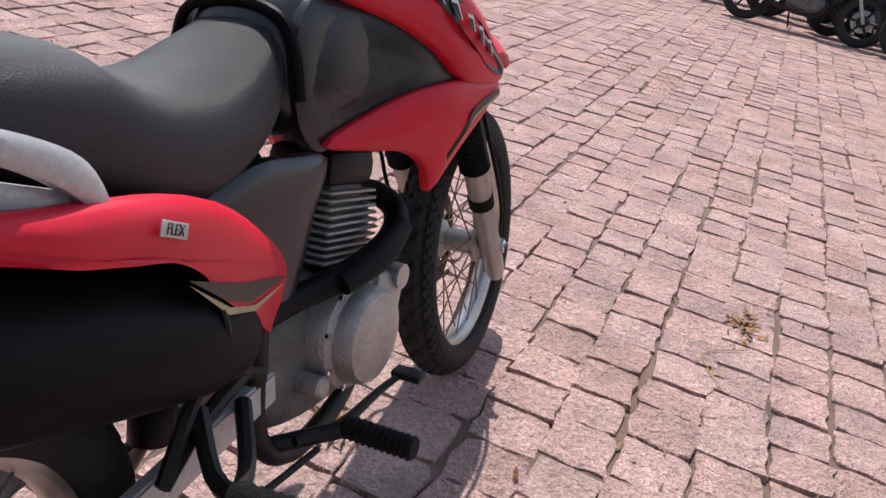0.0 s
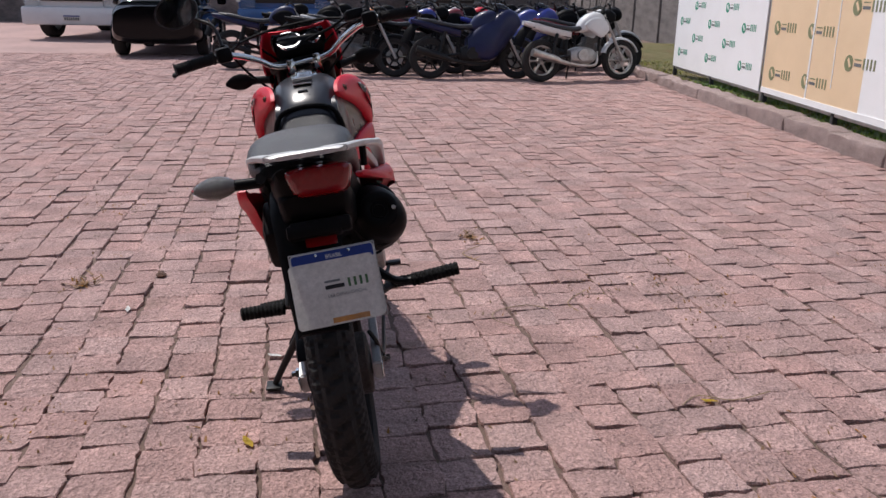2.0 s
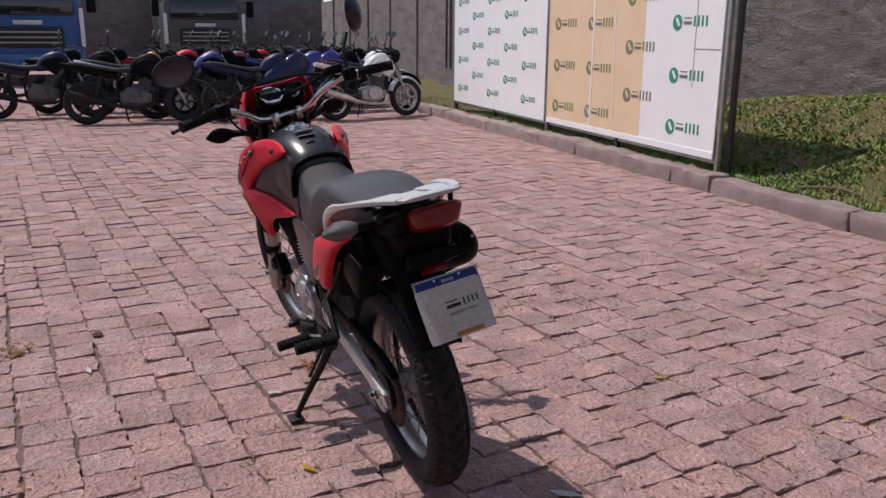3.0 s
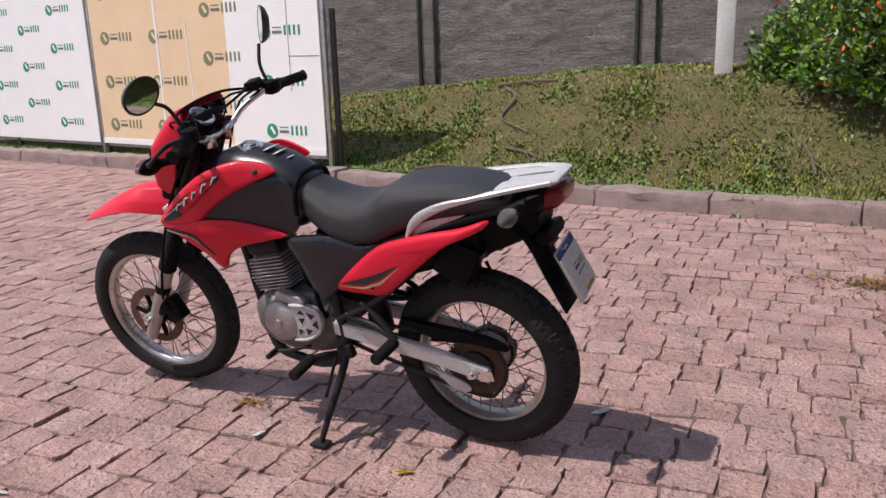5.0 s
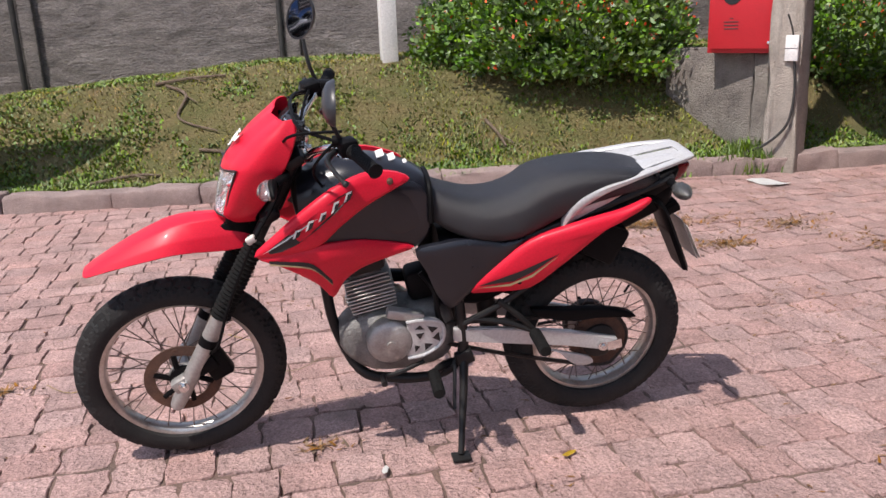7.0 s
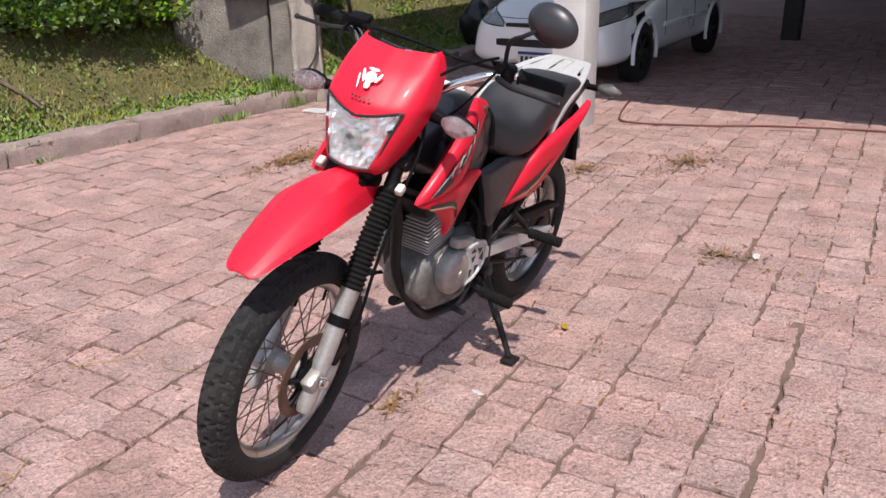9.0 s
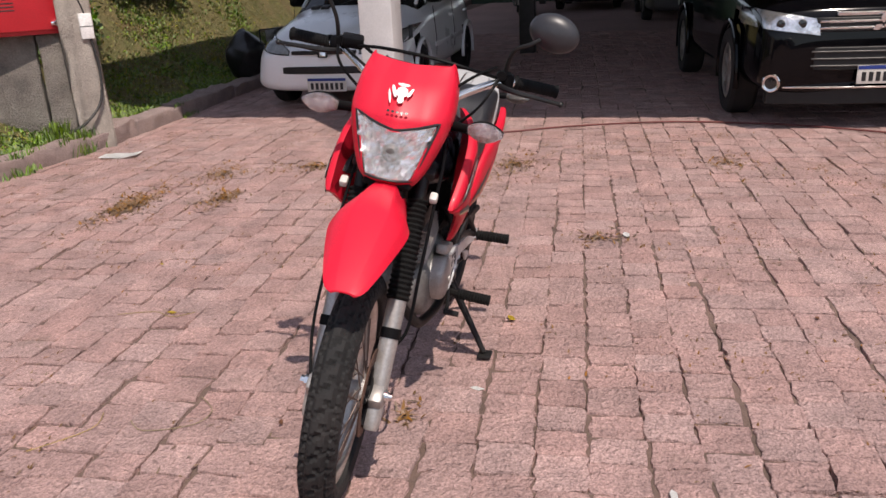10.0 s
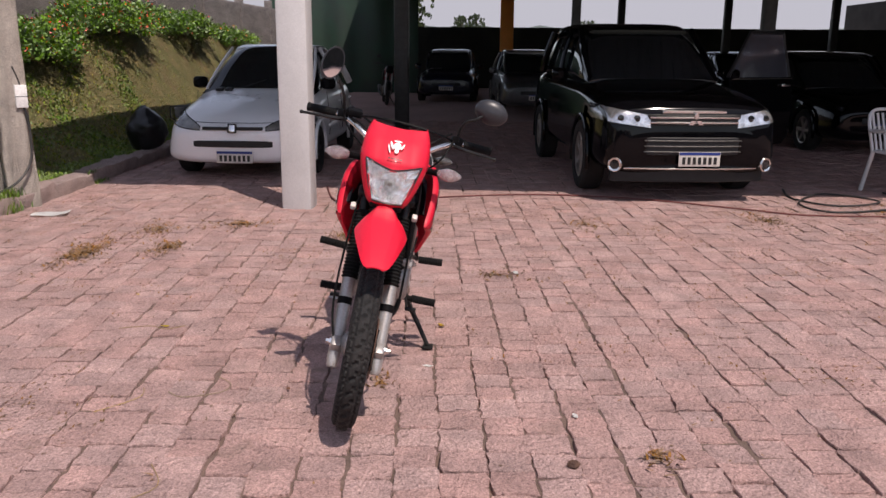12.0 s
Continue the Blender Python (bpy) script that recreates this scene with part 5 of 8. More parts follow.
bm = panel(B(), [(0.245, 0.462), (0.12, 0.452), (0.0, 0.442), (-0.08, 0.424), (-0.118, 0.398), (-0.06, 0.402), (0.02, 0.408), (0.10, 0.404), (0.20, 0.428)], lambda x, z: 0.092, 0.022, 0.006, 3, 1)
part("chain_guard", bm, M_black_pl, moto, "black chain guard")
part("hub_cover", lathe(B(), [(0.060, 0.070), (0.060, 0.084), (0.048, 0.090), (0.022, 0.092), (0.001, 0.092)], 32, Matrix.Translation((0, 0, RZ)) @ AXY), M_frame, moto)
bm = panel(B(), [(0.17, 0.30), (0.08, 0.275), (0.03, 0.255), (0.02, 0.232), (0.06, 0.225), (0.10, 0.245), (0.14, 0.285)], lambda x, z: 0.088, 0.006, 0.003, 3, 1)
part("chain_roller_guard", bm, M_silver, moto)
part("brake_drum", lathe(B(), [(0.082, -0.045), (0.082, -0.07), (0.074, -0.076), (0.03, -0.08), (0.001, -0.08)], 40, Matrix.Translation((0, 0, RZ)) @ AXY), M_chain, rw_, "dull dark brake drum")
bm = tube(B(), [(0.02, -0.085, 0.39), (0.015, -0.10, 0.36), (0.08, -0.112, 0.29), (0.40, -0.125, 0.27), (0.55, -0.14, 0.275)], 0.006, 8, 3)
part("brake_rod", bm, M_frame, moto)
part("shock_absorber", tube(B(), [(0.36, 0, 0.36), (0.40, 0, 0.62)], 0.032, 14, 1), M_frame, moto)

# foot pegs, pedals and stand
def peg(x, z, y0, y1, dz, nm, r=0.016):
    g = B()
    pts = [(x, y0 + (y1 - y0) * k / 22, z + dz * k / 22) for k in range(23)]
    tube(g, pts, [r + (0.003 if k % 2 else 0) for k in range(23)], 10, 1)
    return part(nm, g, M_grip, moto, "black rubber foot peg")


peg(0.575, 0.300, 0.15, 0.265, -0.004, "foot_peg", 0.017)
peg(0.590, 0.302, -0.165, -0.285, 0.0, "foot_peg", 0.017)
peg(0.245, 0.408, 0.145, 0.268, 0.004, "passenger_peg", 0.0175)
peg(0.262, 0.420, -0.225, -0.365, 0.012, "passenger_peg", 0.0175)
br_ = [tube(B(), [(0.50, 0.08, 0.29), (0.545, 0.11, 0.292), (0.575, 0.155, 0.298)], 0.014, 8, 3),
       tube(B(), [(0.50, -0.08, 0.29), (0.55, -0.12, 0.29), (0.59, -0.17, 0.30)], 0.014, 8, 3)]
bm = tube(B(), [(0.33, -0.118, 0.46), (0.28, -0.18, 0.42), (0.262, -0.23, 0.418)], 0.012, 8, 3)
tube(bm, [(0.42, -0.11, 0.42), (0.34, -0.18, 0.40), (0.262, -0.23, 0.416)], 0.012, 8, 3)
for bm in br_ + [bm]:
    part("peg_bracket", bm, M_frame, moto)
bm = tube(B(), [(0.60, 0.115, 0.325), (0.68, 0.135, 0.305), (0.735, 0.14, 0.298)], 0.007, 8, 3)
tube(bm, [(0.735, 0.135, 0.298), (0.735, 0.185, 0.298)], 0.010, 8, 1)
part("gear_lever", bm, M_frame, moto, "black gear lever")
bm = tube(B(), [(0.52, -0.12, 0.30), (0.60, -0.15, 0.295), (0.70, -0.16, 0.305), (0.745, -0.17, 0.312)], [0.009, 0.009, 0.007, 0.006], 8, 3)
box(bm, (0.755, -0.185, 0.316), (0.03, 0.055, 0.014), (0, 0, 0), 0.004)
part("brake_pedal", bm, M_frame, moto, "black brake pedal")
bm = tube(B(), [(0.468, 0.095, 0.315), (0.475, 0.14, 0.24), (0.495, 0.215, 0.13), (0.507, 0.262, 0.058)], [0.016, 0.014, 0.0115, 0.0105], 10, 3)
box(bm, (0.508, 0.268, 0.050), (0.060, 0.050, 0.010), (-LEAN + 16, 0, 0), 0.003)
box(bm, (0.465, 0.10, 0.315), (0.06, 0.03, 0.05), (0, 20, 0), 0.008)
tube(bm, [(0.50, 0.115, 0.30), (0.515, 0.19, 0.18)], 0.006, 6, 1)
part("side_stand", bm, M_frame, moto, "black steel side stand, folded out")

# ---- cars under the shelter ----
from mathutils.bvhtree import BVHTree

M_white_car = material("white_car_paint", (0.86, 0.86, 0.86), 0.3, col2=(0.81, 0.81, 0.81), scale=1.5, fine=200, bump=0.01, mix=0.06, coat=0.8, dirt=(0.45, 0.40, 0.34), dirt_scale=2.5, dirt_amount=0.1)
M_black_car = material("black_car_paint", (0.003, 0.003, 0.004), 0.07, scale=2, fine=200, bump=0.005, coat=0.0, spread=0.03, spec=0.22)
M_blue_car = material("dark_blue_car_paint", (0.006, 0.008, 0.02), 0.25, scale=2, bump=0.005, coat=0.4, spec=0.35)
M_grey_car = material("grey_car_paint", (0.12, 0.12, 0.125), 0.3, 0.4, scale=2, bump=0.005, coat=0.8)
M_window = material("car_window_glass", (0.015, 0.018, 0.02), 0.05, scale=2, bump=0, spread=0.02, spec=0.7)
M_lamp_glass = material("grey_lamp_glass", (0.16, 0.16, 0.15), 0.12, 0.3, col2=(0.30, 0.29, 0.27), scale=9, fine=60, bump=0.02, mix=0.4, coat=0.6)
M_lamp_bright = material("bright_lamp_glass", (0.80, 0.81, 0.82), 0.16, 0.8, col2=(0.35, 0.35, 0.36), scale=13, fine=70, bump=0.1, mix=0.5, coat=0.6)
M_trim = material("black_car_trim", (0.008, 0.008, 0.008), 0.55, scale=10, bump=0.04)


def rod_y(bm, x, y0, y1, z, r, seg=20):
    return lathe(bm, [(0.001, 0), (r, 0), (r, abs(y1 - y0)), (0.001, abs(y1 - y0))], seg, Matrix.Translation((x, min(y0, y1), z)) @ AXY)


def plate(parent, x, y, z, rz=0, w=0.40, h=0.13):
    p = part("number_plate", box(B(), (0, 0, 0), (0.012, w, h), (0, 0, 0), 0.003), M_plate, parent, "white number plate with a blue band", pose(x, y, z, 0, 0, rz))
    part("plate_band", box(B(), (0.007, 0, h * 0.39), (0.003, w * 0.98, h * 0.2)), M_plate_blue, p)
    for k in range(7):
        part("plate_bar", box(B(), (0.0075, -w * 0.38 + k * w * 0.127, -h * 0.1), (0.003, w * 0.075, h * 0.5)), M_black_ink, p)
    return p


def car_wheel(parent, x, y, R, side, rim_mat, spokes=7, w=0.2):
    c = Matrix.Translation((x, y, R))
    q = AXY if side > 0 else pose(0, 0, 0, 90)
    t = part("wheel", lathe(B(), [(R * 0.66, -w / 2), (R * 0.93, -w / 2), (R, -w * 0.36), (R, w * 0.36), (R * 0.93, w / 2), (R * 0.66, w / 2)], 40, c @ q, True), M_rubber, parent, "black road tyre")
    r = B()
    lathe(r, [(R * 0.60, w * 0.40), (R * 0.67, w * 0.44), (R * 0.67, -w * 0.4), (R * 0.62, -w * 0.4), (R * 0.60, w * 0.1)], 36, c @ q, True)
    lathe(r, [(0.001, w * 0.36), (R * 0.17, w * 0.36), (R * 0.2, w * 0.28), (R * 0.2, 0.0)], 18, c @ q)
    for k in range(spokes):
        a = math.tau * k / spokes
        box(r, (x + R * 0.40 * math.cos(a), y + side * w * 0.33, R + R * 0.40 * math.sin(a)), (R * 0.50, 0.022, R * 0.16), (0, -math.degrees(a), 0), 0.006, 1)
    part("rim", r, rim_mat, t, "alloy rim")
    part("brake_drum", lathe(B(), [(0.001, -w * 0.2), (R * 0.5, -w * 0.2), (R * 0.5, 0), (0.001, 0)], 20, c @ q), M_trim, t)


def car_shell(root, body, R, axles, hw, paint):
    """Lofted body with open wheel arches, dark liners and arch lips."""
    bm = blob(B(), body, 44, 9)
    cut = [f for f in bm.faces if any(math.hypot(f.calc_center_median().x - ax, f.calc_center_median().z - R) < R * 1.14 for ax in axles) and abs(f.calc_center_median().y) > hw * 0.55]
    bmesh.ops.delete(bm, geom=cut, context="FACES")
    b = part("body", bm, paint, root, "", None, 45)
    for ax in axles:
        for s in (1, -1):
            pts = [(ax + R * 1.15 * math.cos(a), s * (hw - 0.012), R + R * 1.15 * math.sin(a)) for a in (math.pi * (k / 14 * 1.16 - 0.08) for k in range(15))]
            part("arch_lip", tube(B(), pts, 0.022, 8, 1), paint, b)
    return b


def cabin(root, g, paint, A, Bp, C, hw_b, hw_t, roof):
    """Glass house with painted pillars and roof."""
    gl = part("cabin_glass", blob(B(), g, 36, 4), M_window, root, "dark car windows")
    part("roof", blob(B(), roof, 32, 4), paint, root)
    for s in (1, -1):
        for p in (A, Bp, C):
            part("pillar", tube(B(), [(p[0], s * (hw_b + (-0.10 if p is A else 0.004)), p[1]), ((p[0] + p[2]) / 2, s * ((hw_b + hw_t) / 2 + (-0.03 if p is A else 0.022)), (p[1] + p[3]) / 2), (p[2], s * (hw_t + 0.006), p[3])], p[4], 8, 3), paint, root)


def wing_mirror(root, x, y, z, s, paint):
    bm = blob(B(), [(x + 0.06, z - 0.04, z + 0.04, 0.03, 0.03, 0.7), (x, z - 0.07, z + 0.07, 0.09, 0.09, 0.6), (x - 0.05, z - 0.07, z + 0.07, 0.09, 0.09, 0.6)], 16, 3)
    for v in bm.verts:
        v.co.y += s * y
    part("wing_mirror", bm, paint, root)


def open_door(root, paint, hx, hy, s, h0, h1, ln, turn, top):
    """A front door swung out on its hinge at hx, hy."""
    m = Matrix.Translation((hx, s * hy, 0)) @ pose(0, 0, 0, 0, 0, s * turn)
    d = B()
    rings = [[(-x, s * y, z) for y, z in ((0, h0), (0.07, h0 + 0.1), (0.085, (h0 + h1) / 2), (0.06, h1), (0.0, h1), (-0.02, (h0 + h1) / 2))] for x in (0.0, 0.03, ln - 0.03, ln)]
    door = part("open_door", loft(d, rings), paint, root, "front door standing open", m)
    part("window_frame", tube(B(), [(-0.02, s * 0.03, h1), (-0.42, s * -0.04, top), (-ln + 0.1, s * -0.05, top), (-ln + 0.02, s * 0.03, h1)], 0.022, 8, 1), M_trim, door)
    gb = B()
    vs = [gb.verts.new(p) for p in ((-0.06, s * 0.03, h1), (-0.44, s * -0.035, top - 0.015), (-ln + 0.11, s * -0.045, top - 0.015), (-ln + 0.04, s * 0.03, h1))]
    gb.faces.new(vs)
    bmesh.ops.solidify(gb, geom=gb.faces[:], thickness=0.004)
    part("window_pane", gb, M_pane, door, "tinted window pane")
    part("door_handle", box(B(), (-ln + 0.14, s * 0.088, h1 - 0.09), (0.16, 0.025, 0.03), (0, 0, 0), 0.008), M_chrome, door)
    part("door_trim", box(B(), (-ln / 2, s * 0.086, h1 - 0.015), (ln - 0.06, 0.01, 0.014)), M_chrome, door)
    return door


M_pane = glassy("tinted_pane", (0.35, 0.40, 0.5), 0.03, 0.85)

def bow(w, h, dep, x, z, mat, nm, parent, label="", bend=0.16):
    bm = box(B(), (0, 0, 0), (dep, w, h), (0, 0, 0), min(0.006, h * 0.3), 1)
    bmesh.ops.subdivide_edges(bm, edges=[e for e in bm.edges if e.calc_length() > w * 0.6], cuts=12)
    for v in bm.verts:
        v.co.x -= bend * v.co.y * v.co.y
    return part(nm, bm, mat, parent, label, pose(x, 0, z))



def front_patch(bvh, y0, y1, low, high, out=0.006, deep=0.05, nu=12, nv=6):
    """A lamp that follows the nose of a car: a grid cast onto the body, with depth behind it."""
    bm = B()
    front, back = [], []
    for i in range(nu + 1):
        u = i / nu
        y = y0 + (y1 - y0) * u
        f, b = [], []
        for j in range(nv + 1):
            z = low(u) + (high(u) - low(u)) * j / nv
            hit = bvh.ray_cast(Vector((2, y, z)), Vector((-1, 0, 0)))[0]
            x = hit.x if hit else (f[-1].co.x - out if f else 0.3)
            f.append(bm.verts.new((x + out, y * (1 + 0.006), z)))
            b.append(bm.verts.new((x - deep, y * 0.985, z)))
        front.append(f)
        back.append(b)
    for i in range(nu):
        for j in range(nv):
            bm.faces.new((front[i][j], front[i + 1][j], front[i + 1][j + 1], front[i][j + 1]))
            bm.faces.new((back[i][j], back[i][j + 1], back[i + 1][j + 1], back[i + 1][j]))
        for k in (0, nv):
            bm.faces.new((front[i][k], back[i][k], back[i + 1][k], front[i + 1][k]))
    for k in (0, nu):
        for j in range(nv):
            bm.faces.new((front[k][j], front[k][j + 1], back[k][j + 1], back[k][j]))
    return bm


def front_edge(bvh, y0, y1, low, high, out=0.008):
    pts = []
    for u, k in [(i / 8, 0) for i in range(9)] + [(1 - i / 8, 1) for i in range(9)]:
        y, z = y0 + (y1 - y0) * u, high(u) if k else low(u)
        hit = bvh.ray_cast(Vector((2, y, z)), Vector((-1, 0, 0)))[0]
        pts.append(((hit.x if hit else pts[-1][0] - out) + out, y * 1.006, z))
    return pts


def nose(body):
    bm = blob(B(), body, 44, 9)
    tree = BVHTree.FromBMesh(bm)
    bm.free()
    return tree


# white hatchback
hatch = thing("hatchback_car", "small dusty white hatchback parked nose out under the shelter", "car", pose(-5.30, -2.25, 0, 0, 0, 1))
def lift(rows):
    return [(x, z0 + 0.075 * max(0, z0 - 0.6), z1 + 0.075 * max(0, z1 - 0.6), *r_) for x, z0, z1, *r_ in rows]


HB = lift([(0.775, 0.33, 0.47, 0.50, 0.50, 0.55), (0.755, 0.24, 0.58, 0.66, 0.62, 0.46), (0.68, 0.20, 0.64, 0.76, 0.68, 0.42), (0.50, 0.19, 0.72, 0.81, 0.72, 0.40), (0.2, 0.19, 0.80, 0.825, 0.74, 0.40), (-0.2, 0.19, 0.88, 0.83, 0.75, 0.40), (-0.48, 0.19, 0.94, 0.83, 0.75, 0.40), (-1.0, 0.19, 0.96, 0.83, 0.75, 0.40), (-1.8, 0.19, 0.97, 0.83, 0.75, 0.40), (-2.5, 0.20, 0.98, 0.83, 0.74, 0.40), (-2.9, 0.24, 0.97, 0.78, 0.70, 0.42), (-3.05, 0.34, 0.90, 0.68, 0.62, 0.5)])
body = car_shell(hatch, HB, 0.29, (0.0, -2.44), 0.83, M_white_car)
cabin(hatch, lift([(-0.38, 0.86, 0.90, 0.70, 0.66, 0.5), (-0.62, 0.86, 1.04, 0.73, 0.62, 0.42), (-0.92, 0.86, 1.245, 0.735, 0.56, 0.42), (-1.20, 0.86, 1.385, 0.73, 0.50, 0.42), (-1.5, 0.86, 1.412, 0.73, 0.50, 0.42), (-2.2, 0.86, 1.40, 0.73, 0.50, 0.42), (-2.65, 0.86, 1.28, 0.71, 0.50, 0.42), (-2.95, 0.86, 1.0, 0.64, 0.52, 0.5)]), M_white_car,
      (-0.44, 0.95, -1.24, 1.435, 0.020), (-1.52, 0.97, -1.56, 1.445, 0.026), (-2.72, 0.97, -2.42, 1.42, 0.05), 0.745, 0.535,
      lift([(-1.26, 1.368, 1.388, 0.48, 0.44, 0.5), (-1.5, 1.37, 1.422, 0.53, 0.48, 0.5), (-2.2, 1.35, 1.42, 0.53, 0.48, 0.5), (-2.62, 1.28, 1.33, 0.50, 0.46, 0.5)]))
part("bonnet_line", tube(B(), [(0.62, -0.60, 0.655), (0.70, -0.3, 0.640), (0.715, 0, 0.640), (0.70, 0.3, 0.640), (0.62, 0.60, 0.655)], 0.003, 6, 4), M_trim, body)
for s in (1, -1):
    lo, hi = (lambda u: 0.562 + 0.03 * u + 0.075 * u ** 3), (lambda u: 0.600 + 0.19 * u ** 0.85)
    hl = part("headlamp", front_patch(nose(HB), s * 0.36, s * 0.785, lo, hi, 0.008), M_lamp_glass, hatch, "grey swept headlamp", None, 50)
    part("lamp_rim", tube(B(), front_edge(nose(HB), s * 0.36, s * 0.785, lo, hi), 0.006, 6, 1, True), M_trim, hl)
    wing_mirror(hatch, -0.66, 0.80, 1.02, s, M_black_pl)
    car_wheel(hatch, 0.0, s * 0.72, 0.29, s, M_trim, 6, 0.18)
    car_wheel(hatch, -2.44, s * 0.72, 0.29, s, M_trim, 6, 0.18)
for k, (w, z, h) in enumerate(((0.66, 0.582, 0.034), (1.12, 0.415, 0.070))):
    bow(w, h, 0.06, 0.768, z, M_trim, "grille", hatch, "black grille slot", 0.12)
part("badge", box(B(), (0.797, 0, 0.585), (0.02, 0.07, 0.085), (0, -18, 0), 0.012), M_chrome, hatch, "chrome shield badge")
part("badge_back", box(B(), (0.789, 0, 0.585), (0.02, 0.10, 0.105), (0, -18, 0), 0.014), M_black_ink, hatch)
plate(hatch, 0.80, 0.02, 0.275)
for k in range(2):
    part("bonnet_sticker", box(B(), (-0.36, -0.46 + 0.115 * k, 0.952), (0.10, 0.085, 0.03), (0, 9, 0), 0.001), M_black_ink, hatch, "black square sticker")
for s in (-0.25, 0.15):
    part("wiper", tube(B(), [(-0.44, s, 0.950), (-0.60, s + 0.3, 1.055)], 0.008, 6, 1), M_trim, hatch)
for s in (1, -1):
    for xa, xb in ((-0.55, -1.50), (-1.54, -2.35)):
        part("door_seam", tube(B(), [(xa, s * 0.828, 0.40), (xa, s * 0.835, 0.60), (xa - 0.02, s * 0.80, 0.92)], 0.004, 6, 2), M_trim, body)
        part("door_handle", box(B(), (xb + 0.14, s * 0.835, 0.78), (0.16, 0.03, 0.03), (0, 0, 0), 0.01), M_white_car, body)
    part("side_moulding", box(B(), (-1.25, s * 0.838, 0.52), (1.55, 0.02, 0.05), (0, 0, 0), 0.008), M_white_car, body)

# black sport utility car
suv = thing("suv_car", "glossy black sport utility car parked nose out under the shelter", "car", pose(-4.62, 2.40, 0, 0, 0, 6) @ Matrix.Diagonal((1, 1, 1.05, 1)))
SB = [(0.93, 0.42, 0.66, 0.60, 0.62, 0.5), (0.90, 0.30, 0.82, 0.78, 0.74, 0.44), (0.80, 0.26, 0.92, 0.86, 0.80, 0.40), (0.5, 0.25, 0.99, 0.895, 0.82, 0.38), (0.0, 0.25, 1.05, 0.905, 0.83, 0.38), (-0.45, 0.25, 1.09, 0.905, 0.83, 0.38), (-0.8, 0.25, 1.10, 0.905, 0.83, 0.38), (-2.2, 0.25, 1.12, 0.905, 0.83, 0.38), (-3.2, 0.28, 1.13, 0.90, 0.82, 0.38), (-3.62, 0.36, 1.10, 0.84, 0.78, 0.42), (-3.72, 0.50, 1.0, 0.75, 0.72, 0.5)]
body = car_shell(suv, SB, 0.35, (0.0, -2.67), 0.905, M_black_car)
cabin(suv, [(-0.45, 1.02, 1.09, 0.74, 0.68, 0.5), (-0.85, 1.02, 1.34, 0.78, 0.68, 0.42), (-1.25, 1.02, 1.58, 0.79, 0.63, 0.42), (-1.7, 1.02, 1.65, 0.79, 0.62, 0.42), (-2.8, 1.02, 1.64, 0.79, 0.61, 0.42), (-3.4, 1.02, 1.50, 0.76, 0.60, 0.42), (-3.66, 1.02, 1.15, 0.70, 0.6, 0.5)], M_black_car,
      (-0.52, 1.08, -1.30, 1.60, 0.036), (-1.75, 1.10, -1.80, 1.62, 0.03), (-3.1, 1.10, -3.0, 1.60, 0.05), 0.80, 0.655,
      [(-1.2, 1.55, 1.60, 0.60, 0.56, 0.5), (-1.7, 1.60, 1.68, 0.655, 0.6, 0.5), (-2.8, 1.59, 1.67, 0.645, 0.6, 0.5), (-3.45, 1.48, 1.53, 0.6, 0.55, 0.5)])
for s in (1, -1):
    lo, hi = (lambda u: 0.695 + 0.060 * u), (lambda u: 0.805 + 0.080 * u)
    hl = part("headlamp", front_patch(nose(SB), s * 0.42, s * 0.87, lo, hi, 0.012), M_lamp_bright, suv, "clear swept headlamp", None, 50)
    for yy in (0.55, 0.70):
        xx = nose(SB).ray_cast(Vector((2, s * yy, 0.775)), Vector((-1, 0, 0)))[0].x
        part("projector", lathe(B(), [(0.001, 0.022), (0.028, 0.018), (0.034, 0.0), (0.034, -0.03)], 20, Matrix.Translation((xx, s * yy, 0.775)) @ pose(0, 0, 0, 0, 90, s * 20)), M_window, hl)
    fm = Matrix.Translation((nose(SB).ray_cast(Vector((2, s * 0.73, 0.36)), Vector((-1, 0, 0)))[0].x - 0.015, s * 0.73, 0.36)) @ pose(0, 0, 0, 0, 90, s * 22)
    fo = part("fog_lamp", lathe(B(), [(0.045, 0.03), (0.060, 0.035), (0.068, 0.025), (0.068, -0.03), (0.045, -0.03)], 28, fm, True), M_chrome, suv, "chrome ringed fog lamp")
    part("fog_glass", lathe(B(), [(0.001, 0.025), (0.046, 0.022), (0.046, 0.0), (0.001, 0.0)], 24, fm), M_window, fo)
    wing_mirror(suv, -0.75, 0.99, 1.12, s, M_black_car)
    car_wheel(suv, 0.0, s * 0.795, 0.35, s, M_rim, 7, 0.22)
    car_wheel(suv, -2.67, s * 0.795, 0.35, s, M_rim, 7, 0.22)


bow(0.90, 0.10, 0.05, 0.930, 0.765, M_trim, "upper_grille", suv)
for z in (0.742, 0.788):
    bow(0.86, 0.018, 0.06, 0.940, z, M_chrome, "grille_bar", suv, "chrome grille bar")
bow(0.62, 0.030, 0.05, 0.918, 0.836, M_chrome, "bonnet_chrome", suv, "bright chrome bonnet edge")
bow(0.98, 0.16, 0.06, 0.932, 0.53, M_trim, "lower_grille", suv)
for z in (0.48, 0.53, 0.58):
    bow(0.94, 0.010, 0.07, 0.942, z, M_dark_alloy, "grille_bar", suv, "dark metallic grille bar")
bow(1.30, 0.014, 0.06, 0.940, 0.325, M_chrome, "bumper_strip", suv)
bow(1.50, 0.12, 0.08, 0.87, 0.255, M_trim, "skid_plate", suv)
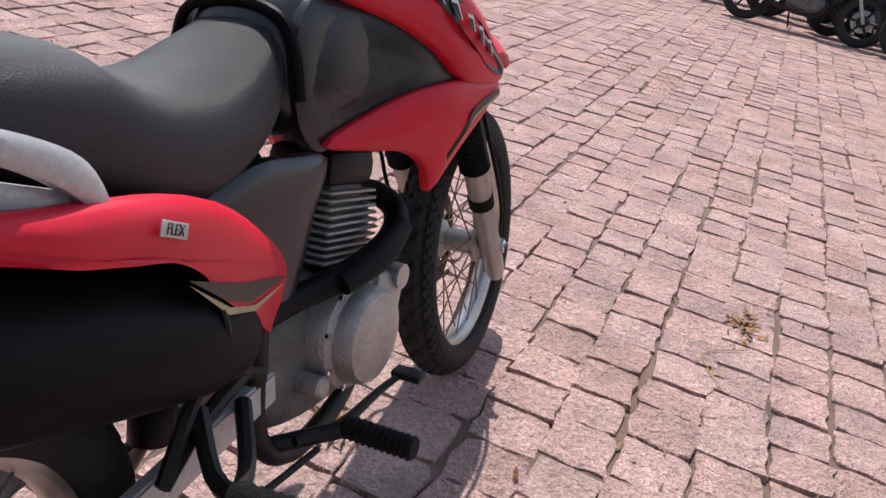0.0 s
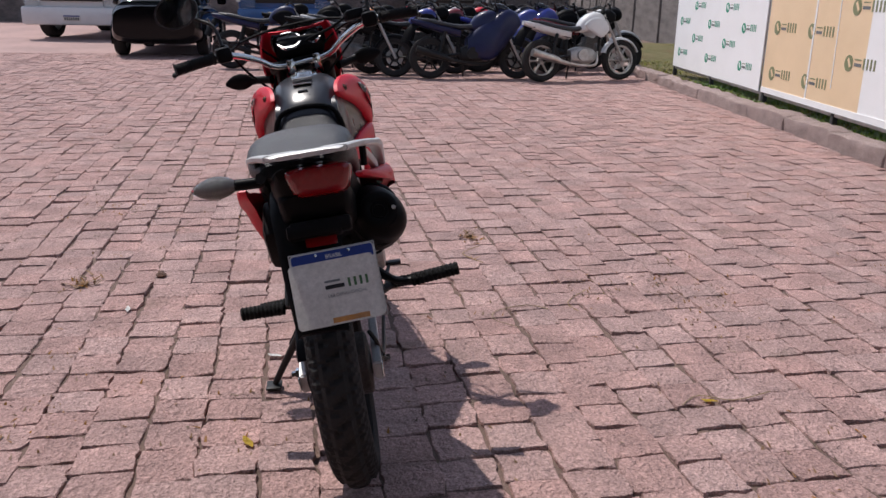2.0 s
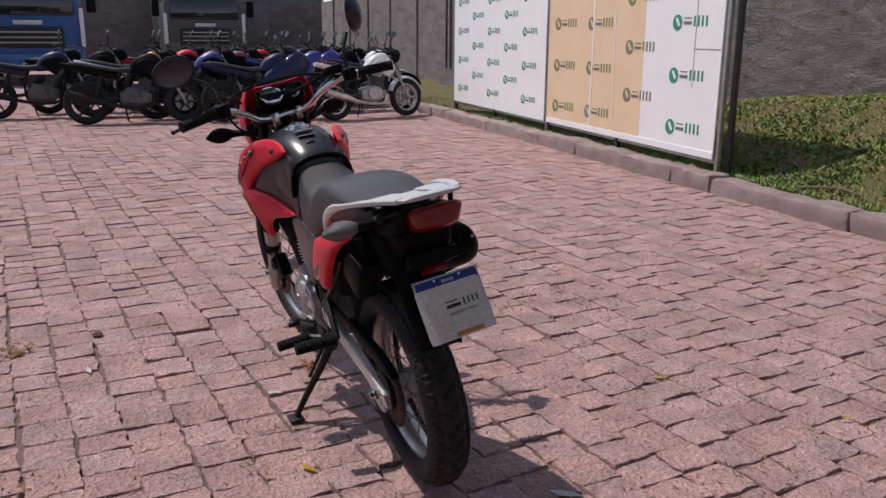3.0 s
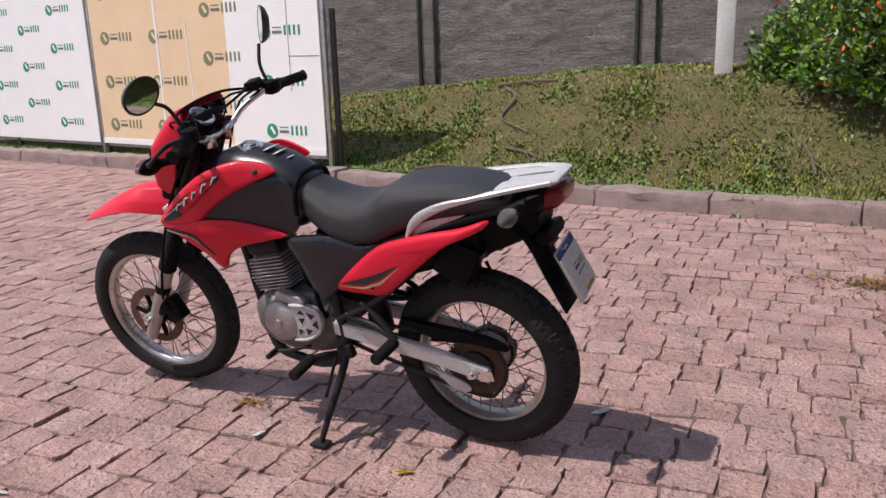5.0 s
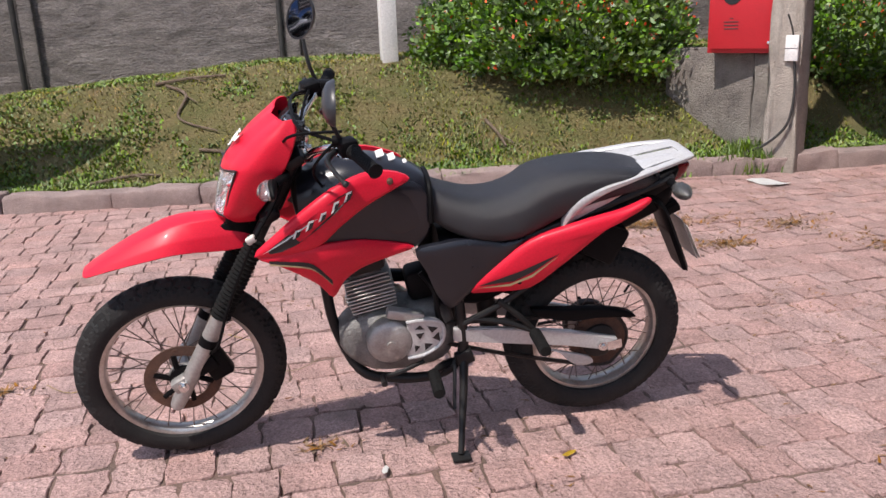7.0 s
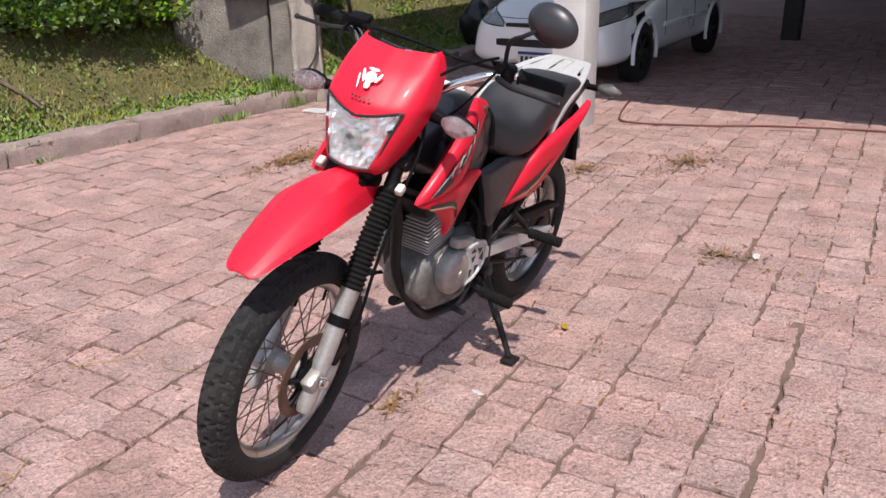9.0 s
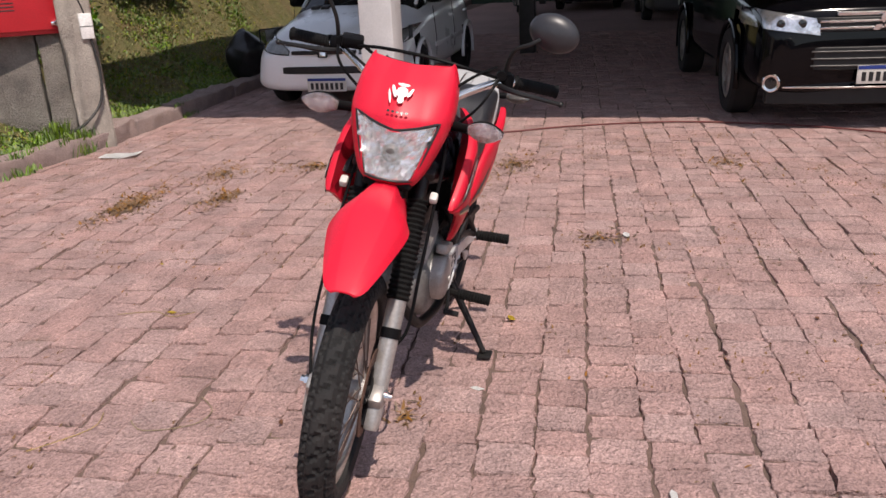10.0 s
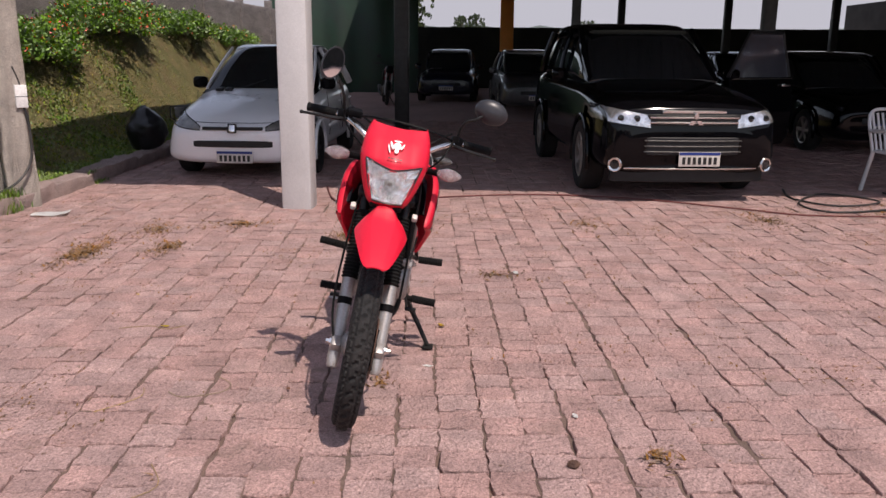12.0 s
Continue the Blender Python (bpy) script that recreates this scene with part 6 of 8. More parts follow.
for a in (90, 210, 330):
    bm = B()
    c = (math.cos(radians(a)) * 0.042, math.sin(radians(a)) * 0.042)
    t = Vector((math.cos(radians(a)), math.sin(radians(a))))
    n_ = Vector((-t.y, t.x))
    vs = [(t * 0.004), (t * 0.042 + n_ * 0.022), (t * 0.08), (t * 0.042 - n_ * 0.022)]
    rings = [[(dx, v.x, v.y) for v in vs] for dx in (0.0, 0.012)]
    part("badge", loft(bm, rings), M_chrome, suv, "", pose(0.972, 0, 0.765))
plate(suv, 0.972, 0.06, 0.415)
part("wiper", tube(B(), [(-0.50, -0.5, 1.10), (-0.66, 0.05, 1.20)], 0.009, 6, 1), M_trim, suv)
open_door(suv, M_black_car, -0.70, 0.885, 1, 0.34, 1.10, 1.10, -62, 1.58)


def far_car(paint, x, y, rz, label):
    """A plainer dark car deep in the shade."""
    c = thing("parked_car", label, "car", pose(x, y, 0, 0, 0, rz), "cars deep under the shelter")
    car_shell(c, [(0.82, 0.36, 0.56, 0.56, 0.56, 0.5), (0.78, 0.24, 0.68, 0.74, 0.70, 0.44), (0.5, 0.2, 0.80, 0.84, 0.76, 0.4), (-0.4, 0.2, 0.92, 0.86, 0.78, 0.4), (-1.8, 0.2, 0.96, 0.86, 0.78, 0.4), (-2.9, 0.22, 0.98, 0.84, 0.76, 0.4), (-3.3, 0.34, 0.9, 0.74, 0.68, 0.5)], 0.31, (0.0, -2.5), 0.86, paint)
    cabin(c, [(-0.4, 0.86, 0.92, 0.68, 0.62, 0.5), (-1.0, 0.86, 1.34, 0.74, 0.60, 0.42), (-1.5, 0.86, 1.43, 0.74, 0.58, 0.42), (-2.4, 0.86, 1.42, 0.74, 0.58, 0.42), (-3.1, 0.86, 1.0, 0.66, 0.56, 0.5)], paint, (-0.46, 0.92, -1.08, 1.38, 0.03), (-1.6, 0.95, -1.62, 1.40, 0.026), (-2.8, 0.95, -2.5, 1.38, 0.05), 0.74, 0.60,
          [(-1.0, 1.35, 1.40, 0.56, 0.52, 0.5), (-1.5, 1.38, 1.46, 0.61, 0.56, 0.5), (-2.4, 1.37, 1.45, 0.61, 0.56, 0.5), (-2.75, 1.25, 1.3, 0.55, 0.5, 0.5)])
    for s in (1, -1):
        part("headlamp", box(B(), (0.66, s * 0.58, 0.64), (0.16, 0.26, 0.11), (0, 0, -s * 25), 0.03), M_lens, c)
        wing_mirror(c, -0.6, 0.92, 0.97, s, paint)
        for ax in (0.0, -2.5):
            car_wheel(c, ax, s * 0.75, 0.31, s, M_rim, 6, 0.2)
    part("grille", box(B(), (0.80, 0, 0.50), (0.05, 0.8, 0.10), (0, 0, 0), 0.02), M_trim, c)
    plate(c, 0.815, 0, 0.40)
    return c


far_car(M_blue_car, -20.0, -0.72, 0, "dark blue hatchback parked nose out in deep shade")
far_car(M_grey_car, -15.5, 1.55, 4, "dark grey car parked in deep shade behind others")
far_car(M_black_car, -8.6, 6.1, 6, "black car parked in shade beside the open door")
far_car(M_grey_car, -20.5, 5.2, 0, "grey car parked near the back of the shelter")
far_car(M_black_car, -21.0, 8.0, 0, "black car parked near the back of the shelter")
far_car(M_black_car, -14.2, 8.6, 3, "black car standing in the shade under the roof")

# ---- row of parked motorcycles ----
M_navy = material("navy_fairing", (0.010, 0.014, 0.065), 0.38, scale=3, bump=0.01, coat=0.15, spec=0.3)
M_blue_pl = material("blue_plastic", (0.02, 0.035, 0.30), 0.32, scale=3, bump=0.01, coat=0.6)
M_white_pl = material("white_plastic", (0.68, 0.68, 0.67), 0.35, scale=3, bump=0.01, coat=0.5, mix=0.08)
M_orange_pl = material("orange_plastic", (0.70, 0.20, 0.02), 0.35, scale=3, bump=0.01, coat=0.5, mix=0.1)
M_wine = material("wine_red_paint", (0.20, 0.01, 0.02), 0.3, scale=3, bump=0.01, coat=0.7)
SHARED = {}


def street_bike(x, y, rz, paint, label, fairing=False, tail_paint=None, lean=7):
    """A road motorcycle with its parts, forward along its own x."""
    b = thing("parked_motorcycle", label, "motorcycle", pose(x, y, 0.0, 0, 0, rz) @ pose(0, 0, 0, -lean), "row of parked motorcycles")

    def p(nm, mk, mat, parent=b, lab="", which=""):
        k2 = (nm, which, fairing, mat.name)
        if k2 in SHARED:
            return share(nm, SHARED[k2], parent, lab)
        ob = part(nm, mk(), mat, parent, lab)
        SHARED[k2] = ob.data
        return ob

    def tyre_r():
        return lathe(B(), [(0.215, -0.05), (0.27, -0.058), (0.30, -0.035), (0.306, 0), (0.30, 0.035), (0.27, 0.058), (0.215, 0.05)], 36, Matrix.Translation((0, 0, 0.306)) @ AXY, True)

    def tyre_f():
        return lathe(B(), [(0.215, -0.038), (0.265, -0.045), (0.293, -0.025), (0.298, 0), (0.293, 0.025), (0.265, 0.045), (0.215, 0.038)], 36, Matrix.Translation((1.33, 0, 0.298)) @ AXY, True)

    def rim(cx, r):
        bm = lathe(B(), [(r - 0.02, -0.032), (r + 0.004, -0.036), (r + 0.004, 0.036), (r - 0.02, 0.032)], 32, Matrix.Translation((cx, 0, r + 0.085)) @ AXY, True)
        for k in range(6):
            a = math.tau * k / 6
            tube(bm, [(cx + 0.04 * math.cos(a), 0, r + 0.085 + 0.04 * math.sin(a)), (cx + (r - 0.01) * math.cos(a), 0, r + 0.085 + (r - 0.01) * math.sin(a))], 0.014, 6, 1)
        lathe(bm, [(0.001, -0.05), (0.05, -0.05), (0.05, 0.05), (0.001, 0.05)], 16, Matrix.Translation((cx, 0, r + 0.085)) @ AXY)
        return bm

    def rim_r():
        return rim(0.0, 0.218)

    def rim_f():
        return rim(1.33, 0.213)

    def disc_f():
        return lathe(B(), [(0.07, 0.05), (0.13, 0.05), (0.13, 0.055), (0.07, 0.055)], 32, Matrix.Translation((1.33, 0, 0.298)) @ AXY, True)

    def fork(s):
        return lambda: tube(B(), [(1.35, s * 0.075, 0.27), (1.13, s * 0.075, 0.72), (1.02, s * 0.075, 0.95)], [0.024, 0.02, 0.018], 10, 1)

    def tank_b():
        return blob(B(), [(0.60, 0.70, 0.80, 0.07, 0.06, 0.7), (0.68, 0.70, 0.91, 0.12, 0.09, 0.65), (0.82, 0.72, 0.985, 0.155, 0.12, 0.62), (0.94, 0.76, 0.985, 0.15, 0.12, 0.62), (1.03, 0.80, 0.93, 0.10, 0.08, 0.7)], 24, 3)

    def seat_b():
        return blob(B(), [(0.64, 0.72, 0.80, 0.09, 0.07, 0.65), (0.45, 0.71, 0.785, 0.135, 0.12, 0.6), (0.25, 0.74, 0.81, 0.13, 0.12, 0.6), (0.02, 0.79, 0.86, 0.11, 0.10, 0.6), (-0.18, 0.83, 0.88, 0.07, 0.06, 0.7)], 20, 3)

    def tail_b():
        bm = blob(B(), [(0.45, 0.60, 0.72, 0.10, 0.12, 0.6), (0.2, 0.66, 0.77, 0.11, 0.12, 0.6), (-0.1, 0.74, 0.84, 0.09, 0.10, 0.6), (-0.28, 0.81, 0.87, 0.04, 0.05, 0.7)], 18, 3)
        return bm

    def mud_r():
        return tube(B(), [(-0.18, 0, 0.80), (-0.30, 0, 0.68), (-0.38, 0, 0.52)], [0.06, 0.07, 0.07], 8, 3, False, 0.25)

    def engine_b():
        bm = blob(B(), [(0.45, 0.27, 0.45, 0.10, 0.10, 0.6), (0.6, 0.24, 0.50, 0.15, 0.12, 0.55), (0.78, 0.25, 0.48, 0.14, 0.12, 0.55), (0.88, 0.30, 0.42, 0.08, 0.08, 0.6)], 20, 3)
        for s in (1, -1):
            rod_y(bm, 0.62, s * 0.12, s * 0.165, 0.37, 0.085, 20)
        return bm

    def fin(k):
        return lambda: box(B(), (0.76 + 0.008 * k, 0, 0.48 + 0.022 * k), (0.17, 0.17, 0.010), (0, 15, 0))

    def frame_b():
        bm = tube(B(), [(1.04, 0, 0.92), (0.98, 0, 0.60), (0.92, 0, 0.30), (0.70, 0, 0.22), (0.45, 0, 0.26), (0.42, 0, 0.55), (0.50, 0, 0.72)], 0.02, 8, 3)
        for s in (1, -1):
            tube(bm, [(0.44, s * 0.07, 0.36), (0.0, s * 0.085, 0.306)], 0.022, 8, 1)
            tube(bm, [(0.12, s * 0.1, 0.32), (0.22, s * 0.1, 0.68)], 0.026, 8, 1)
            tube(bm, [(0.44, s * 0.09, 0.62), (-0.15, s * 0.07, 0.78)], 0.012, 6, 1)
        return bm

    def muffler_b():
        return tube(B(), [(0.90, -0.06, 0.42), (0.86, -0.10, 0.24), (0.60, -0.14, 0.22), (0.30, -0.16, 0.27), (0.12, -0.165, 0.33), (-0.22, -0.17, 0.42)], [0.02, 0.02, 0.022, 0.03, 0.052, 0.056], 12, 4)

    def bars_b():
        bm = tube(B(), [(0.86, -0.36, 1.04), (0.93, -0.22, 1.06), (1.0, -0.07, 1.0), (1.0, 0.07, 1.0), (0.93, 0.22, 1.06), (0.86, 0.36, 1.04)], 0.013, 8, 4)
        for s in (1, -1):
            tube(bm, [(0.85, s * 0.38, 1.038), (0.90, s * 0.27, 1.056)], 0.019, 8, 1)
            tube(bm, [(0.94, s * 0.22, 1.06), (0.97, s * 0.24, 1.17), (0.96, s * 0.29, 1.22)], 0.006, 6, 3)
        return bm

    def mirrors_b(s):
        return lathe(B(), [(0.001, -0.02), (0.05, -0.012), (0.058, 0.0), (0.055, 0.004), (0.001, 0.004)], 18, Matrix.Translation((0.955, s * 0.32, 1.235)) @ Vector((-1, 0.15 * s, 0.25)).to_track_quat("Z", "Y").to_matrix().to_4x4() @ Matrix.Diagonal((1.15, 0.8, 1, 1)))

    def mirror_l():
        return mirrors_b(1)

    def mirror_r():
        return mirrors_b(-1)

    def lamp_b():
        return blob(B(), [(1.02, 0.84, 1.02, 0.09, 0.09, 0.7), (1.12, 0.82, 1.03, 0.11, 0.10, 0.65), (1.20, 0.84, 1.0, 0.09, 0.08, 0.7), (1.235, 0.88, 0.96, 0.05, 0.05, 0.8)], 18, 3)

    def mud_f():
        bm, rings = B(), []
        for k in range(12):
            a = radians(20 + 140 * k / 11)
            r = 0.325
            rings.append([(1.33 + (r + dr) * math.cos(a), yy, 0.298 + (r + dr) * math.sin(a)) for yy, dr in ((-0.06, -0.03), (-0.045, 0.0), (0, 0.012), (0.045, 0.0), (0.06, -0.03), (0.03, -0.012), (-0.03, -0.012))])
        return loft(bm, rings)

    def stand_b():
        return tube(B(), [(0.5, 0.06, 0.27), (0.54, 0.22, 0.045)], 0.012, 6, 1)

    def scoop(s):
        return lambda: panel(B(), [(1.06, 0.74), (0.98, 0.88), (0.80, 0.90), (0.66, 0.80), (0.78, 0.70), (0.92, 0.62), (1.0, 0.66)], lambda x, z: 0.15, 0.02, 0.02, 3, s)

    def fair():
        bm = blob(B(), [(0.55, 0.36, 0.60, 0.15, 0.14, 0.6), (0.75, 0.26, 0.80, 0.19, 0.17, 0.55), (0.95, 0.28, 0.90, 0.20, 0.18, 0.55), (1.12, 0.45, 1.02, 0.17, 0.16, 0.6), (1.28, 0.66, 0.98, 0.11, 0.11, 0.7), (1.36, 0.76, 0.88, 0.05, 0.05, 0.8)], 22, 3)
        return bm

    def screen_b():
        return blob(B(), [(0.98, 1.0, 1.10, 0.10, 0.06, 0.7), (1.10, 0.98, 1.08, 0.11, 0.09, 0.7), (1.24, 0.92, 0.98, 0.08, 0.06, 0.7)], 16, 3)

    w = p("rear_wheel", tyre_r, M_rubber)
    p("rim", rim_r, M_trim if paint is not M_white_pl else M_alloy, w, "", "r")
    w = p("front_wheel", tyre_f, M_rubber)
    p("rim", rim_f, M_trim if paint is not M_white_pl else M_alloy, w)
    p("brake_disc", disc_f, M_alloy, w)
    p("fork_leg", fork(1), M_alloy, b, "", "l")
    p("fork_leg", fork(-1), M_alloy, b, "", "r")
    p("fuel_tank", tank_b, paint)
    p("seat", seat_b, M_seat)
    p("tail", tail_b, tail_paint or paint)
    p("rear_mudguard", mud_r, M_black_pl)
    en = p("engine", engine_b, M_alloy if paint is M_white_pl else M_dark_alloy if not fairing else M_frame)
    if not fairing:
        for k in range(7):
            p("cooling_fin", fin(k), M_dark_alloy, en, "", str(k))
    p("frame", frame_b, M_frame)
    p("muffler", muffler_b, M_rim if paint is M_white_pl else M_frame)
    p("handlebar", bars_b, M_frame)
    p("mirror", mirror_l, M_mirror_back)
    p("mirror", mirror_r, M_mirror_back, b, "", "r")
    p("headlamp", lamp_b, M_black_pl if not fairing else paint)
    p("front_mudguard", mud_f, paint if paint in (M_white_pl, M_navy) else M_black_pl)
    p("side_stand", stand_b, M_frame)
    if fairing:
        p("fairing", fair, paint)
        p("screen", screen_b, M_smoke)
    else:
        p("tank_scoop", scoop(1), M_black_pl if paint is not M_white_pl else paint, b, "", "l")
        p("tank_scoop", scoop(-1), M_black_pl if paint is not M_white_pl else paint, b, "", "r")
    return b


FRONT = [(10.70, 0.72, -92, M_black_pl, "black road motorcycle parked in the row", False, None),
         (10.42, -1.12, -87, M_navy, "navy blue faired motorcycle parked in the row", True, None),
         (10.05, -2.72, -75, M_white_pl, "white naked motorcycle at the kerb end of the row", False, M_white_pl)]
for a in FRONT:
    street_bike(a[0], a[1], a[2], a[3], a[4], a[5], a[6])
BACK = [(12.6, 1.25, -92, M_black_pl, None, False), (11.75, 0.55, -88, M_orange_pl, M_white_pl, False), (11.7, -0.75, -90, M_wine, None, False), (11.55, -2.0, -84, M_blue_pl, None, True), (11.3, -3.15, -80, M_black_pl, M_wine, False),
        (13.0, -0.1, -91, M_red, None, False), (12.9, -1.35, -90, M_red, M_black_pl, False), (12.75, -2.55, -86, M_red, None, False), (12.6, -3.5, -85, M_white_pl, M_blue_pl, False),
        (11.9, 1.95, -90, M_navy, None, False), (11.15, -0.25, -89, M_blue_pl, M_black_pl, False), (12.3, -0.45, -88, M_wine, None, False), (12.1, -2.75, -84, M_black_pl, None, False), (13.6, -2.3, -88, M_navy, None, False), (13.5, -0.9, -90, M_white_pl, M_black_pl, False),
        (14.2, -0.6, -90, M_black_pl, None, False), (14.1, -1.9, -89, M_wine, None, False), (14.0, -3.1, -87, M_blue_pl, None, False)]
NAMES = {M_navy.name: "navy blue", M_black_pl.name: "black", M_orange_pl.name: "orange", M_wine.name: "wine red", M_blue_pl.name: "blue", M_red.name: "bright red", M_white_pl.name: "white"}
for x, y, rz, pa, tp, fa in BACK:
    street_bike(x, y, rz, pa, NAMES[pa.name] + " road motorcycle standing behind the front row", fa, tp)
street_bike(-19.0, -2.45, 10, M_wine, "dark motorcycle standing deep in the shade", False, None)

# ---- trucks at the far end ----
M_truck_blue = material("blue_truck_paint", (0.02, 0.10, 0.30), 0.35, scale=1.5, bump=0.01, coat=0.5)
M_truck_grey = material("grey_truck_paint", (0.085, 0.092, 0.09), 0.45, scale=1.5, bump=0.02, dirt=(0.22, 0.19, 0.16), dirt_scale=2, dirt_amount=0.2)


def truck(x, y, rz, paint, label, bed, lip=None):
    t = thing("truck", label, "truck", pose(x, y, 0, 0, 0, rz))
    bm = blob(B(), [(0.0, 0.55, 2.1, 1.10, 1.08, 0.28), (-0.06, 0.5, 2.55, 1.2, 1.16, 0.26), (-0.5, 0.5, 2.85, 1.22, 1.18, 0.25), (-1.9, 0.5, 2.9, 1.22, 1.18, 0.25)], 32, 3)
    part("cab", bm, paint, t)
    part("windscreen", box(B(), (-0.02, 0, 1.98), (0.10, 2.05, 0.72), (0, -7, 0), 0.05), M_window, t, "dark windscreen")
    part("bumper", box(B(), (0.03, 0, 0.55), (0.22, 2.4, 0.42), (0, 0, 0), 0.06), lip or paint, t)
    part("grille", box(B(), (0.055, 0, 1.12), (0.08, 1.5, 0.46), (0, 0, 0), 0.03), M_trim, t)
    for z in (1.0, 1.12, 1.24):
        part("grille_bar", box(B(), (0.105, 0, z), (0.03, 1.4, 0.03), (0, 0, 0), 0.008), M_alloy, t)
    part("maker_bar", box(B(), (0.085, 0, 1.46), (0.02, 0.62, 0.10), (0, 0, 0), 0.01), M_silver_ink, t)
    plate(t, 0.15, 0, 0.5)
    for s in (1, -1):
        part("headlamp", box(B(), (0.08, s * 0.92, 0.86), (0.10, 0.36, 0.2), (0, 0, -s * 8), 0.04), M_lens, t)
        part("corner_panel", box(B(), (-0.02, s * 1.17, 1.35), (0.25, 0.10, 0.9), (0, 0, 0), 0.03), M_white_pl, t)
        part("door_mirror", box(B(), (-0.12, s * 1.42, 1.95), (0.14, 0.22, 0.5), (0, 0, 0), 0.05), M_black_pl, t)
        part("mirror_arm", tube(B(), [(-0.15, s * 1.2, 2.15), (-0.12, s * 1.4, 2.15)], 0.02, 6, 1), M_black_pl, t)
        for ax in (-1.1, -4.6):
            car_wheel(t, ax, s * 1.0, 0.50, s, M_alloy, 8, 0.3)
    part("chassis", box(B(), (-3.4, 0, 0.75), (4.6, 0.9, 0.25), (0, 0, 0), 0.02), M_frame, t)
    part("cargo_bed", box(B(), (-4.1, 0, 1.75), (4.0, 2.4, 1.7), (0, 0, 0), 0.04), bed, t)
    return t


truck(20.2, 1.70, 181, M_truck_blue, "blue truck with white corners facing the yard", M_truck_blue)
truck(25.0, -3.05, 180, M_truck_grey, "dusty grey truck parked behind the motorcycles", M_truck_grey)
truck(19.2, 6.6, 175, M_white_pl, "white truck standing at the far side of the yard", M_white_pl)
pick = far_car(M_black_car, 17.2, 3.7, 2, "black pickup seen from behind across the yard")
pick["group"] = "vehicles at the far end"

# ---- banner frames by the kerb ----
def ban_y(x):
    return -4.22 - 0.081 * (x - 3.55)


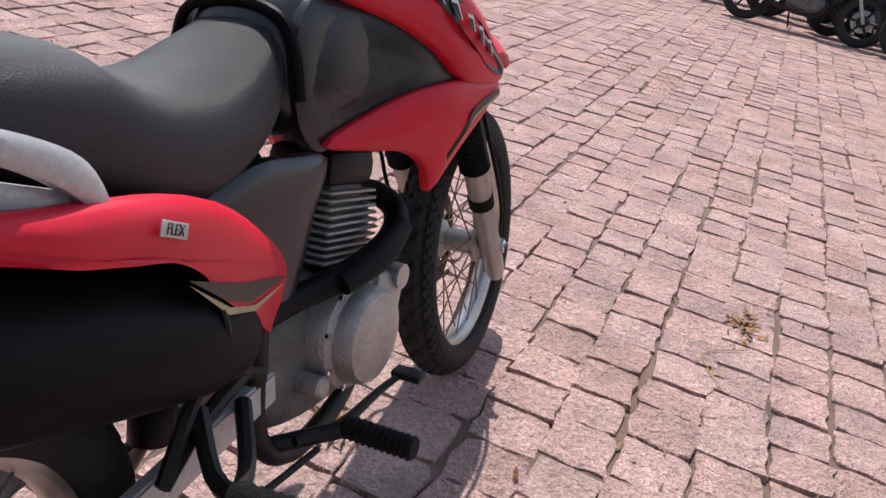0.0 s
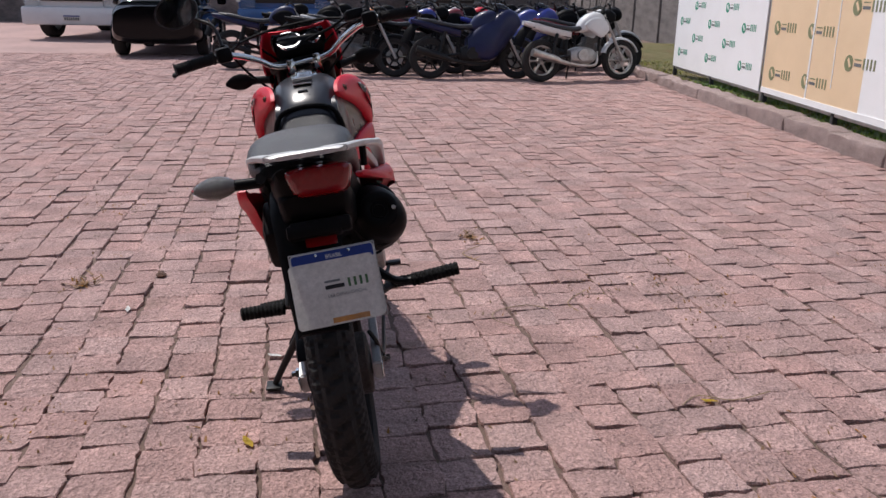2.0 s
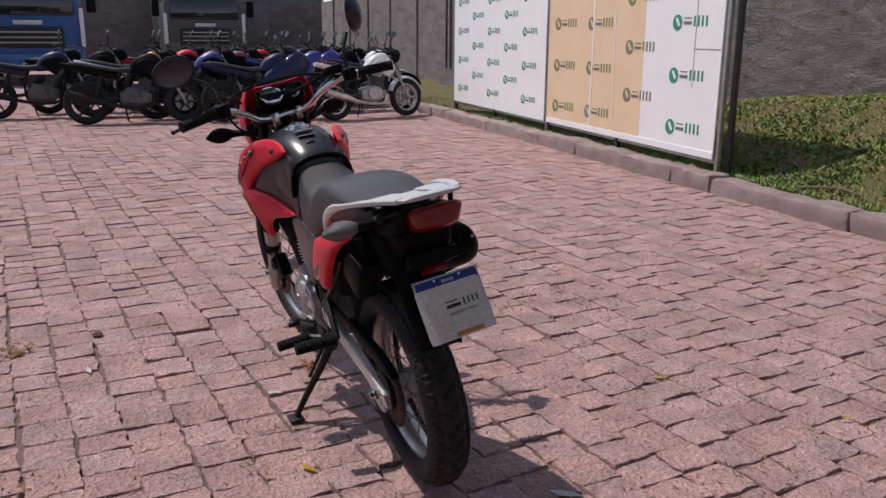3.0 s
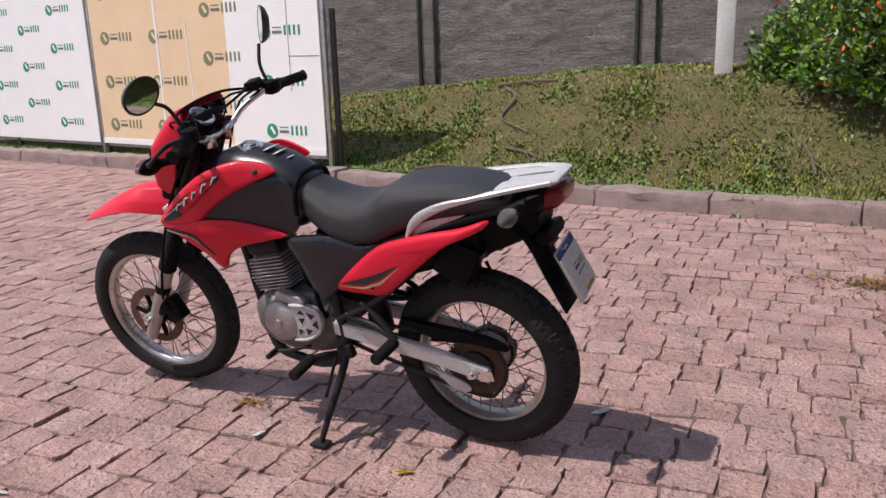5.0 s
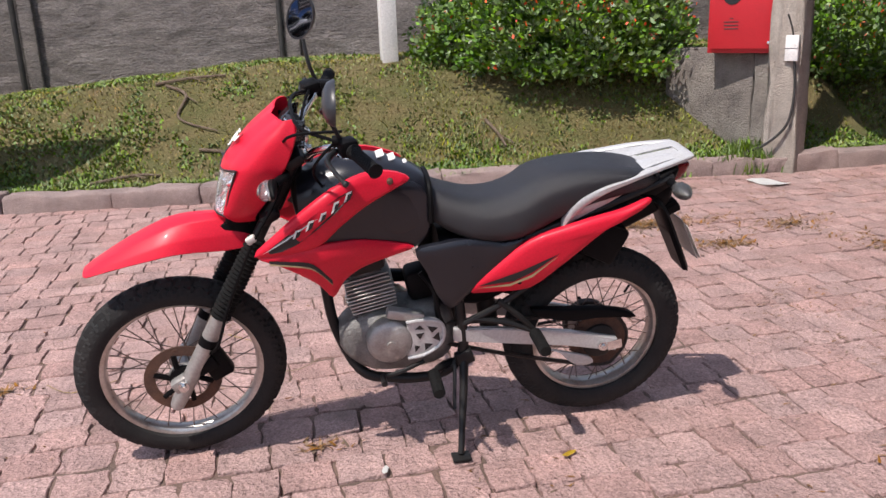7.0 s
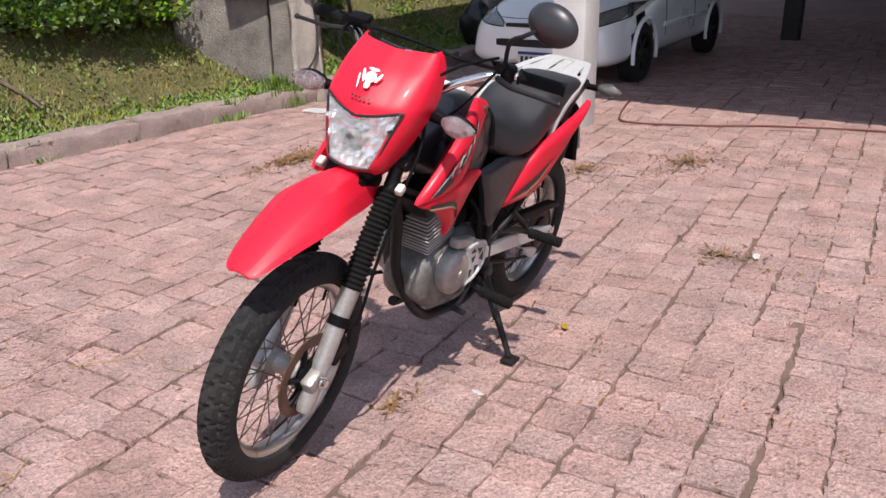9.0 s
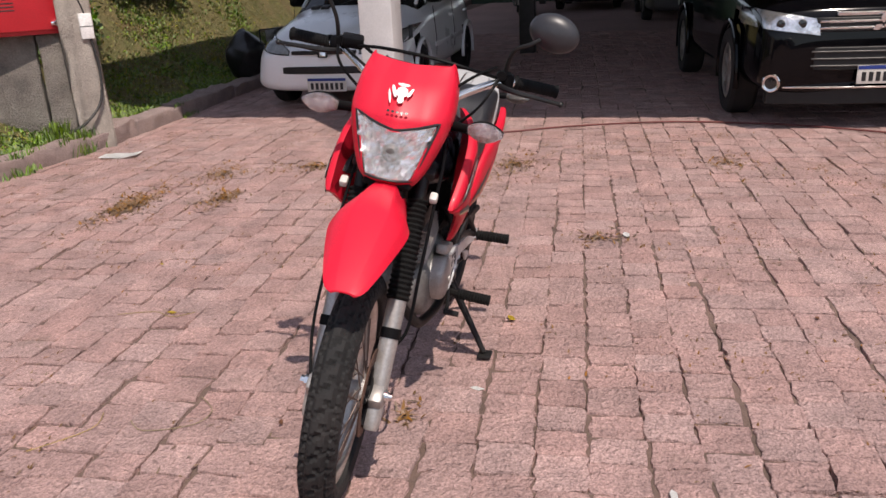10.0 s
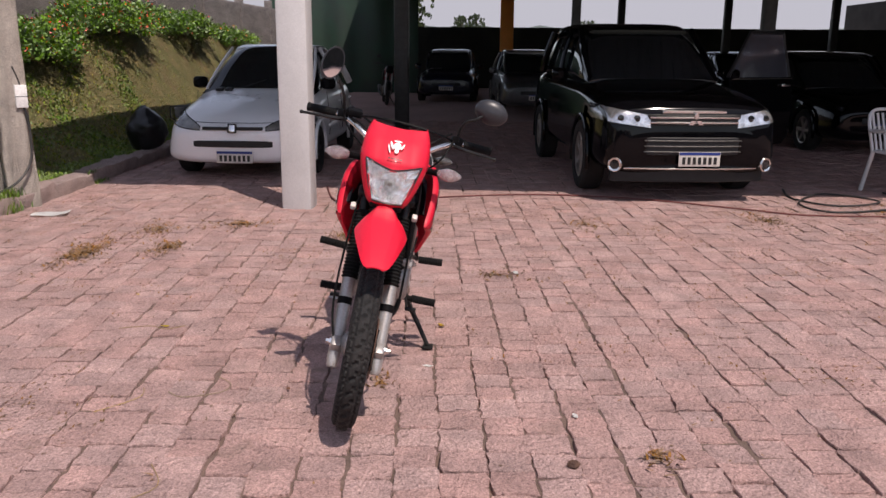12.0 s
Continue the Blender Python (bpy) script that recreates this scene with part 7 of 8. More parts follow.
BA = math.degrees(math.atan(-0.081))
BX = [(3.55, 6.84), (6.92, 10.2)]
for n, (xa, xb) in enumerate(BX):
    w = (xb - xa) / math.cos(radians(BA))
    m = pose(xa, ban_y(xa), 0.0, 0, 0, BA)
    ba = thing("banner", "white canvas banner with rows of green emblems on a steel frame" if n else "half white half tan canvas banner with green emblems", "banner", m, "banners by the kerb")
    z0, z1 = 0.24, 2.45
    if n == 0:
        part("canvas", box(B(), (0.60, 0, (z0 + z1) / 2), (1.20, 0.012, z1 - z0)), M_banner, ba, "white canvas")
        part("canvas", box(B(), (1.2 + (w - 1.2) / 2, 0, (z0 + z1) / 2), (w - 1.2, 0.012, z1 - z0)), M_banner_tan, ba, "tan canvas")
        part("canvas_seam", box(B(), (2.22, 0.008, (z0 + z1) / 2), (0.028, 0.004, z1 - z0)), M_banner, ba, "white tape seam")
        part("canvas_seam", box(B(), (1.75, 0.008, 1.0), (0.012, 0.004, 1.1), (0, 2, 0)), M_banner, ba, "white tape seam")
        part("hem", box(B(), (w / 2, 0.009, z0 + 0.03), (w, 0.006, 0.06)), M_banner, ba, "white hem")
        part("canvas_crease", box(B(), (0.38, 0.007, 1.5), (0.006, 0.003, 1.3)), M_grey_ink, ba)
        part("canvas_crease", box(B(), (0.20, 0.007, 1.18), (0.38, 0.003, 0.006)), M_grey_ink, ba)
    else:
        part("canvas", box(B(), (w / 2, 0, (z0 + z1) / 2), (w, 0.012, z1 - z0)), M_banner, ba, "white canvas")
    # frame posts, stays and feet
    for xx in (-0.03, w + 0.01):
        part("frame_post", box(B(), (xx, -0.03, 1.22), (0.04, 0.04, 2.52), (0, 0, 0), 0.004), M_alu_frame if xx < 0 else M_steel, ba)
    part("frame_rail", box(B(), (w / 2, -0.03, z0 - 0.02), (w, 0.035, 0.035), (0, 0, 0), 0.004), M_alu_frame, ba)
    part("frame_rail", box(B(), (w / 2, -0.03, z1 + 0.02), (w, 0.035, 0.035), (0, 0, 0), 0.004), M_alu_frame, ba)
    for xx in (w / 2, w - 0.02):
        part("stay", tube(B(), [(xx, -0.05, 1.5), (xx, -0.75, bank(xa + xx, ban_y(xa + xx) - 0.75) - 0.05)], 0.016, 8, 1), M_steel, ba)
        part("foot", box(B(), (xx, -0.03, 0.05), (0.05, 0.05, 0.4), (0, 0, 0), 0.004), M_steel, ba)
    # emblems: a disc with a pale stroke, a short grey bar and a longer bar, in a staggered grid
    k = 0
    u = 0.47
    while u < w - 0.25:
        off = (0.0, 0.24, 0.0)[k % 3] if n == 0 else (0.0, 0.22)[k % 2]
        z = 0.46 + off
        while z < z1 - 0.1:
            ink = M_green_ink if (n == 1 or u < 1.1) else M_olive_ink
            s = 1.0 if n == 0 else 0.82
            em = part("emblem", lathe(B(), [(0.001, 0.0), (0.072 * s, 0.0), (0.072 * s, 0.003), (0.001, 0.003)], 20, Matrix.Translation((u + 0.20 * s, 0.0065, z)) @ AXY), ink, ba)
            part("emblem_stroke", box(B(), (u + 0.19 * s, 0.011, z + 0.005), (0.030 * s, 0.003, 0.085 * s), (0, 35, 0)), M_banner if ink is M_green_ink else M_banner_tan, em)
            part("emblem_bar", box(B(), (u + 0.045 * s, 0.0075, z - 0.004), (0.12 * s, 0.003, 0.026 * s)), M_grey_ink, em)
            part("emblem_bar", box(B(), (u + 0.045 * s, 0.0075, z + 0.040 * s), (0.11 * s, 0.003, 0.010 * s)), M_olive_ink, em)
            for q in range(4):
                part("emblem_bar", box(B(), (u - (0.058 + 0.058 * q) * s, 0.0075, z + 0.012), (0.024 * s, 0.003, 0.092 * s)), ink, em)
            z += 0.475 if n == 0 else 0.43
        u += 0.80 if n == 0 else 0.60
        k += 1
pole = part("spare_pole", tube(B(), [(3.47, -4.33, 0.1), (3.45, -4.30, 1.6)], 0.03, 8, 1), M_steel)
tagged(pole, "dark steel pole standing behind the banner edge", "pole")

# ---- fire hose cabinet, concrete slabs and pillar ----
cab = thing("hose_cabinet", "red enamelled fire hose cabinet on a concrete slab", "cabinet", pose(-2.71, -4.025, 0.95, 0, 0, -45.5))
bm = box(B(), (0, -0.16, 0.45), (0.66, 0.30, 0.90), (0, 0, 0), 0.008)
part("case", bm, M_hydrant, cab)
dr = part("door", box(B(), (0.0, 0.0, 0.455), (0.60, 0.022, 0.84), (0, 0, 0), 0.006), M_hydrant, cab, "red steel door")
part("window_hole", lathe(B(), [(0.001, 0), (0.075, 0), (0.075, 0.004), (0.001, 0.004)], 28, Matrix.Translation((0.13, 0.0115, 0.47)) @ AXY), M_black_ink, dr, "round dark sight hole")
for k in range(4):
    part("vent_slot", box(B(), (0.13, 0.0125, 0.20 + 0.028 * k), (0.12 if k < 3 else 0.03, 0.004, 0.008), (0, 0, 0), 0.001), M_steel, dr)
part("latch", box(B(), (-0.23, 0.02, 0.085), (0.11, 0.02, 0.03), (0, 0, 0), 0.008), M_chrome, dr, "chrome latch")
part("latch", lathe(B(), [(0.001, 0), (0.03, 0), (0.03, 0.02), (0.001, 0.022)], 16, Matrix.Translation((-0.23, 0.012, 0.085)) @ AXY), M_chrome, dr)


def slab(xa, ya, xb, yb, z0, z1, th, lean, label):
    a = math.degrees(math.atan2(yb - ya, xb - xa))
    ln = math.hypot(xb - xa, yb - ya)
    bm = box(B(), (0, 0, 0), (ln, th, z1 - z0), (0, 0, 0), 0.012)
    bmesh.ops.subdivide_edges(bm, edges=[e for e in bm.edges if e.calc_length() > 0.25], cuts=8)
    for v in bm.verts:
        v.co += Vector(noise.noise_vector(v.co * 7 + Vector((xa * 9, 0, 0)))) * 0.014 + Vector(noise.noise_vector(v.co * 26)) * 0.006
    return tagged(part("concrete_slab", bm, M_concrete, None, "", pose((xa + xb) / 2, (ya + yb) / 2, (z0 + z1) / 2, lean, 0, a), 50), label, "slab")


slab(-2.42, -4.86, -2.88, -4.12, 0.05, 0.98, 0.14, 0, "stained grey concrete slab behind the hose cabinet")
slab(-2.865, -4.08, -2.98, -3.90, 0.02, 0.95, 0.14, 0, "narrow grey concrete slab beside the pillar")
bm = box(B(), (0, 0, 1.4), (0.26, 0.25, 3.0), (0, 0, 0), 0.02)
bmesh.ops.subdivide_edges(bm, edges=[e for e in bm.edges if e.calc_length() > 0.2], cuts=10)
for v in bm.verts:
    v.co += Vector(noise.noise_vector(v.co * 6)) * 0.02 + Vector(noise.noise_vector(v.co * 22)) * 0.012
    v.co.x += 0.06 * max(0, 0.8 - v.co.z) * (1 if v.co.x > 0 else 0)
tagged(part("pillar", bm, M_pillar, None, "", pose(-2.99, -3.77, 0.0, 1, 1, 40), 50), "rough leaning concrete pillar at the kerb", "pillar")
jb = thing("junction_box", "pale grey electrical box on the rough pillar", "box", pose(-2.885, -3.615, 0.90, 0, 0, -45))
part("case", box(B(), (0, 0, 0.1), (0.10, 0.055, 0.20), (0, 0, 0), 0.006), M_white_post, jb)
part("cover_line", box(B(), (0, 0.029, 0.1), (0.10, 0.003, 0.004)), M_steel, jb)
part("conduit", tube(B(), [(-0.02, 0.0, 0.0), (-0.045, 0.01, -0.25), (-0.01, 0.03, -0.5), (0.13, 0.06, -0.66), (0.28, 0.03, -0.74)], 0.011, 8, 5), M_steel, jb, "grey conduit hose")
part("wires", tube(B(), [(0.0, 0.0, 0.2), (0.02, 0.0, 0.28), (0.05, 0.005, 0.36)], 0.008, 6, 3), M_steel, jb)

# ---- grass, shrubs, litter ----
def strips(name, items, mat, label, category, width, tips=2):
    """Many thin bent blades as one object: items of (x, y, z, height, heading, lean)."""
    verts, faces = [], []
    for x, y, z, h, a, l in items:
        w = width * (0.7 + 0.6 * ((x * 37.7 + y * 91.3) % 1))
        dx, dy = math.cos(a), math.sin(a)
        n = len(verts)
        verts += [(x - dy * w, y + dx * w, z), (x + dy * w, y - dx * w, z), (x + dx * l * 0.45 + dy * w * 0.8, y + dy * l * 0.45 - dx * w * 0.8, z + h * 0.62), (x + dx * l * 0.45 - dy * w * 0.8, y + dy * l * 0.45 + dx * w * 0.8, z + h * 0.62), (x + dx * l, y + dy * l, z + h)]
        faces += [(n, n + 1, n + 2, n + 3), (n + 3, n + 2, n + 4)]
    me = bpy.data.meshes.new(name)
    me.from_pydata(verts, [], faces)
    me.materials.append(mat)
    return tagged(new(name, me), label, category, kind="stuff")


gr = random.Random(21)
green, dry = [], []
while len(green) + len(dry) < 90000:
    x = gr.uniform(-9.5, 9.0) if gr.random() < 0.72 else gr.uniform(-18, 13)
    ya, yb = kerb_y(x) - 0.20, wall_y(x) + 0.05
    y = ya + (yb - ya) * gr.random() ** 1.15
    q = noise.noise((x * 0.9, y * 0.9, 5)) + 0.5 * noise.noise((x * 2.6, y * 2.6, 9))
    d = ya - y
    if q < -0.05 and gr.random() < 0.72:
        if gr.random() < 0.5:
            dry.append((x, y, bank(x, y) - 0.004, gr.uniform(0.008, 0.03), gr.uniform(0, math.tau), gr.uniform(0.02, 0.06)))
        continue
    h = gr.uniform(0.010, 0.034) * (1.35 if d < 0.7 else 1.0) * (1.0 + 0.7 * max(0, q))
    it = (x, y, bank(x, y) - 0.004, h, gr.uniform(0, math.tau), gr.uniform(0.012, 0.05))
    (dry if gr.random() < (0.30 if d > 0.6 else 0.12) else green).append(it)
strips("grass", green, M_blade, "short uneven green grass on the bank", "grass", 0.0052)
strips("dry_grass", dry, M_straw, "dry straw-coloured grass among the green", "grass", 0.0042)

# dry clumps and weeds lying on the paving
cl = []
for cx, cy, rx, ry, n in ((-1.22, -2.33, 0.36, 0.15, 900), (-1.45, -1.78, 0.22, 0.12, 300), (-2.32, -1.5, 0.16, 0.30, 260), (-1.95, -0.55, 0.22, 0.16, 180), (-2.45, -0.05, 0.30, 0.22, 340), (-2.05, -2.1, 0.35, 0.2, 220), (-0.90, 0.60, 0.10, 0.16, 90), (1.55, 1.2, 0.08, 0.06, 60), (-3.2, 4.3, 0.5, 0.4, 420), (-2.6, 1.4, 0.35, 0.25, 160), (-2.9, 3.0, 0.4, 0.2, 220), (0.95, 0.1, 0.1, 0.06, 40), (2.2, -0.6, 0.18, 0.06, 60)):
    for _ in range(n):
        a, r = gr.uniform(0, math.tau), abs(gr.gauss(0, 0.95))
        r *= 0.7 + 0.6 * noise.noise((math.cos(a) * 1.5, math.sin(a) * 1.5, cx * 3))
        x, y = cx + rx * r * math.cos(a), cy + ry * r * math.sin(a)
        cl.append((x, y, 0.002, gr.uniform(0.003, 0.018), gr.uniform(0, math.tau), gr.uniform(0.015, 0.06)))
strips("straw_litter", cl, M_litter, "dry straw and weed scraps caught in the paving joints", "litter", 0.0055)
# weeds and crumbs gathered in the joints, thickest towards the shelter
jw = []
while len(jw) < 9000:
    x, y = gr.uniform(-3.6, 6.0), gr.uniform(-3.6, 4.5)
    q = noise.noise((x * 1.1, y * 1.1, 17)) + 0.6 * noise.noise((x * 3.3, y * 3.3, 23)) + 0.12 * max(-2, min(2, -x))
    if gr.random() > max(0.04, min(1.0, q * 1.6 - 0.1)):
        continue
    if -0.9 < y < 0.9 and -0.3 < x < 1.8 and gr.random() < 0.8:
        continue
    jw.append((x, y, -0.001, gr.uniform(0.002, 0.010), gr.choice((0.0, 0.0, math.pi / 2, math.pi)) + gr.gauss(0, 0.25), gr.uniform(0.008, 0.035)))
strips("joint_weeds", jw, M_litter, "dead weeds and crumbs gathered in the paving joints", "weeds", 0.0034)
clover = []
while len(clover) < 60000:
    x = gr.uniform(-9.5, 9.0)
    ya, yb = kerb_y(x) - 0.22, wall_y(x) + 0.1
    y = ya + (yb - ya) * gr.random() ** 1.3
    edge = max(0.0, 1 - (ya - y) / 0.55)
    if noise.noise((x * 1.7, y * 1.7, 31)) + 0.6 * noise.noise((x * 4.2, y * 4.2, 37)) + 0.5 * edge < gr.uniform(-0.15, 0.4):
        continue
    clover.append((x, y, bank(x, y), gr.uniform(0.010, 0.034) * (1 + 0.5 * edge), gr.uniform(0, math.tau), gr.uniform(0.014, 0.04)))
strips("clover", clover, M_clover, "patches of broad-leaved green weeds among the grass", "weeds", 0.010)
wd = []
for cx, cy, n, hh in ((-2.62, -3.66, 160, 0.12), (-1.95, -3.68, 120, 0.09), (-0.35, -3.80, 40, 0.05), (-4.3, -3.68, 60, 0.06), (-1.0, -3.76, 30, 0.05), (-2.72, -3.95, 200, 0.16)):
    for _ in range(n):
        x, y = cx + gr.gauss(0, 0.10), cy + gr.gauss(0, 0.025)
        wd.append((x, y, 0.0 if y > kerb_y(x) else 0.11, gr.uniform(0.3, 1.0) * hh, gr.uniform(0, math.tau), gr.uniform(0.01, 0.07)))
strips("weeds", wd, M_clover, "green weeds sprouting along the kerb", "weeds", 0.006)


def leaf_mesh(name, centres, size, mat, parent, label, seed, per):
    """Clumps of small pointed leaves, joined."""
    r = random.Random(seed)
    verts, faces = [], []
    for c in centres:
        for _ in range(per):
            p = Vector(c) + Vector((r.gauss(0, 1), r.gauss(0, 1), r.gauss(0, 1))) * 0.05
            u = (Vector((r.gauss(0, 1), r.gauss(0, 1), r.gauss(0.5, 0.7))) + Vector(c) * 0.8).normalized()
            w = u.orthogonal().normalized()
            w.rotate(Matrix.Rotation(r.uniform(0, math.tau), 3, u))
            s = size * r.uniform(0.6, 1.3)
            n = len(verts)
            verts += [tuple(p), tuple(p + u * s * 0.5 + w * s * 0.28), tuple(p + u * s + w * 0.02 * s), tuple(p + u * s * 0.5 - w * s * 0.28)]
            faces.append((n, n + 1, n + 2, n + 3))
    me = bpy.data.meshes.new(name)
    me.from_pydata(verts, [], faces)
    me.materials.append(mat)
    ob = share(name, me, parent, label)
    ob["kind"] = "stuff"
    return ob


def shrub(cx, cy, rx, ry, h, n, seed, label, flowers=60, per=26):
    r = random.Random(seed)
    z0 = bank(cx, cy) - 0.05
    root = thing("shrub", label, "shrub", pose(cx, cy, z0), "shrubs on the bank")
    cs = []
    while len(cs) < n:
        a, t = r.uniform(0, math.tau), r.random()
        ph = math.acos(1 - r.uniform(0.0, 1.0))
        k = r.uniform(0.55, 1.05) * (0.86 + 0.28 * noise.noise((math.cos(a) * 1.7 + seed, math.sin(a) * 1.7, ph * 1.6)))
        x, y, z = rx * k * math.sin(ph) * math.cos(a), ry * k * math.sin(ph) * math.sin(a), h * k * math.cos(ph)
        zz = max(z, bank(cx + x, cy + y) - z0 + 0.03)
        cs.append((x, y, zz))
    leaf_mesh("leaves", cs, 0.062, M_leaf, root, "small dark green leaves", seed, int(per * 1.25))
    bm = B()
    for c in cs[:: max(1, n // 46)]:
        tube(bm, [(r.uniform(-0.12, 0.12) * rx, r.uniform(-0.12, 0.12) * ry, 0), (c[0] * 0.5, c[1] * 0.5, c[2] * 0.55 + 0.05), c], [0.016, 0.010, 0.004], 5, 2)
    part("stems", bm, M_bark, root, "thin brown stems")
    out = sorted(cs, key=lambda c: -(c[0] / rx) ** 2 - (c[1] / ry) ** 2 - 1.2 * (c[2] / h) ** 2)[: flowers * 3]
    fl = r.sample(out, min(flowers, len(out)))
    if fl:
        leaf_mesh("blossom", [(x * 1.08, y * 1.08, z * 1.06) for x, y, z in fl], 0.042, M_flower, root, "small red-orange blossoms", seed + 1, 5)
    return root


shrub(-1.62, -5.28, 1.28, 0.95, 1.12, 900, 31, "dense green shrub with small red blossoms on the bank", 110, 30)
shrub(-0.75, -5.65, 0.7, 0.6, 0.85, 320, 33, "green shrub merging with the bigger one", 40, 28)
shrub(-4.3, -5.30, 0.9, 0.75, 0.95, 460, 35, "green shrub with red blossoms behind the pillar", 70, 28)
shrub(-6.8, -5.75, 1.2, 0.8, 0.5, 460, 37, "green shrub with orange blossoms on the upper bank", 90, 24)
shrub(-9.4, -5.8, 1.5, 0.8, 0.5, 480, 39, "low green shrub row with orange blossoms by the wall", 90, 24)
shrub(-12.8, -5.9, 1.8, 0.7, 0.45, 480, 41, "low green shrub row at the top of the bank", 70, 24)
shrub(-16.6, -6.0, 1.8, 0.6, 0.4, 300, 43, "distant low green shrubs at the top of the bank", 40, 22)

def far_tree(x, y, h, r0, n, seed, label):
    """A tree beyond the yard wall: tapered trunk, limbs and a ragged crown."""
    r = random.Random(seed)
    root = thing("tree", label, "tree", pose(x, y, -0.02), "trees beyond the yard")
    bm = tube(B(), [(0, 0, 0), (0.06 * r0, 0.04, h * 0.35), (0.0, 0.1 * r0, h * 0.7)], [0.09 * r0, 0.07 * r0, 0.03 * r0], 8, 3)
    cs = []
    for _ in range(n):
        a, q = r.uniform(0, math.tau), math.sqrt(r.random())
        z = r.uniform(0.32, 1.0)
        k = r0 * q * (0.55 + 0.9 * math.sin(math.pi * (0.12 + 0.8 * (z - 0.32) / 0.68))) * (0.8 + 0.5 * noise.noise((a * 1.3, z * 4, seed)))
        cs.append((k * math.cos(a), k * math.sin(a), h * z))
    for c in cs[:: max(1, n // 14)]:
        tube(bm, [(0, 0, c[2] * 0.62), (c[0] * 0.5, c[1] * 0.5, c[2] * 0.86), c], [0.035 * r0, 0.022 * r0, 0.008 * r0], 5, 2)
    part("trunk", bm, M_bark, root, "grey-brown trunk and limbs")
    leaf_mesh("crown", cs, 0.20, M_far_leaf, root, "loose green crown", seed, 16)
    return root


far_tree(-45.0, -4.6, 7.2, 1.5, 420, 61, "leafy green tree beyond the back wall")
far_tree(-90.0, -3.1, 5.0, 0.9, 240, 63, "small dark tree on the open ground beyond the wall")
far_tree(-91.0, -1.4, 5.2, 0.9, 240, 67, "small dark tree beside another beyond the wall")
far_tree(-92.0, 11.0, 4.6, 1.5, 260, 69, "low bushy tree beyond the back wall")

# fallen branches on the bank
for k, pts in enumerate(([(2.25, -5.55), (2.05, -5.35), (2.1, -5.1), (1.75, -4.9)], [(2.35, -5.6), (2.0, -5.62), (1.7, -5.58)], [(1.75, -4.36), (1.35, -4.3), (1.0, -4.22), (0.85, -4.15)], [(-0.62, -4.72), (-0.70, -4.55), (-0.74, -4.42)], [(1.9, -4.72), (1.7, -4.66), (1.55, -4.6)], [(2.75, -4.38), (2.4, -4.45), (2.2, -4.42)])):
    bm = tube(B(), [(x, y, bank(x, y) + 0.022 + 0.012 * (i % 2)) for i, (x, y) in enumerate(pts)], [0.016, 0.014, 0.011, 0.007][: len(pts)], 7, 5)
    a, b = pts[1], (pts[1][0] - 0.12, pts[1][1] + 0.14)
    tube(bm, [(a[0], a[1], bank(*a) + 0.03), (b[0], b[1], bank(*b) + 0.05)], [0.008, 0.004], 6, 2)
    tagged(part("branch", bm, M_bark), "dry brown fallen branch lying on the grass", "branch", "fallen branches")

# things lying about
bm = B()
g = [[bm.verts.new((-0.15 + 0.3 * i / 8, -0.09 + 0.18 * j / 5, 0.006 + 0.010 * (i / 8 - 0.4) ** 2 * 4 + 0.004 * math.sin(j + i))) for j in range(6)] for i in range(9)]
for i in range(8):
    for j in range(5):
        bm.faces.new((g[i][j], g[i + 1][j], g[i + 1][j + 1], g[i][j + 1]))
bmesh.ops.solidify(bm, geom=bm.faces[:], thickness=0.002)
tagged(part("paper_sheet", bm, M_paper, None, "", pose(-2.56, -3.27, 0, 0, 0, 105)), "white sheet of paper lying on the paving", "paper")
for x, y, s, rz, mt, lab in ((0.16, 0.325, 0.035, 30, M_yellow, "small yellow leaf on the paving"), (-0.25, -1.5, 0.02, 60, M_yellow, "small yellow leaf on the paving"), (0.30, -1.12, 0.03, 80, M_yellow, "small yellow leaf on the paving"), (1.24, 0.93, 0.03, 10, M_paper, "white paper scrap on the paving"), (-0.95, 0.75, 0.05, 10, M_paper, "pale scrap on the paving"), (0.75, 0.30, 0.03, 75, M_paper, "small white scrap on the paving"), (-0.28, -0.33, 0.05, 55, M_paper, "thin pale stick on the paving"), (1.06, -0.28, 0.02, 20, M_brown_leaf, "dry brown leaf on the paving"), (-1.2, 1.3, 0.02, 40, M_brown_leaf, "dry brown leaf on the paving"), (0.0, 1.5, 0.02, 5, M_brown_leaf, "dry brown leaf on the paving")):
    bm = B()
    vs = [bm.verts.new(p) for p in ((-s, 0, 0.006), (-s * 0.3, s * 0.35, 0.010), (s * 0.5, s * 0.3, 0.007), (s, 0, 0.012), (s * 0.4, -s * 0.3, 0.007), (-s * 0.4, -s * 0.3, 0.008))]
    bm.faces.new(vs)
    bmesh.ops.solidify(bm, geom=bm.faces[:], thickness=0.0012)
    tagged(part("fallen_leaf" if mt is not M_paper else "paper_scrap", bm, mt, None, "", pose(x, y, 0.0, 0, 0, rz)), lab, "leaf" if mt is not M_paper else "scrap")
bm = lathe(B(), [(0.001, 0.0), (0.02, 0.003), (0.024, 0.010), (0.015, 0.020), (0.001, 0.022)], 12, pose(1.65, 0.885, 0.0))
for v in bm.verts:
    v.co += Vector(noise.noise_vector(v.co * 40)) * 0.006
tagged(part("pebble", bm, M_rust), "dark pebble lying on the paving", "pebble")
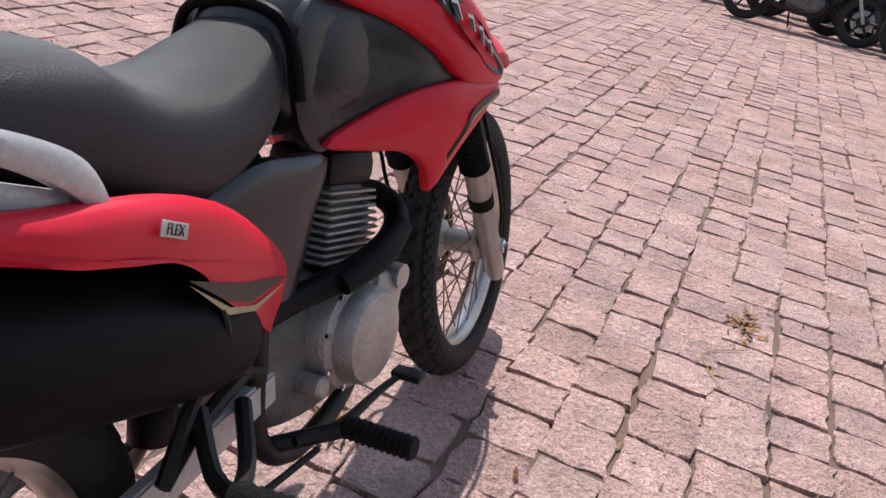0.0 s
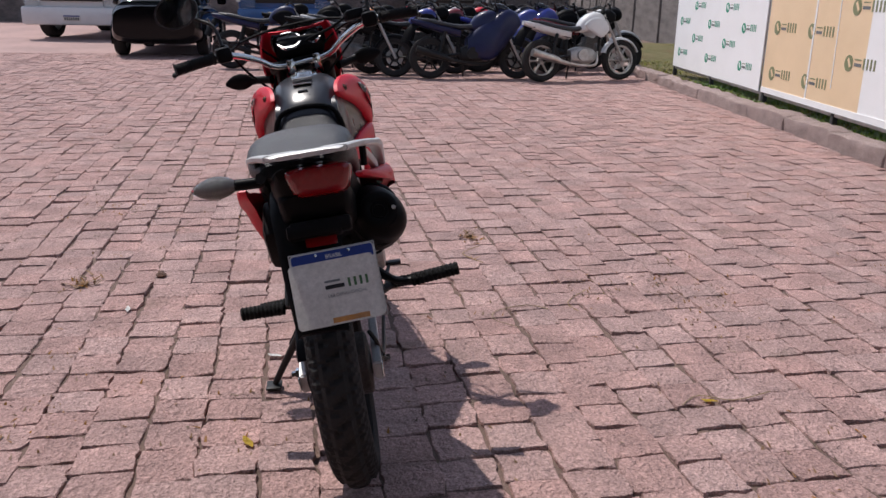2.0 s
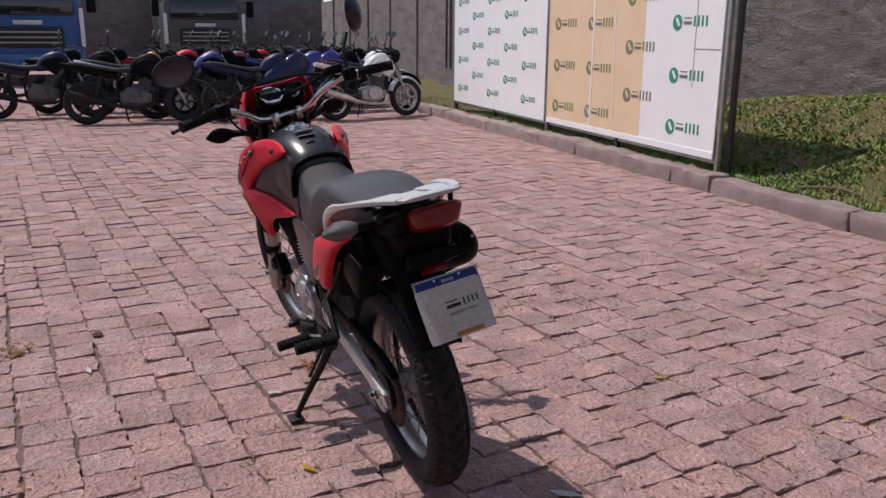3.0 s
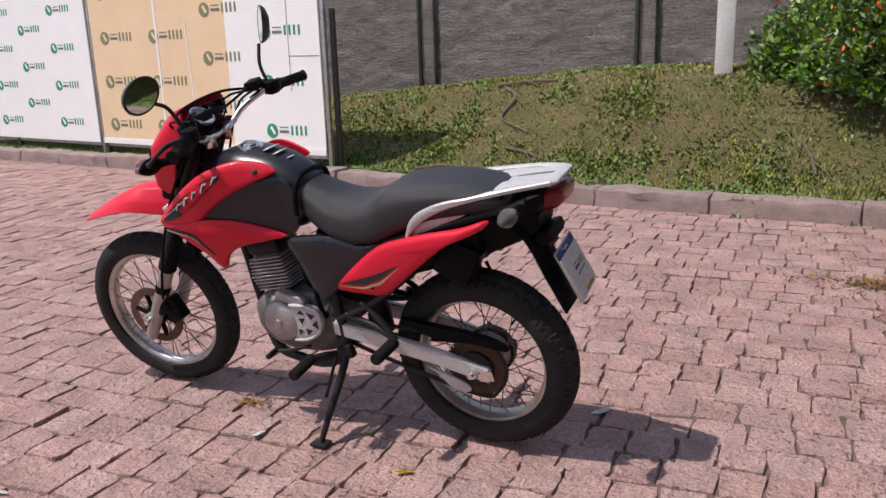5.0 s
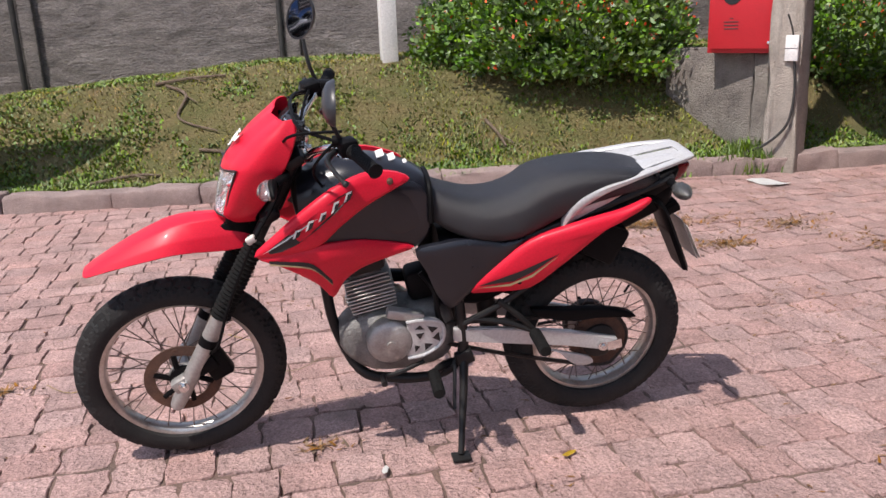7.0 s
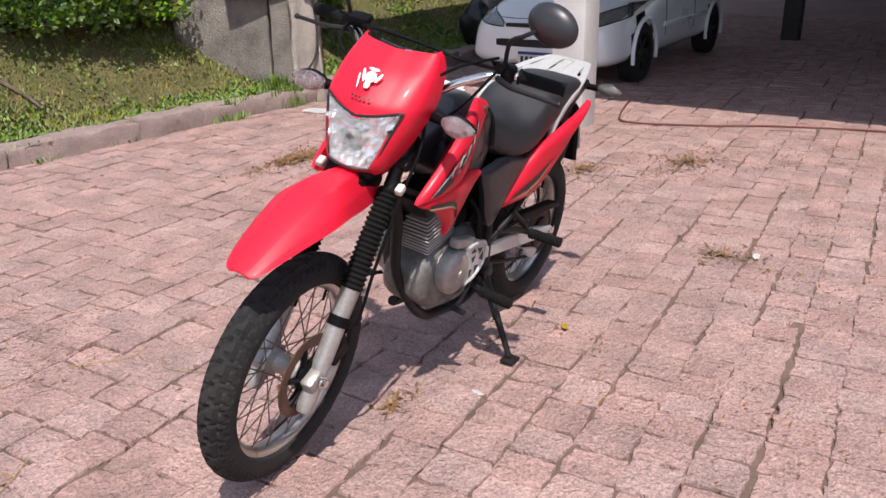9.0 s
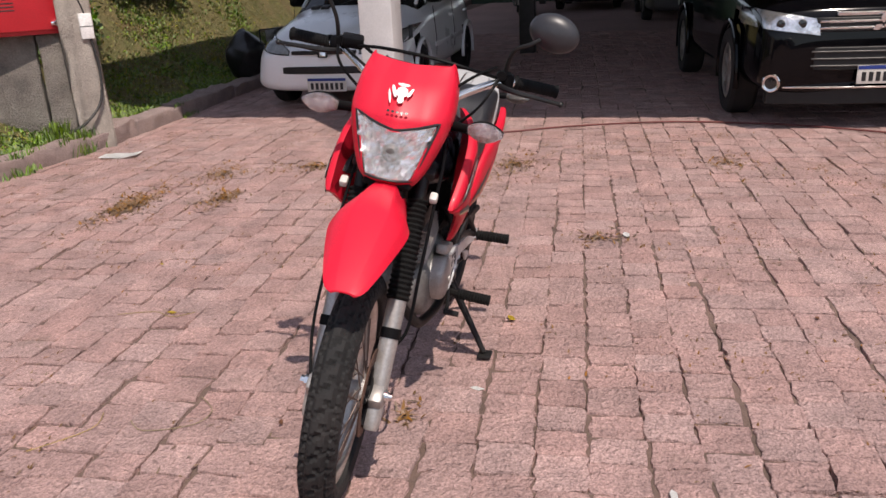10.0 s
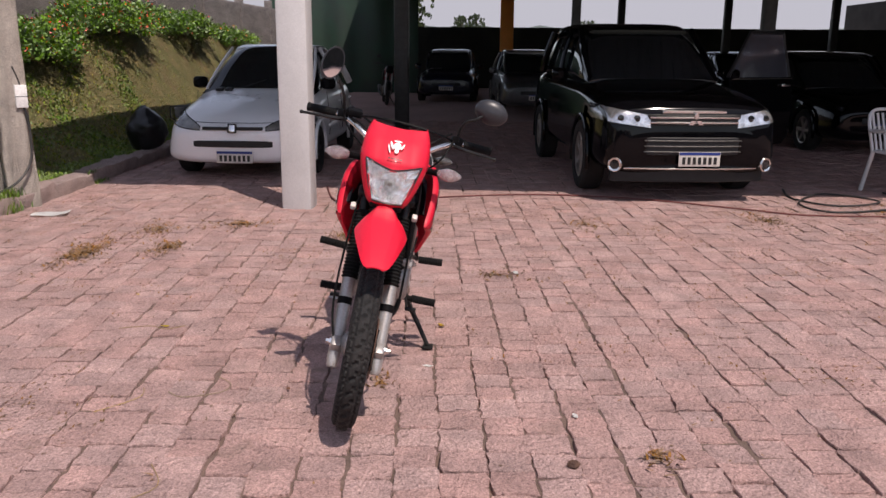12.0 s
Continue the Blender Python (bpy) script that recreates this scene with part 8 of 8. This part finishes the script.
for pts in ([(0.95, -0.62), (1.03, -0.54), (1.12, -0.56), (1.18, -0.70), (1.13, -0.78)], [(1.75, -0.60), (1.9, -0.52), (2.02, -0.62)], [(0.35, -1.35), (0.3, -1.2), (0.34, -1.1), (0.28, -1.02)], [(1.35, -1.0), (1.2, -0.88), (1.1, -0.9)]):
    tagged(part("twig", tube(B(), [(x, y, 0.006) for x, y in pts], 0.0016, 6, 4), M_straw), "thin dry twig lying on the paving", "twig", "twigs on the paving")

# black bag on the kerb
bm = B()
bmesh.ops.create_icosphere(bm, subdivisions=4, radius=1)
for v in bm.verts:
    k = 1 + 0.16 * noise.noise(v.co * 1.8) + 0.07 * noise.noise(v.co * 5)
    v.co = Vector((v.co.x * 0.26 * k, v.co.y * 0.25 * k, max(-0.9, v.co.z) * 0.30 * k + 0.27))
    v.co.x *= 1 - 0.5 * max(0, v.co.z - 0.35) / 0.25
    v.co.y *= 1 - 0.4 * max(0, v.co.z - 0.35) / 0.25
tagged(part("rubbish_bag", bm, M_bag, None, "", pose(-6.35, kerb_y(-6.35) - 0.16, 0.12, 0, 0, 20), 60), "black plastic rubbish bag standing on the kerb", "bag")

# cable along the shelter edge, coil of hose
bm = tube(B(), [(-4.25, -1.15, 0.012), (-3.6, -0.98, 0.012), (-3.38, -0.80, 0.012), (-3.55, -0.25, 0.012), (-3.78, 0.2, 0.012), (-3.98, 0.95, 0.012), (-3.95, 1.6, 0.012), (-3.78, 2.2, 0.012), (-3.35, 3.0, 0.012), (-3.15, 3.4, 0.012), (-3.15, 4.2, 0.012)], 0.0075, 8, 6)
tagged(part("power_cable", bm, M_cord), "reddish brown power cable lying along the shelter edge", "cable")
bm = tube(B(), [(-4.6, 3.7, 0.012), (-4.0, 3.6, 0.015), (-3.6, 3.9, 0.02), (-3.9, 4.4, 0.02), (-4.3, 4.0, 0.02), (-3.7, 3.55, 0.02), (-3.3, 3.75, 0.015), (-3.7, 4.6, 0.015), (-4.5, 4.7, 0.012)], 0.010, 8, 6)
tagged(part("hose_coil", bm, M_cable), "black hose lying in loose coils on the paving", "hose")

# white plastic chair
ch = thing("garden_chair", "white plastic garden chair in the shade of the roof", "chair", pose(-4.55, 4.90, 0.0, 0, 0, 22))
part("seat", box(B(), (0, 0, 0.42), (0.46, 0.46, 0.03), (0, 3, 0), 0.012), M_white_pl, ch)
for k in range(7):
    part("slat", tube(B(), [(-0.20, -0.18 + 0.06 * k, 0.42), (-0.30, -0.20 + 0.067 * k, 0.82)], 0.013, 6, 1, False, 1.6), M_white_pl, ch)
bm = B()
tube(bm, [(-0.21, -0.22, 0.40), (-0.30, -0.23, 0.80), (-0.31, 0.0, 0.86), (-0.30, 0.23, 0.80), (-0.21, 0.22, 0.40)], 0.018, 8, 5)
part("backrest", bm, M_white_pl, ch)
for s in (1, -1):
    part("armrest", tube(B(), [(-0.25, s * 0.25, 0.64), (0.05, s * 0.27, 0.65), (0.22, s * 0.26, 0.62), (0.24, s * 0.25, 0.42)], [0.02, 0.026, 0.024, 0.018], 8, 4), M_white_pl, ch)
    part("leg", tube(B(), [(0.23, s * 0.235, 0.42), (0.27, s * 0.26, 0.0)], 0.022, 8, 1), M_white_pl, ch)
    part("leg", tube(B(), [(-0.21, s * 0.22, 0.42), (-0.29, s * 0.25, 0.0)], 0.022, 8, 1), M_white_pl, ch)

# ---- block paving, laid in strips a little askew to the kerb ----
pv = random.Random(77)
LAY = radians(4.4)
LC, LS = math.cos(LAY), math.sin(LAY)
near, rest = [], []
v0, row = -6.6, 0
while v0 < 9.0:
    wid = pv.uniform(0.150, 0.174)
    u = -14.6 + pv.uniform(0, 0.18)
    wave = pv.uniform(0, 9)
    while u < 16.6:
        ln = pv.uniform(0.132, 0.180)
        uc, vc = u + ln / 2, v0 + wid / 2 + 0.016 * noise.noise((u * 1.7, v0 * 0.4, wave)) + pv.uniform(-0.0032, 0.0032)
        bx, by = uc * LC - vc * LS, uc * LS + vc * LC
        if -13.0 < bx < 15.0 and kerb_y(bx) - 0.08 < by < 7.0:
            it = (bx, by, ln, wid, pv.uniform(-0.0045, 0.003), pv.random())
            (near if (-0.42 < bx < 1.9 and -1.05 < by < 1.45 and len(near) < 300) else rest).append(it)
        u += ln
    v0 += wid


def block(w, d, r, per=2):
    """One worn block: ragged outline, chipped top edge, open underneath; per points a side."""
    hx, hy = w / 2 - r.uniform(0.0022, 0.0054), d / 2 - r.uniform(0.0006, 0.0030)
    o = []
    cs = ((-hx, -hy), (hx, -hy), (hx, hy), (-hx, hy))
    for k in range(4):
        (ax, ay), (bx, by) = cs[k], cs[(k + 1) % 4]
        for q in range(per):
            u = q / per
            j = 0.0085 if q == 0 else 0.0068
            s_ = r.uniform(0.968, 0.996) if q == 0 else 1.0
            o.append(((ax + (bx - ax) * u) * s_ + r.uniform(-j, j), (ay + (by - ay) * u) * s_ + r.uniform(-j, j)))
    n = len(o)
    t = [r.uniform(-0.0015, 0.0015), r.uniform(-0.004, 0.004), r.uniform(-0.004, 0.004)]
    v = []
    for a, b in o:
        c = r.uniform(0.955, 0.98)
        v.append((a * c, b * (c + 0.004), t[0] + t[1] * a * 8 + t[2] * b * 8))
    v += [(a * 0.997, b * 0.997, -0.0042) for a, b in o]
    v += [(a, b, -0.03) for a, b in o]
    f = [tuple(range(n))]
    for i in range(n):
        j = (i + 1) % n
        f += [(i, i + n, j + n, j), (i + n, i + 2 * n, j + 2 * n, j + n)]
    return v, f


kinds = []
for k in range(24):
    br = random.Random(500 + k)
    v, f = block(0.167, 0.162, br, 4)
    me = bpy.data.meshes.new("paver")
    me.from_pydata(v, [], [tuple(reversed(q)) for q in f])
    me.validate()
    me.materials.append(M_paver)
    kinds.append(me)
verts, faces = [], []
br = random.Random(9)
for cx, cy, dx, dy, dz, q in rest:
    v, f = block(dx, dy, br, 3)
    n = len(verts)
    verts += [(cx + a * LC - b * LS, cy + a * LS + b * LC, c + dz) for a, b, c in v]
    faces += [tuple(n + i for i in reversed(g)) for g in f]
me = bpy.data.meshes.new("pavement")
me.from_pydata(verts, [], faces)
me.materials.append(M_paver_far)
pavement = tagged(new("pavement", me), "worn pinkish concrete block paving with open joints", "pavement", kind="structure")
for k, (cx, cy, dx, dy, dz, q) in enumerate(near):
    share("paver", kinds[int(q * 24) % 24], pavement, "", pose(cx, cy, dz, 0, 0, 4.4 + 180 * (k % 2)) @ Matrix.Diagonal((dx / 0.167, dy / 0.162, 1, 1)))
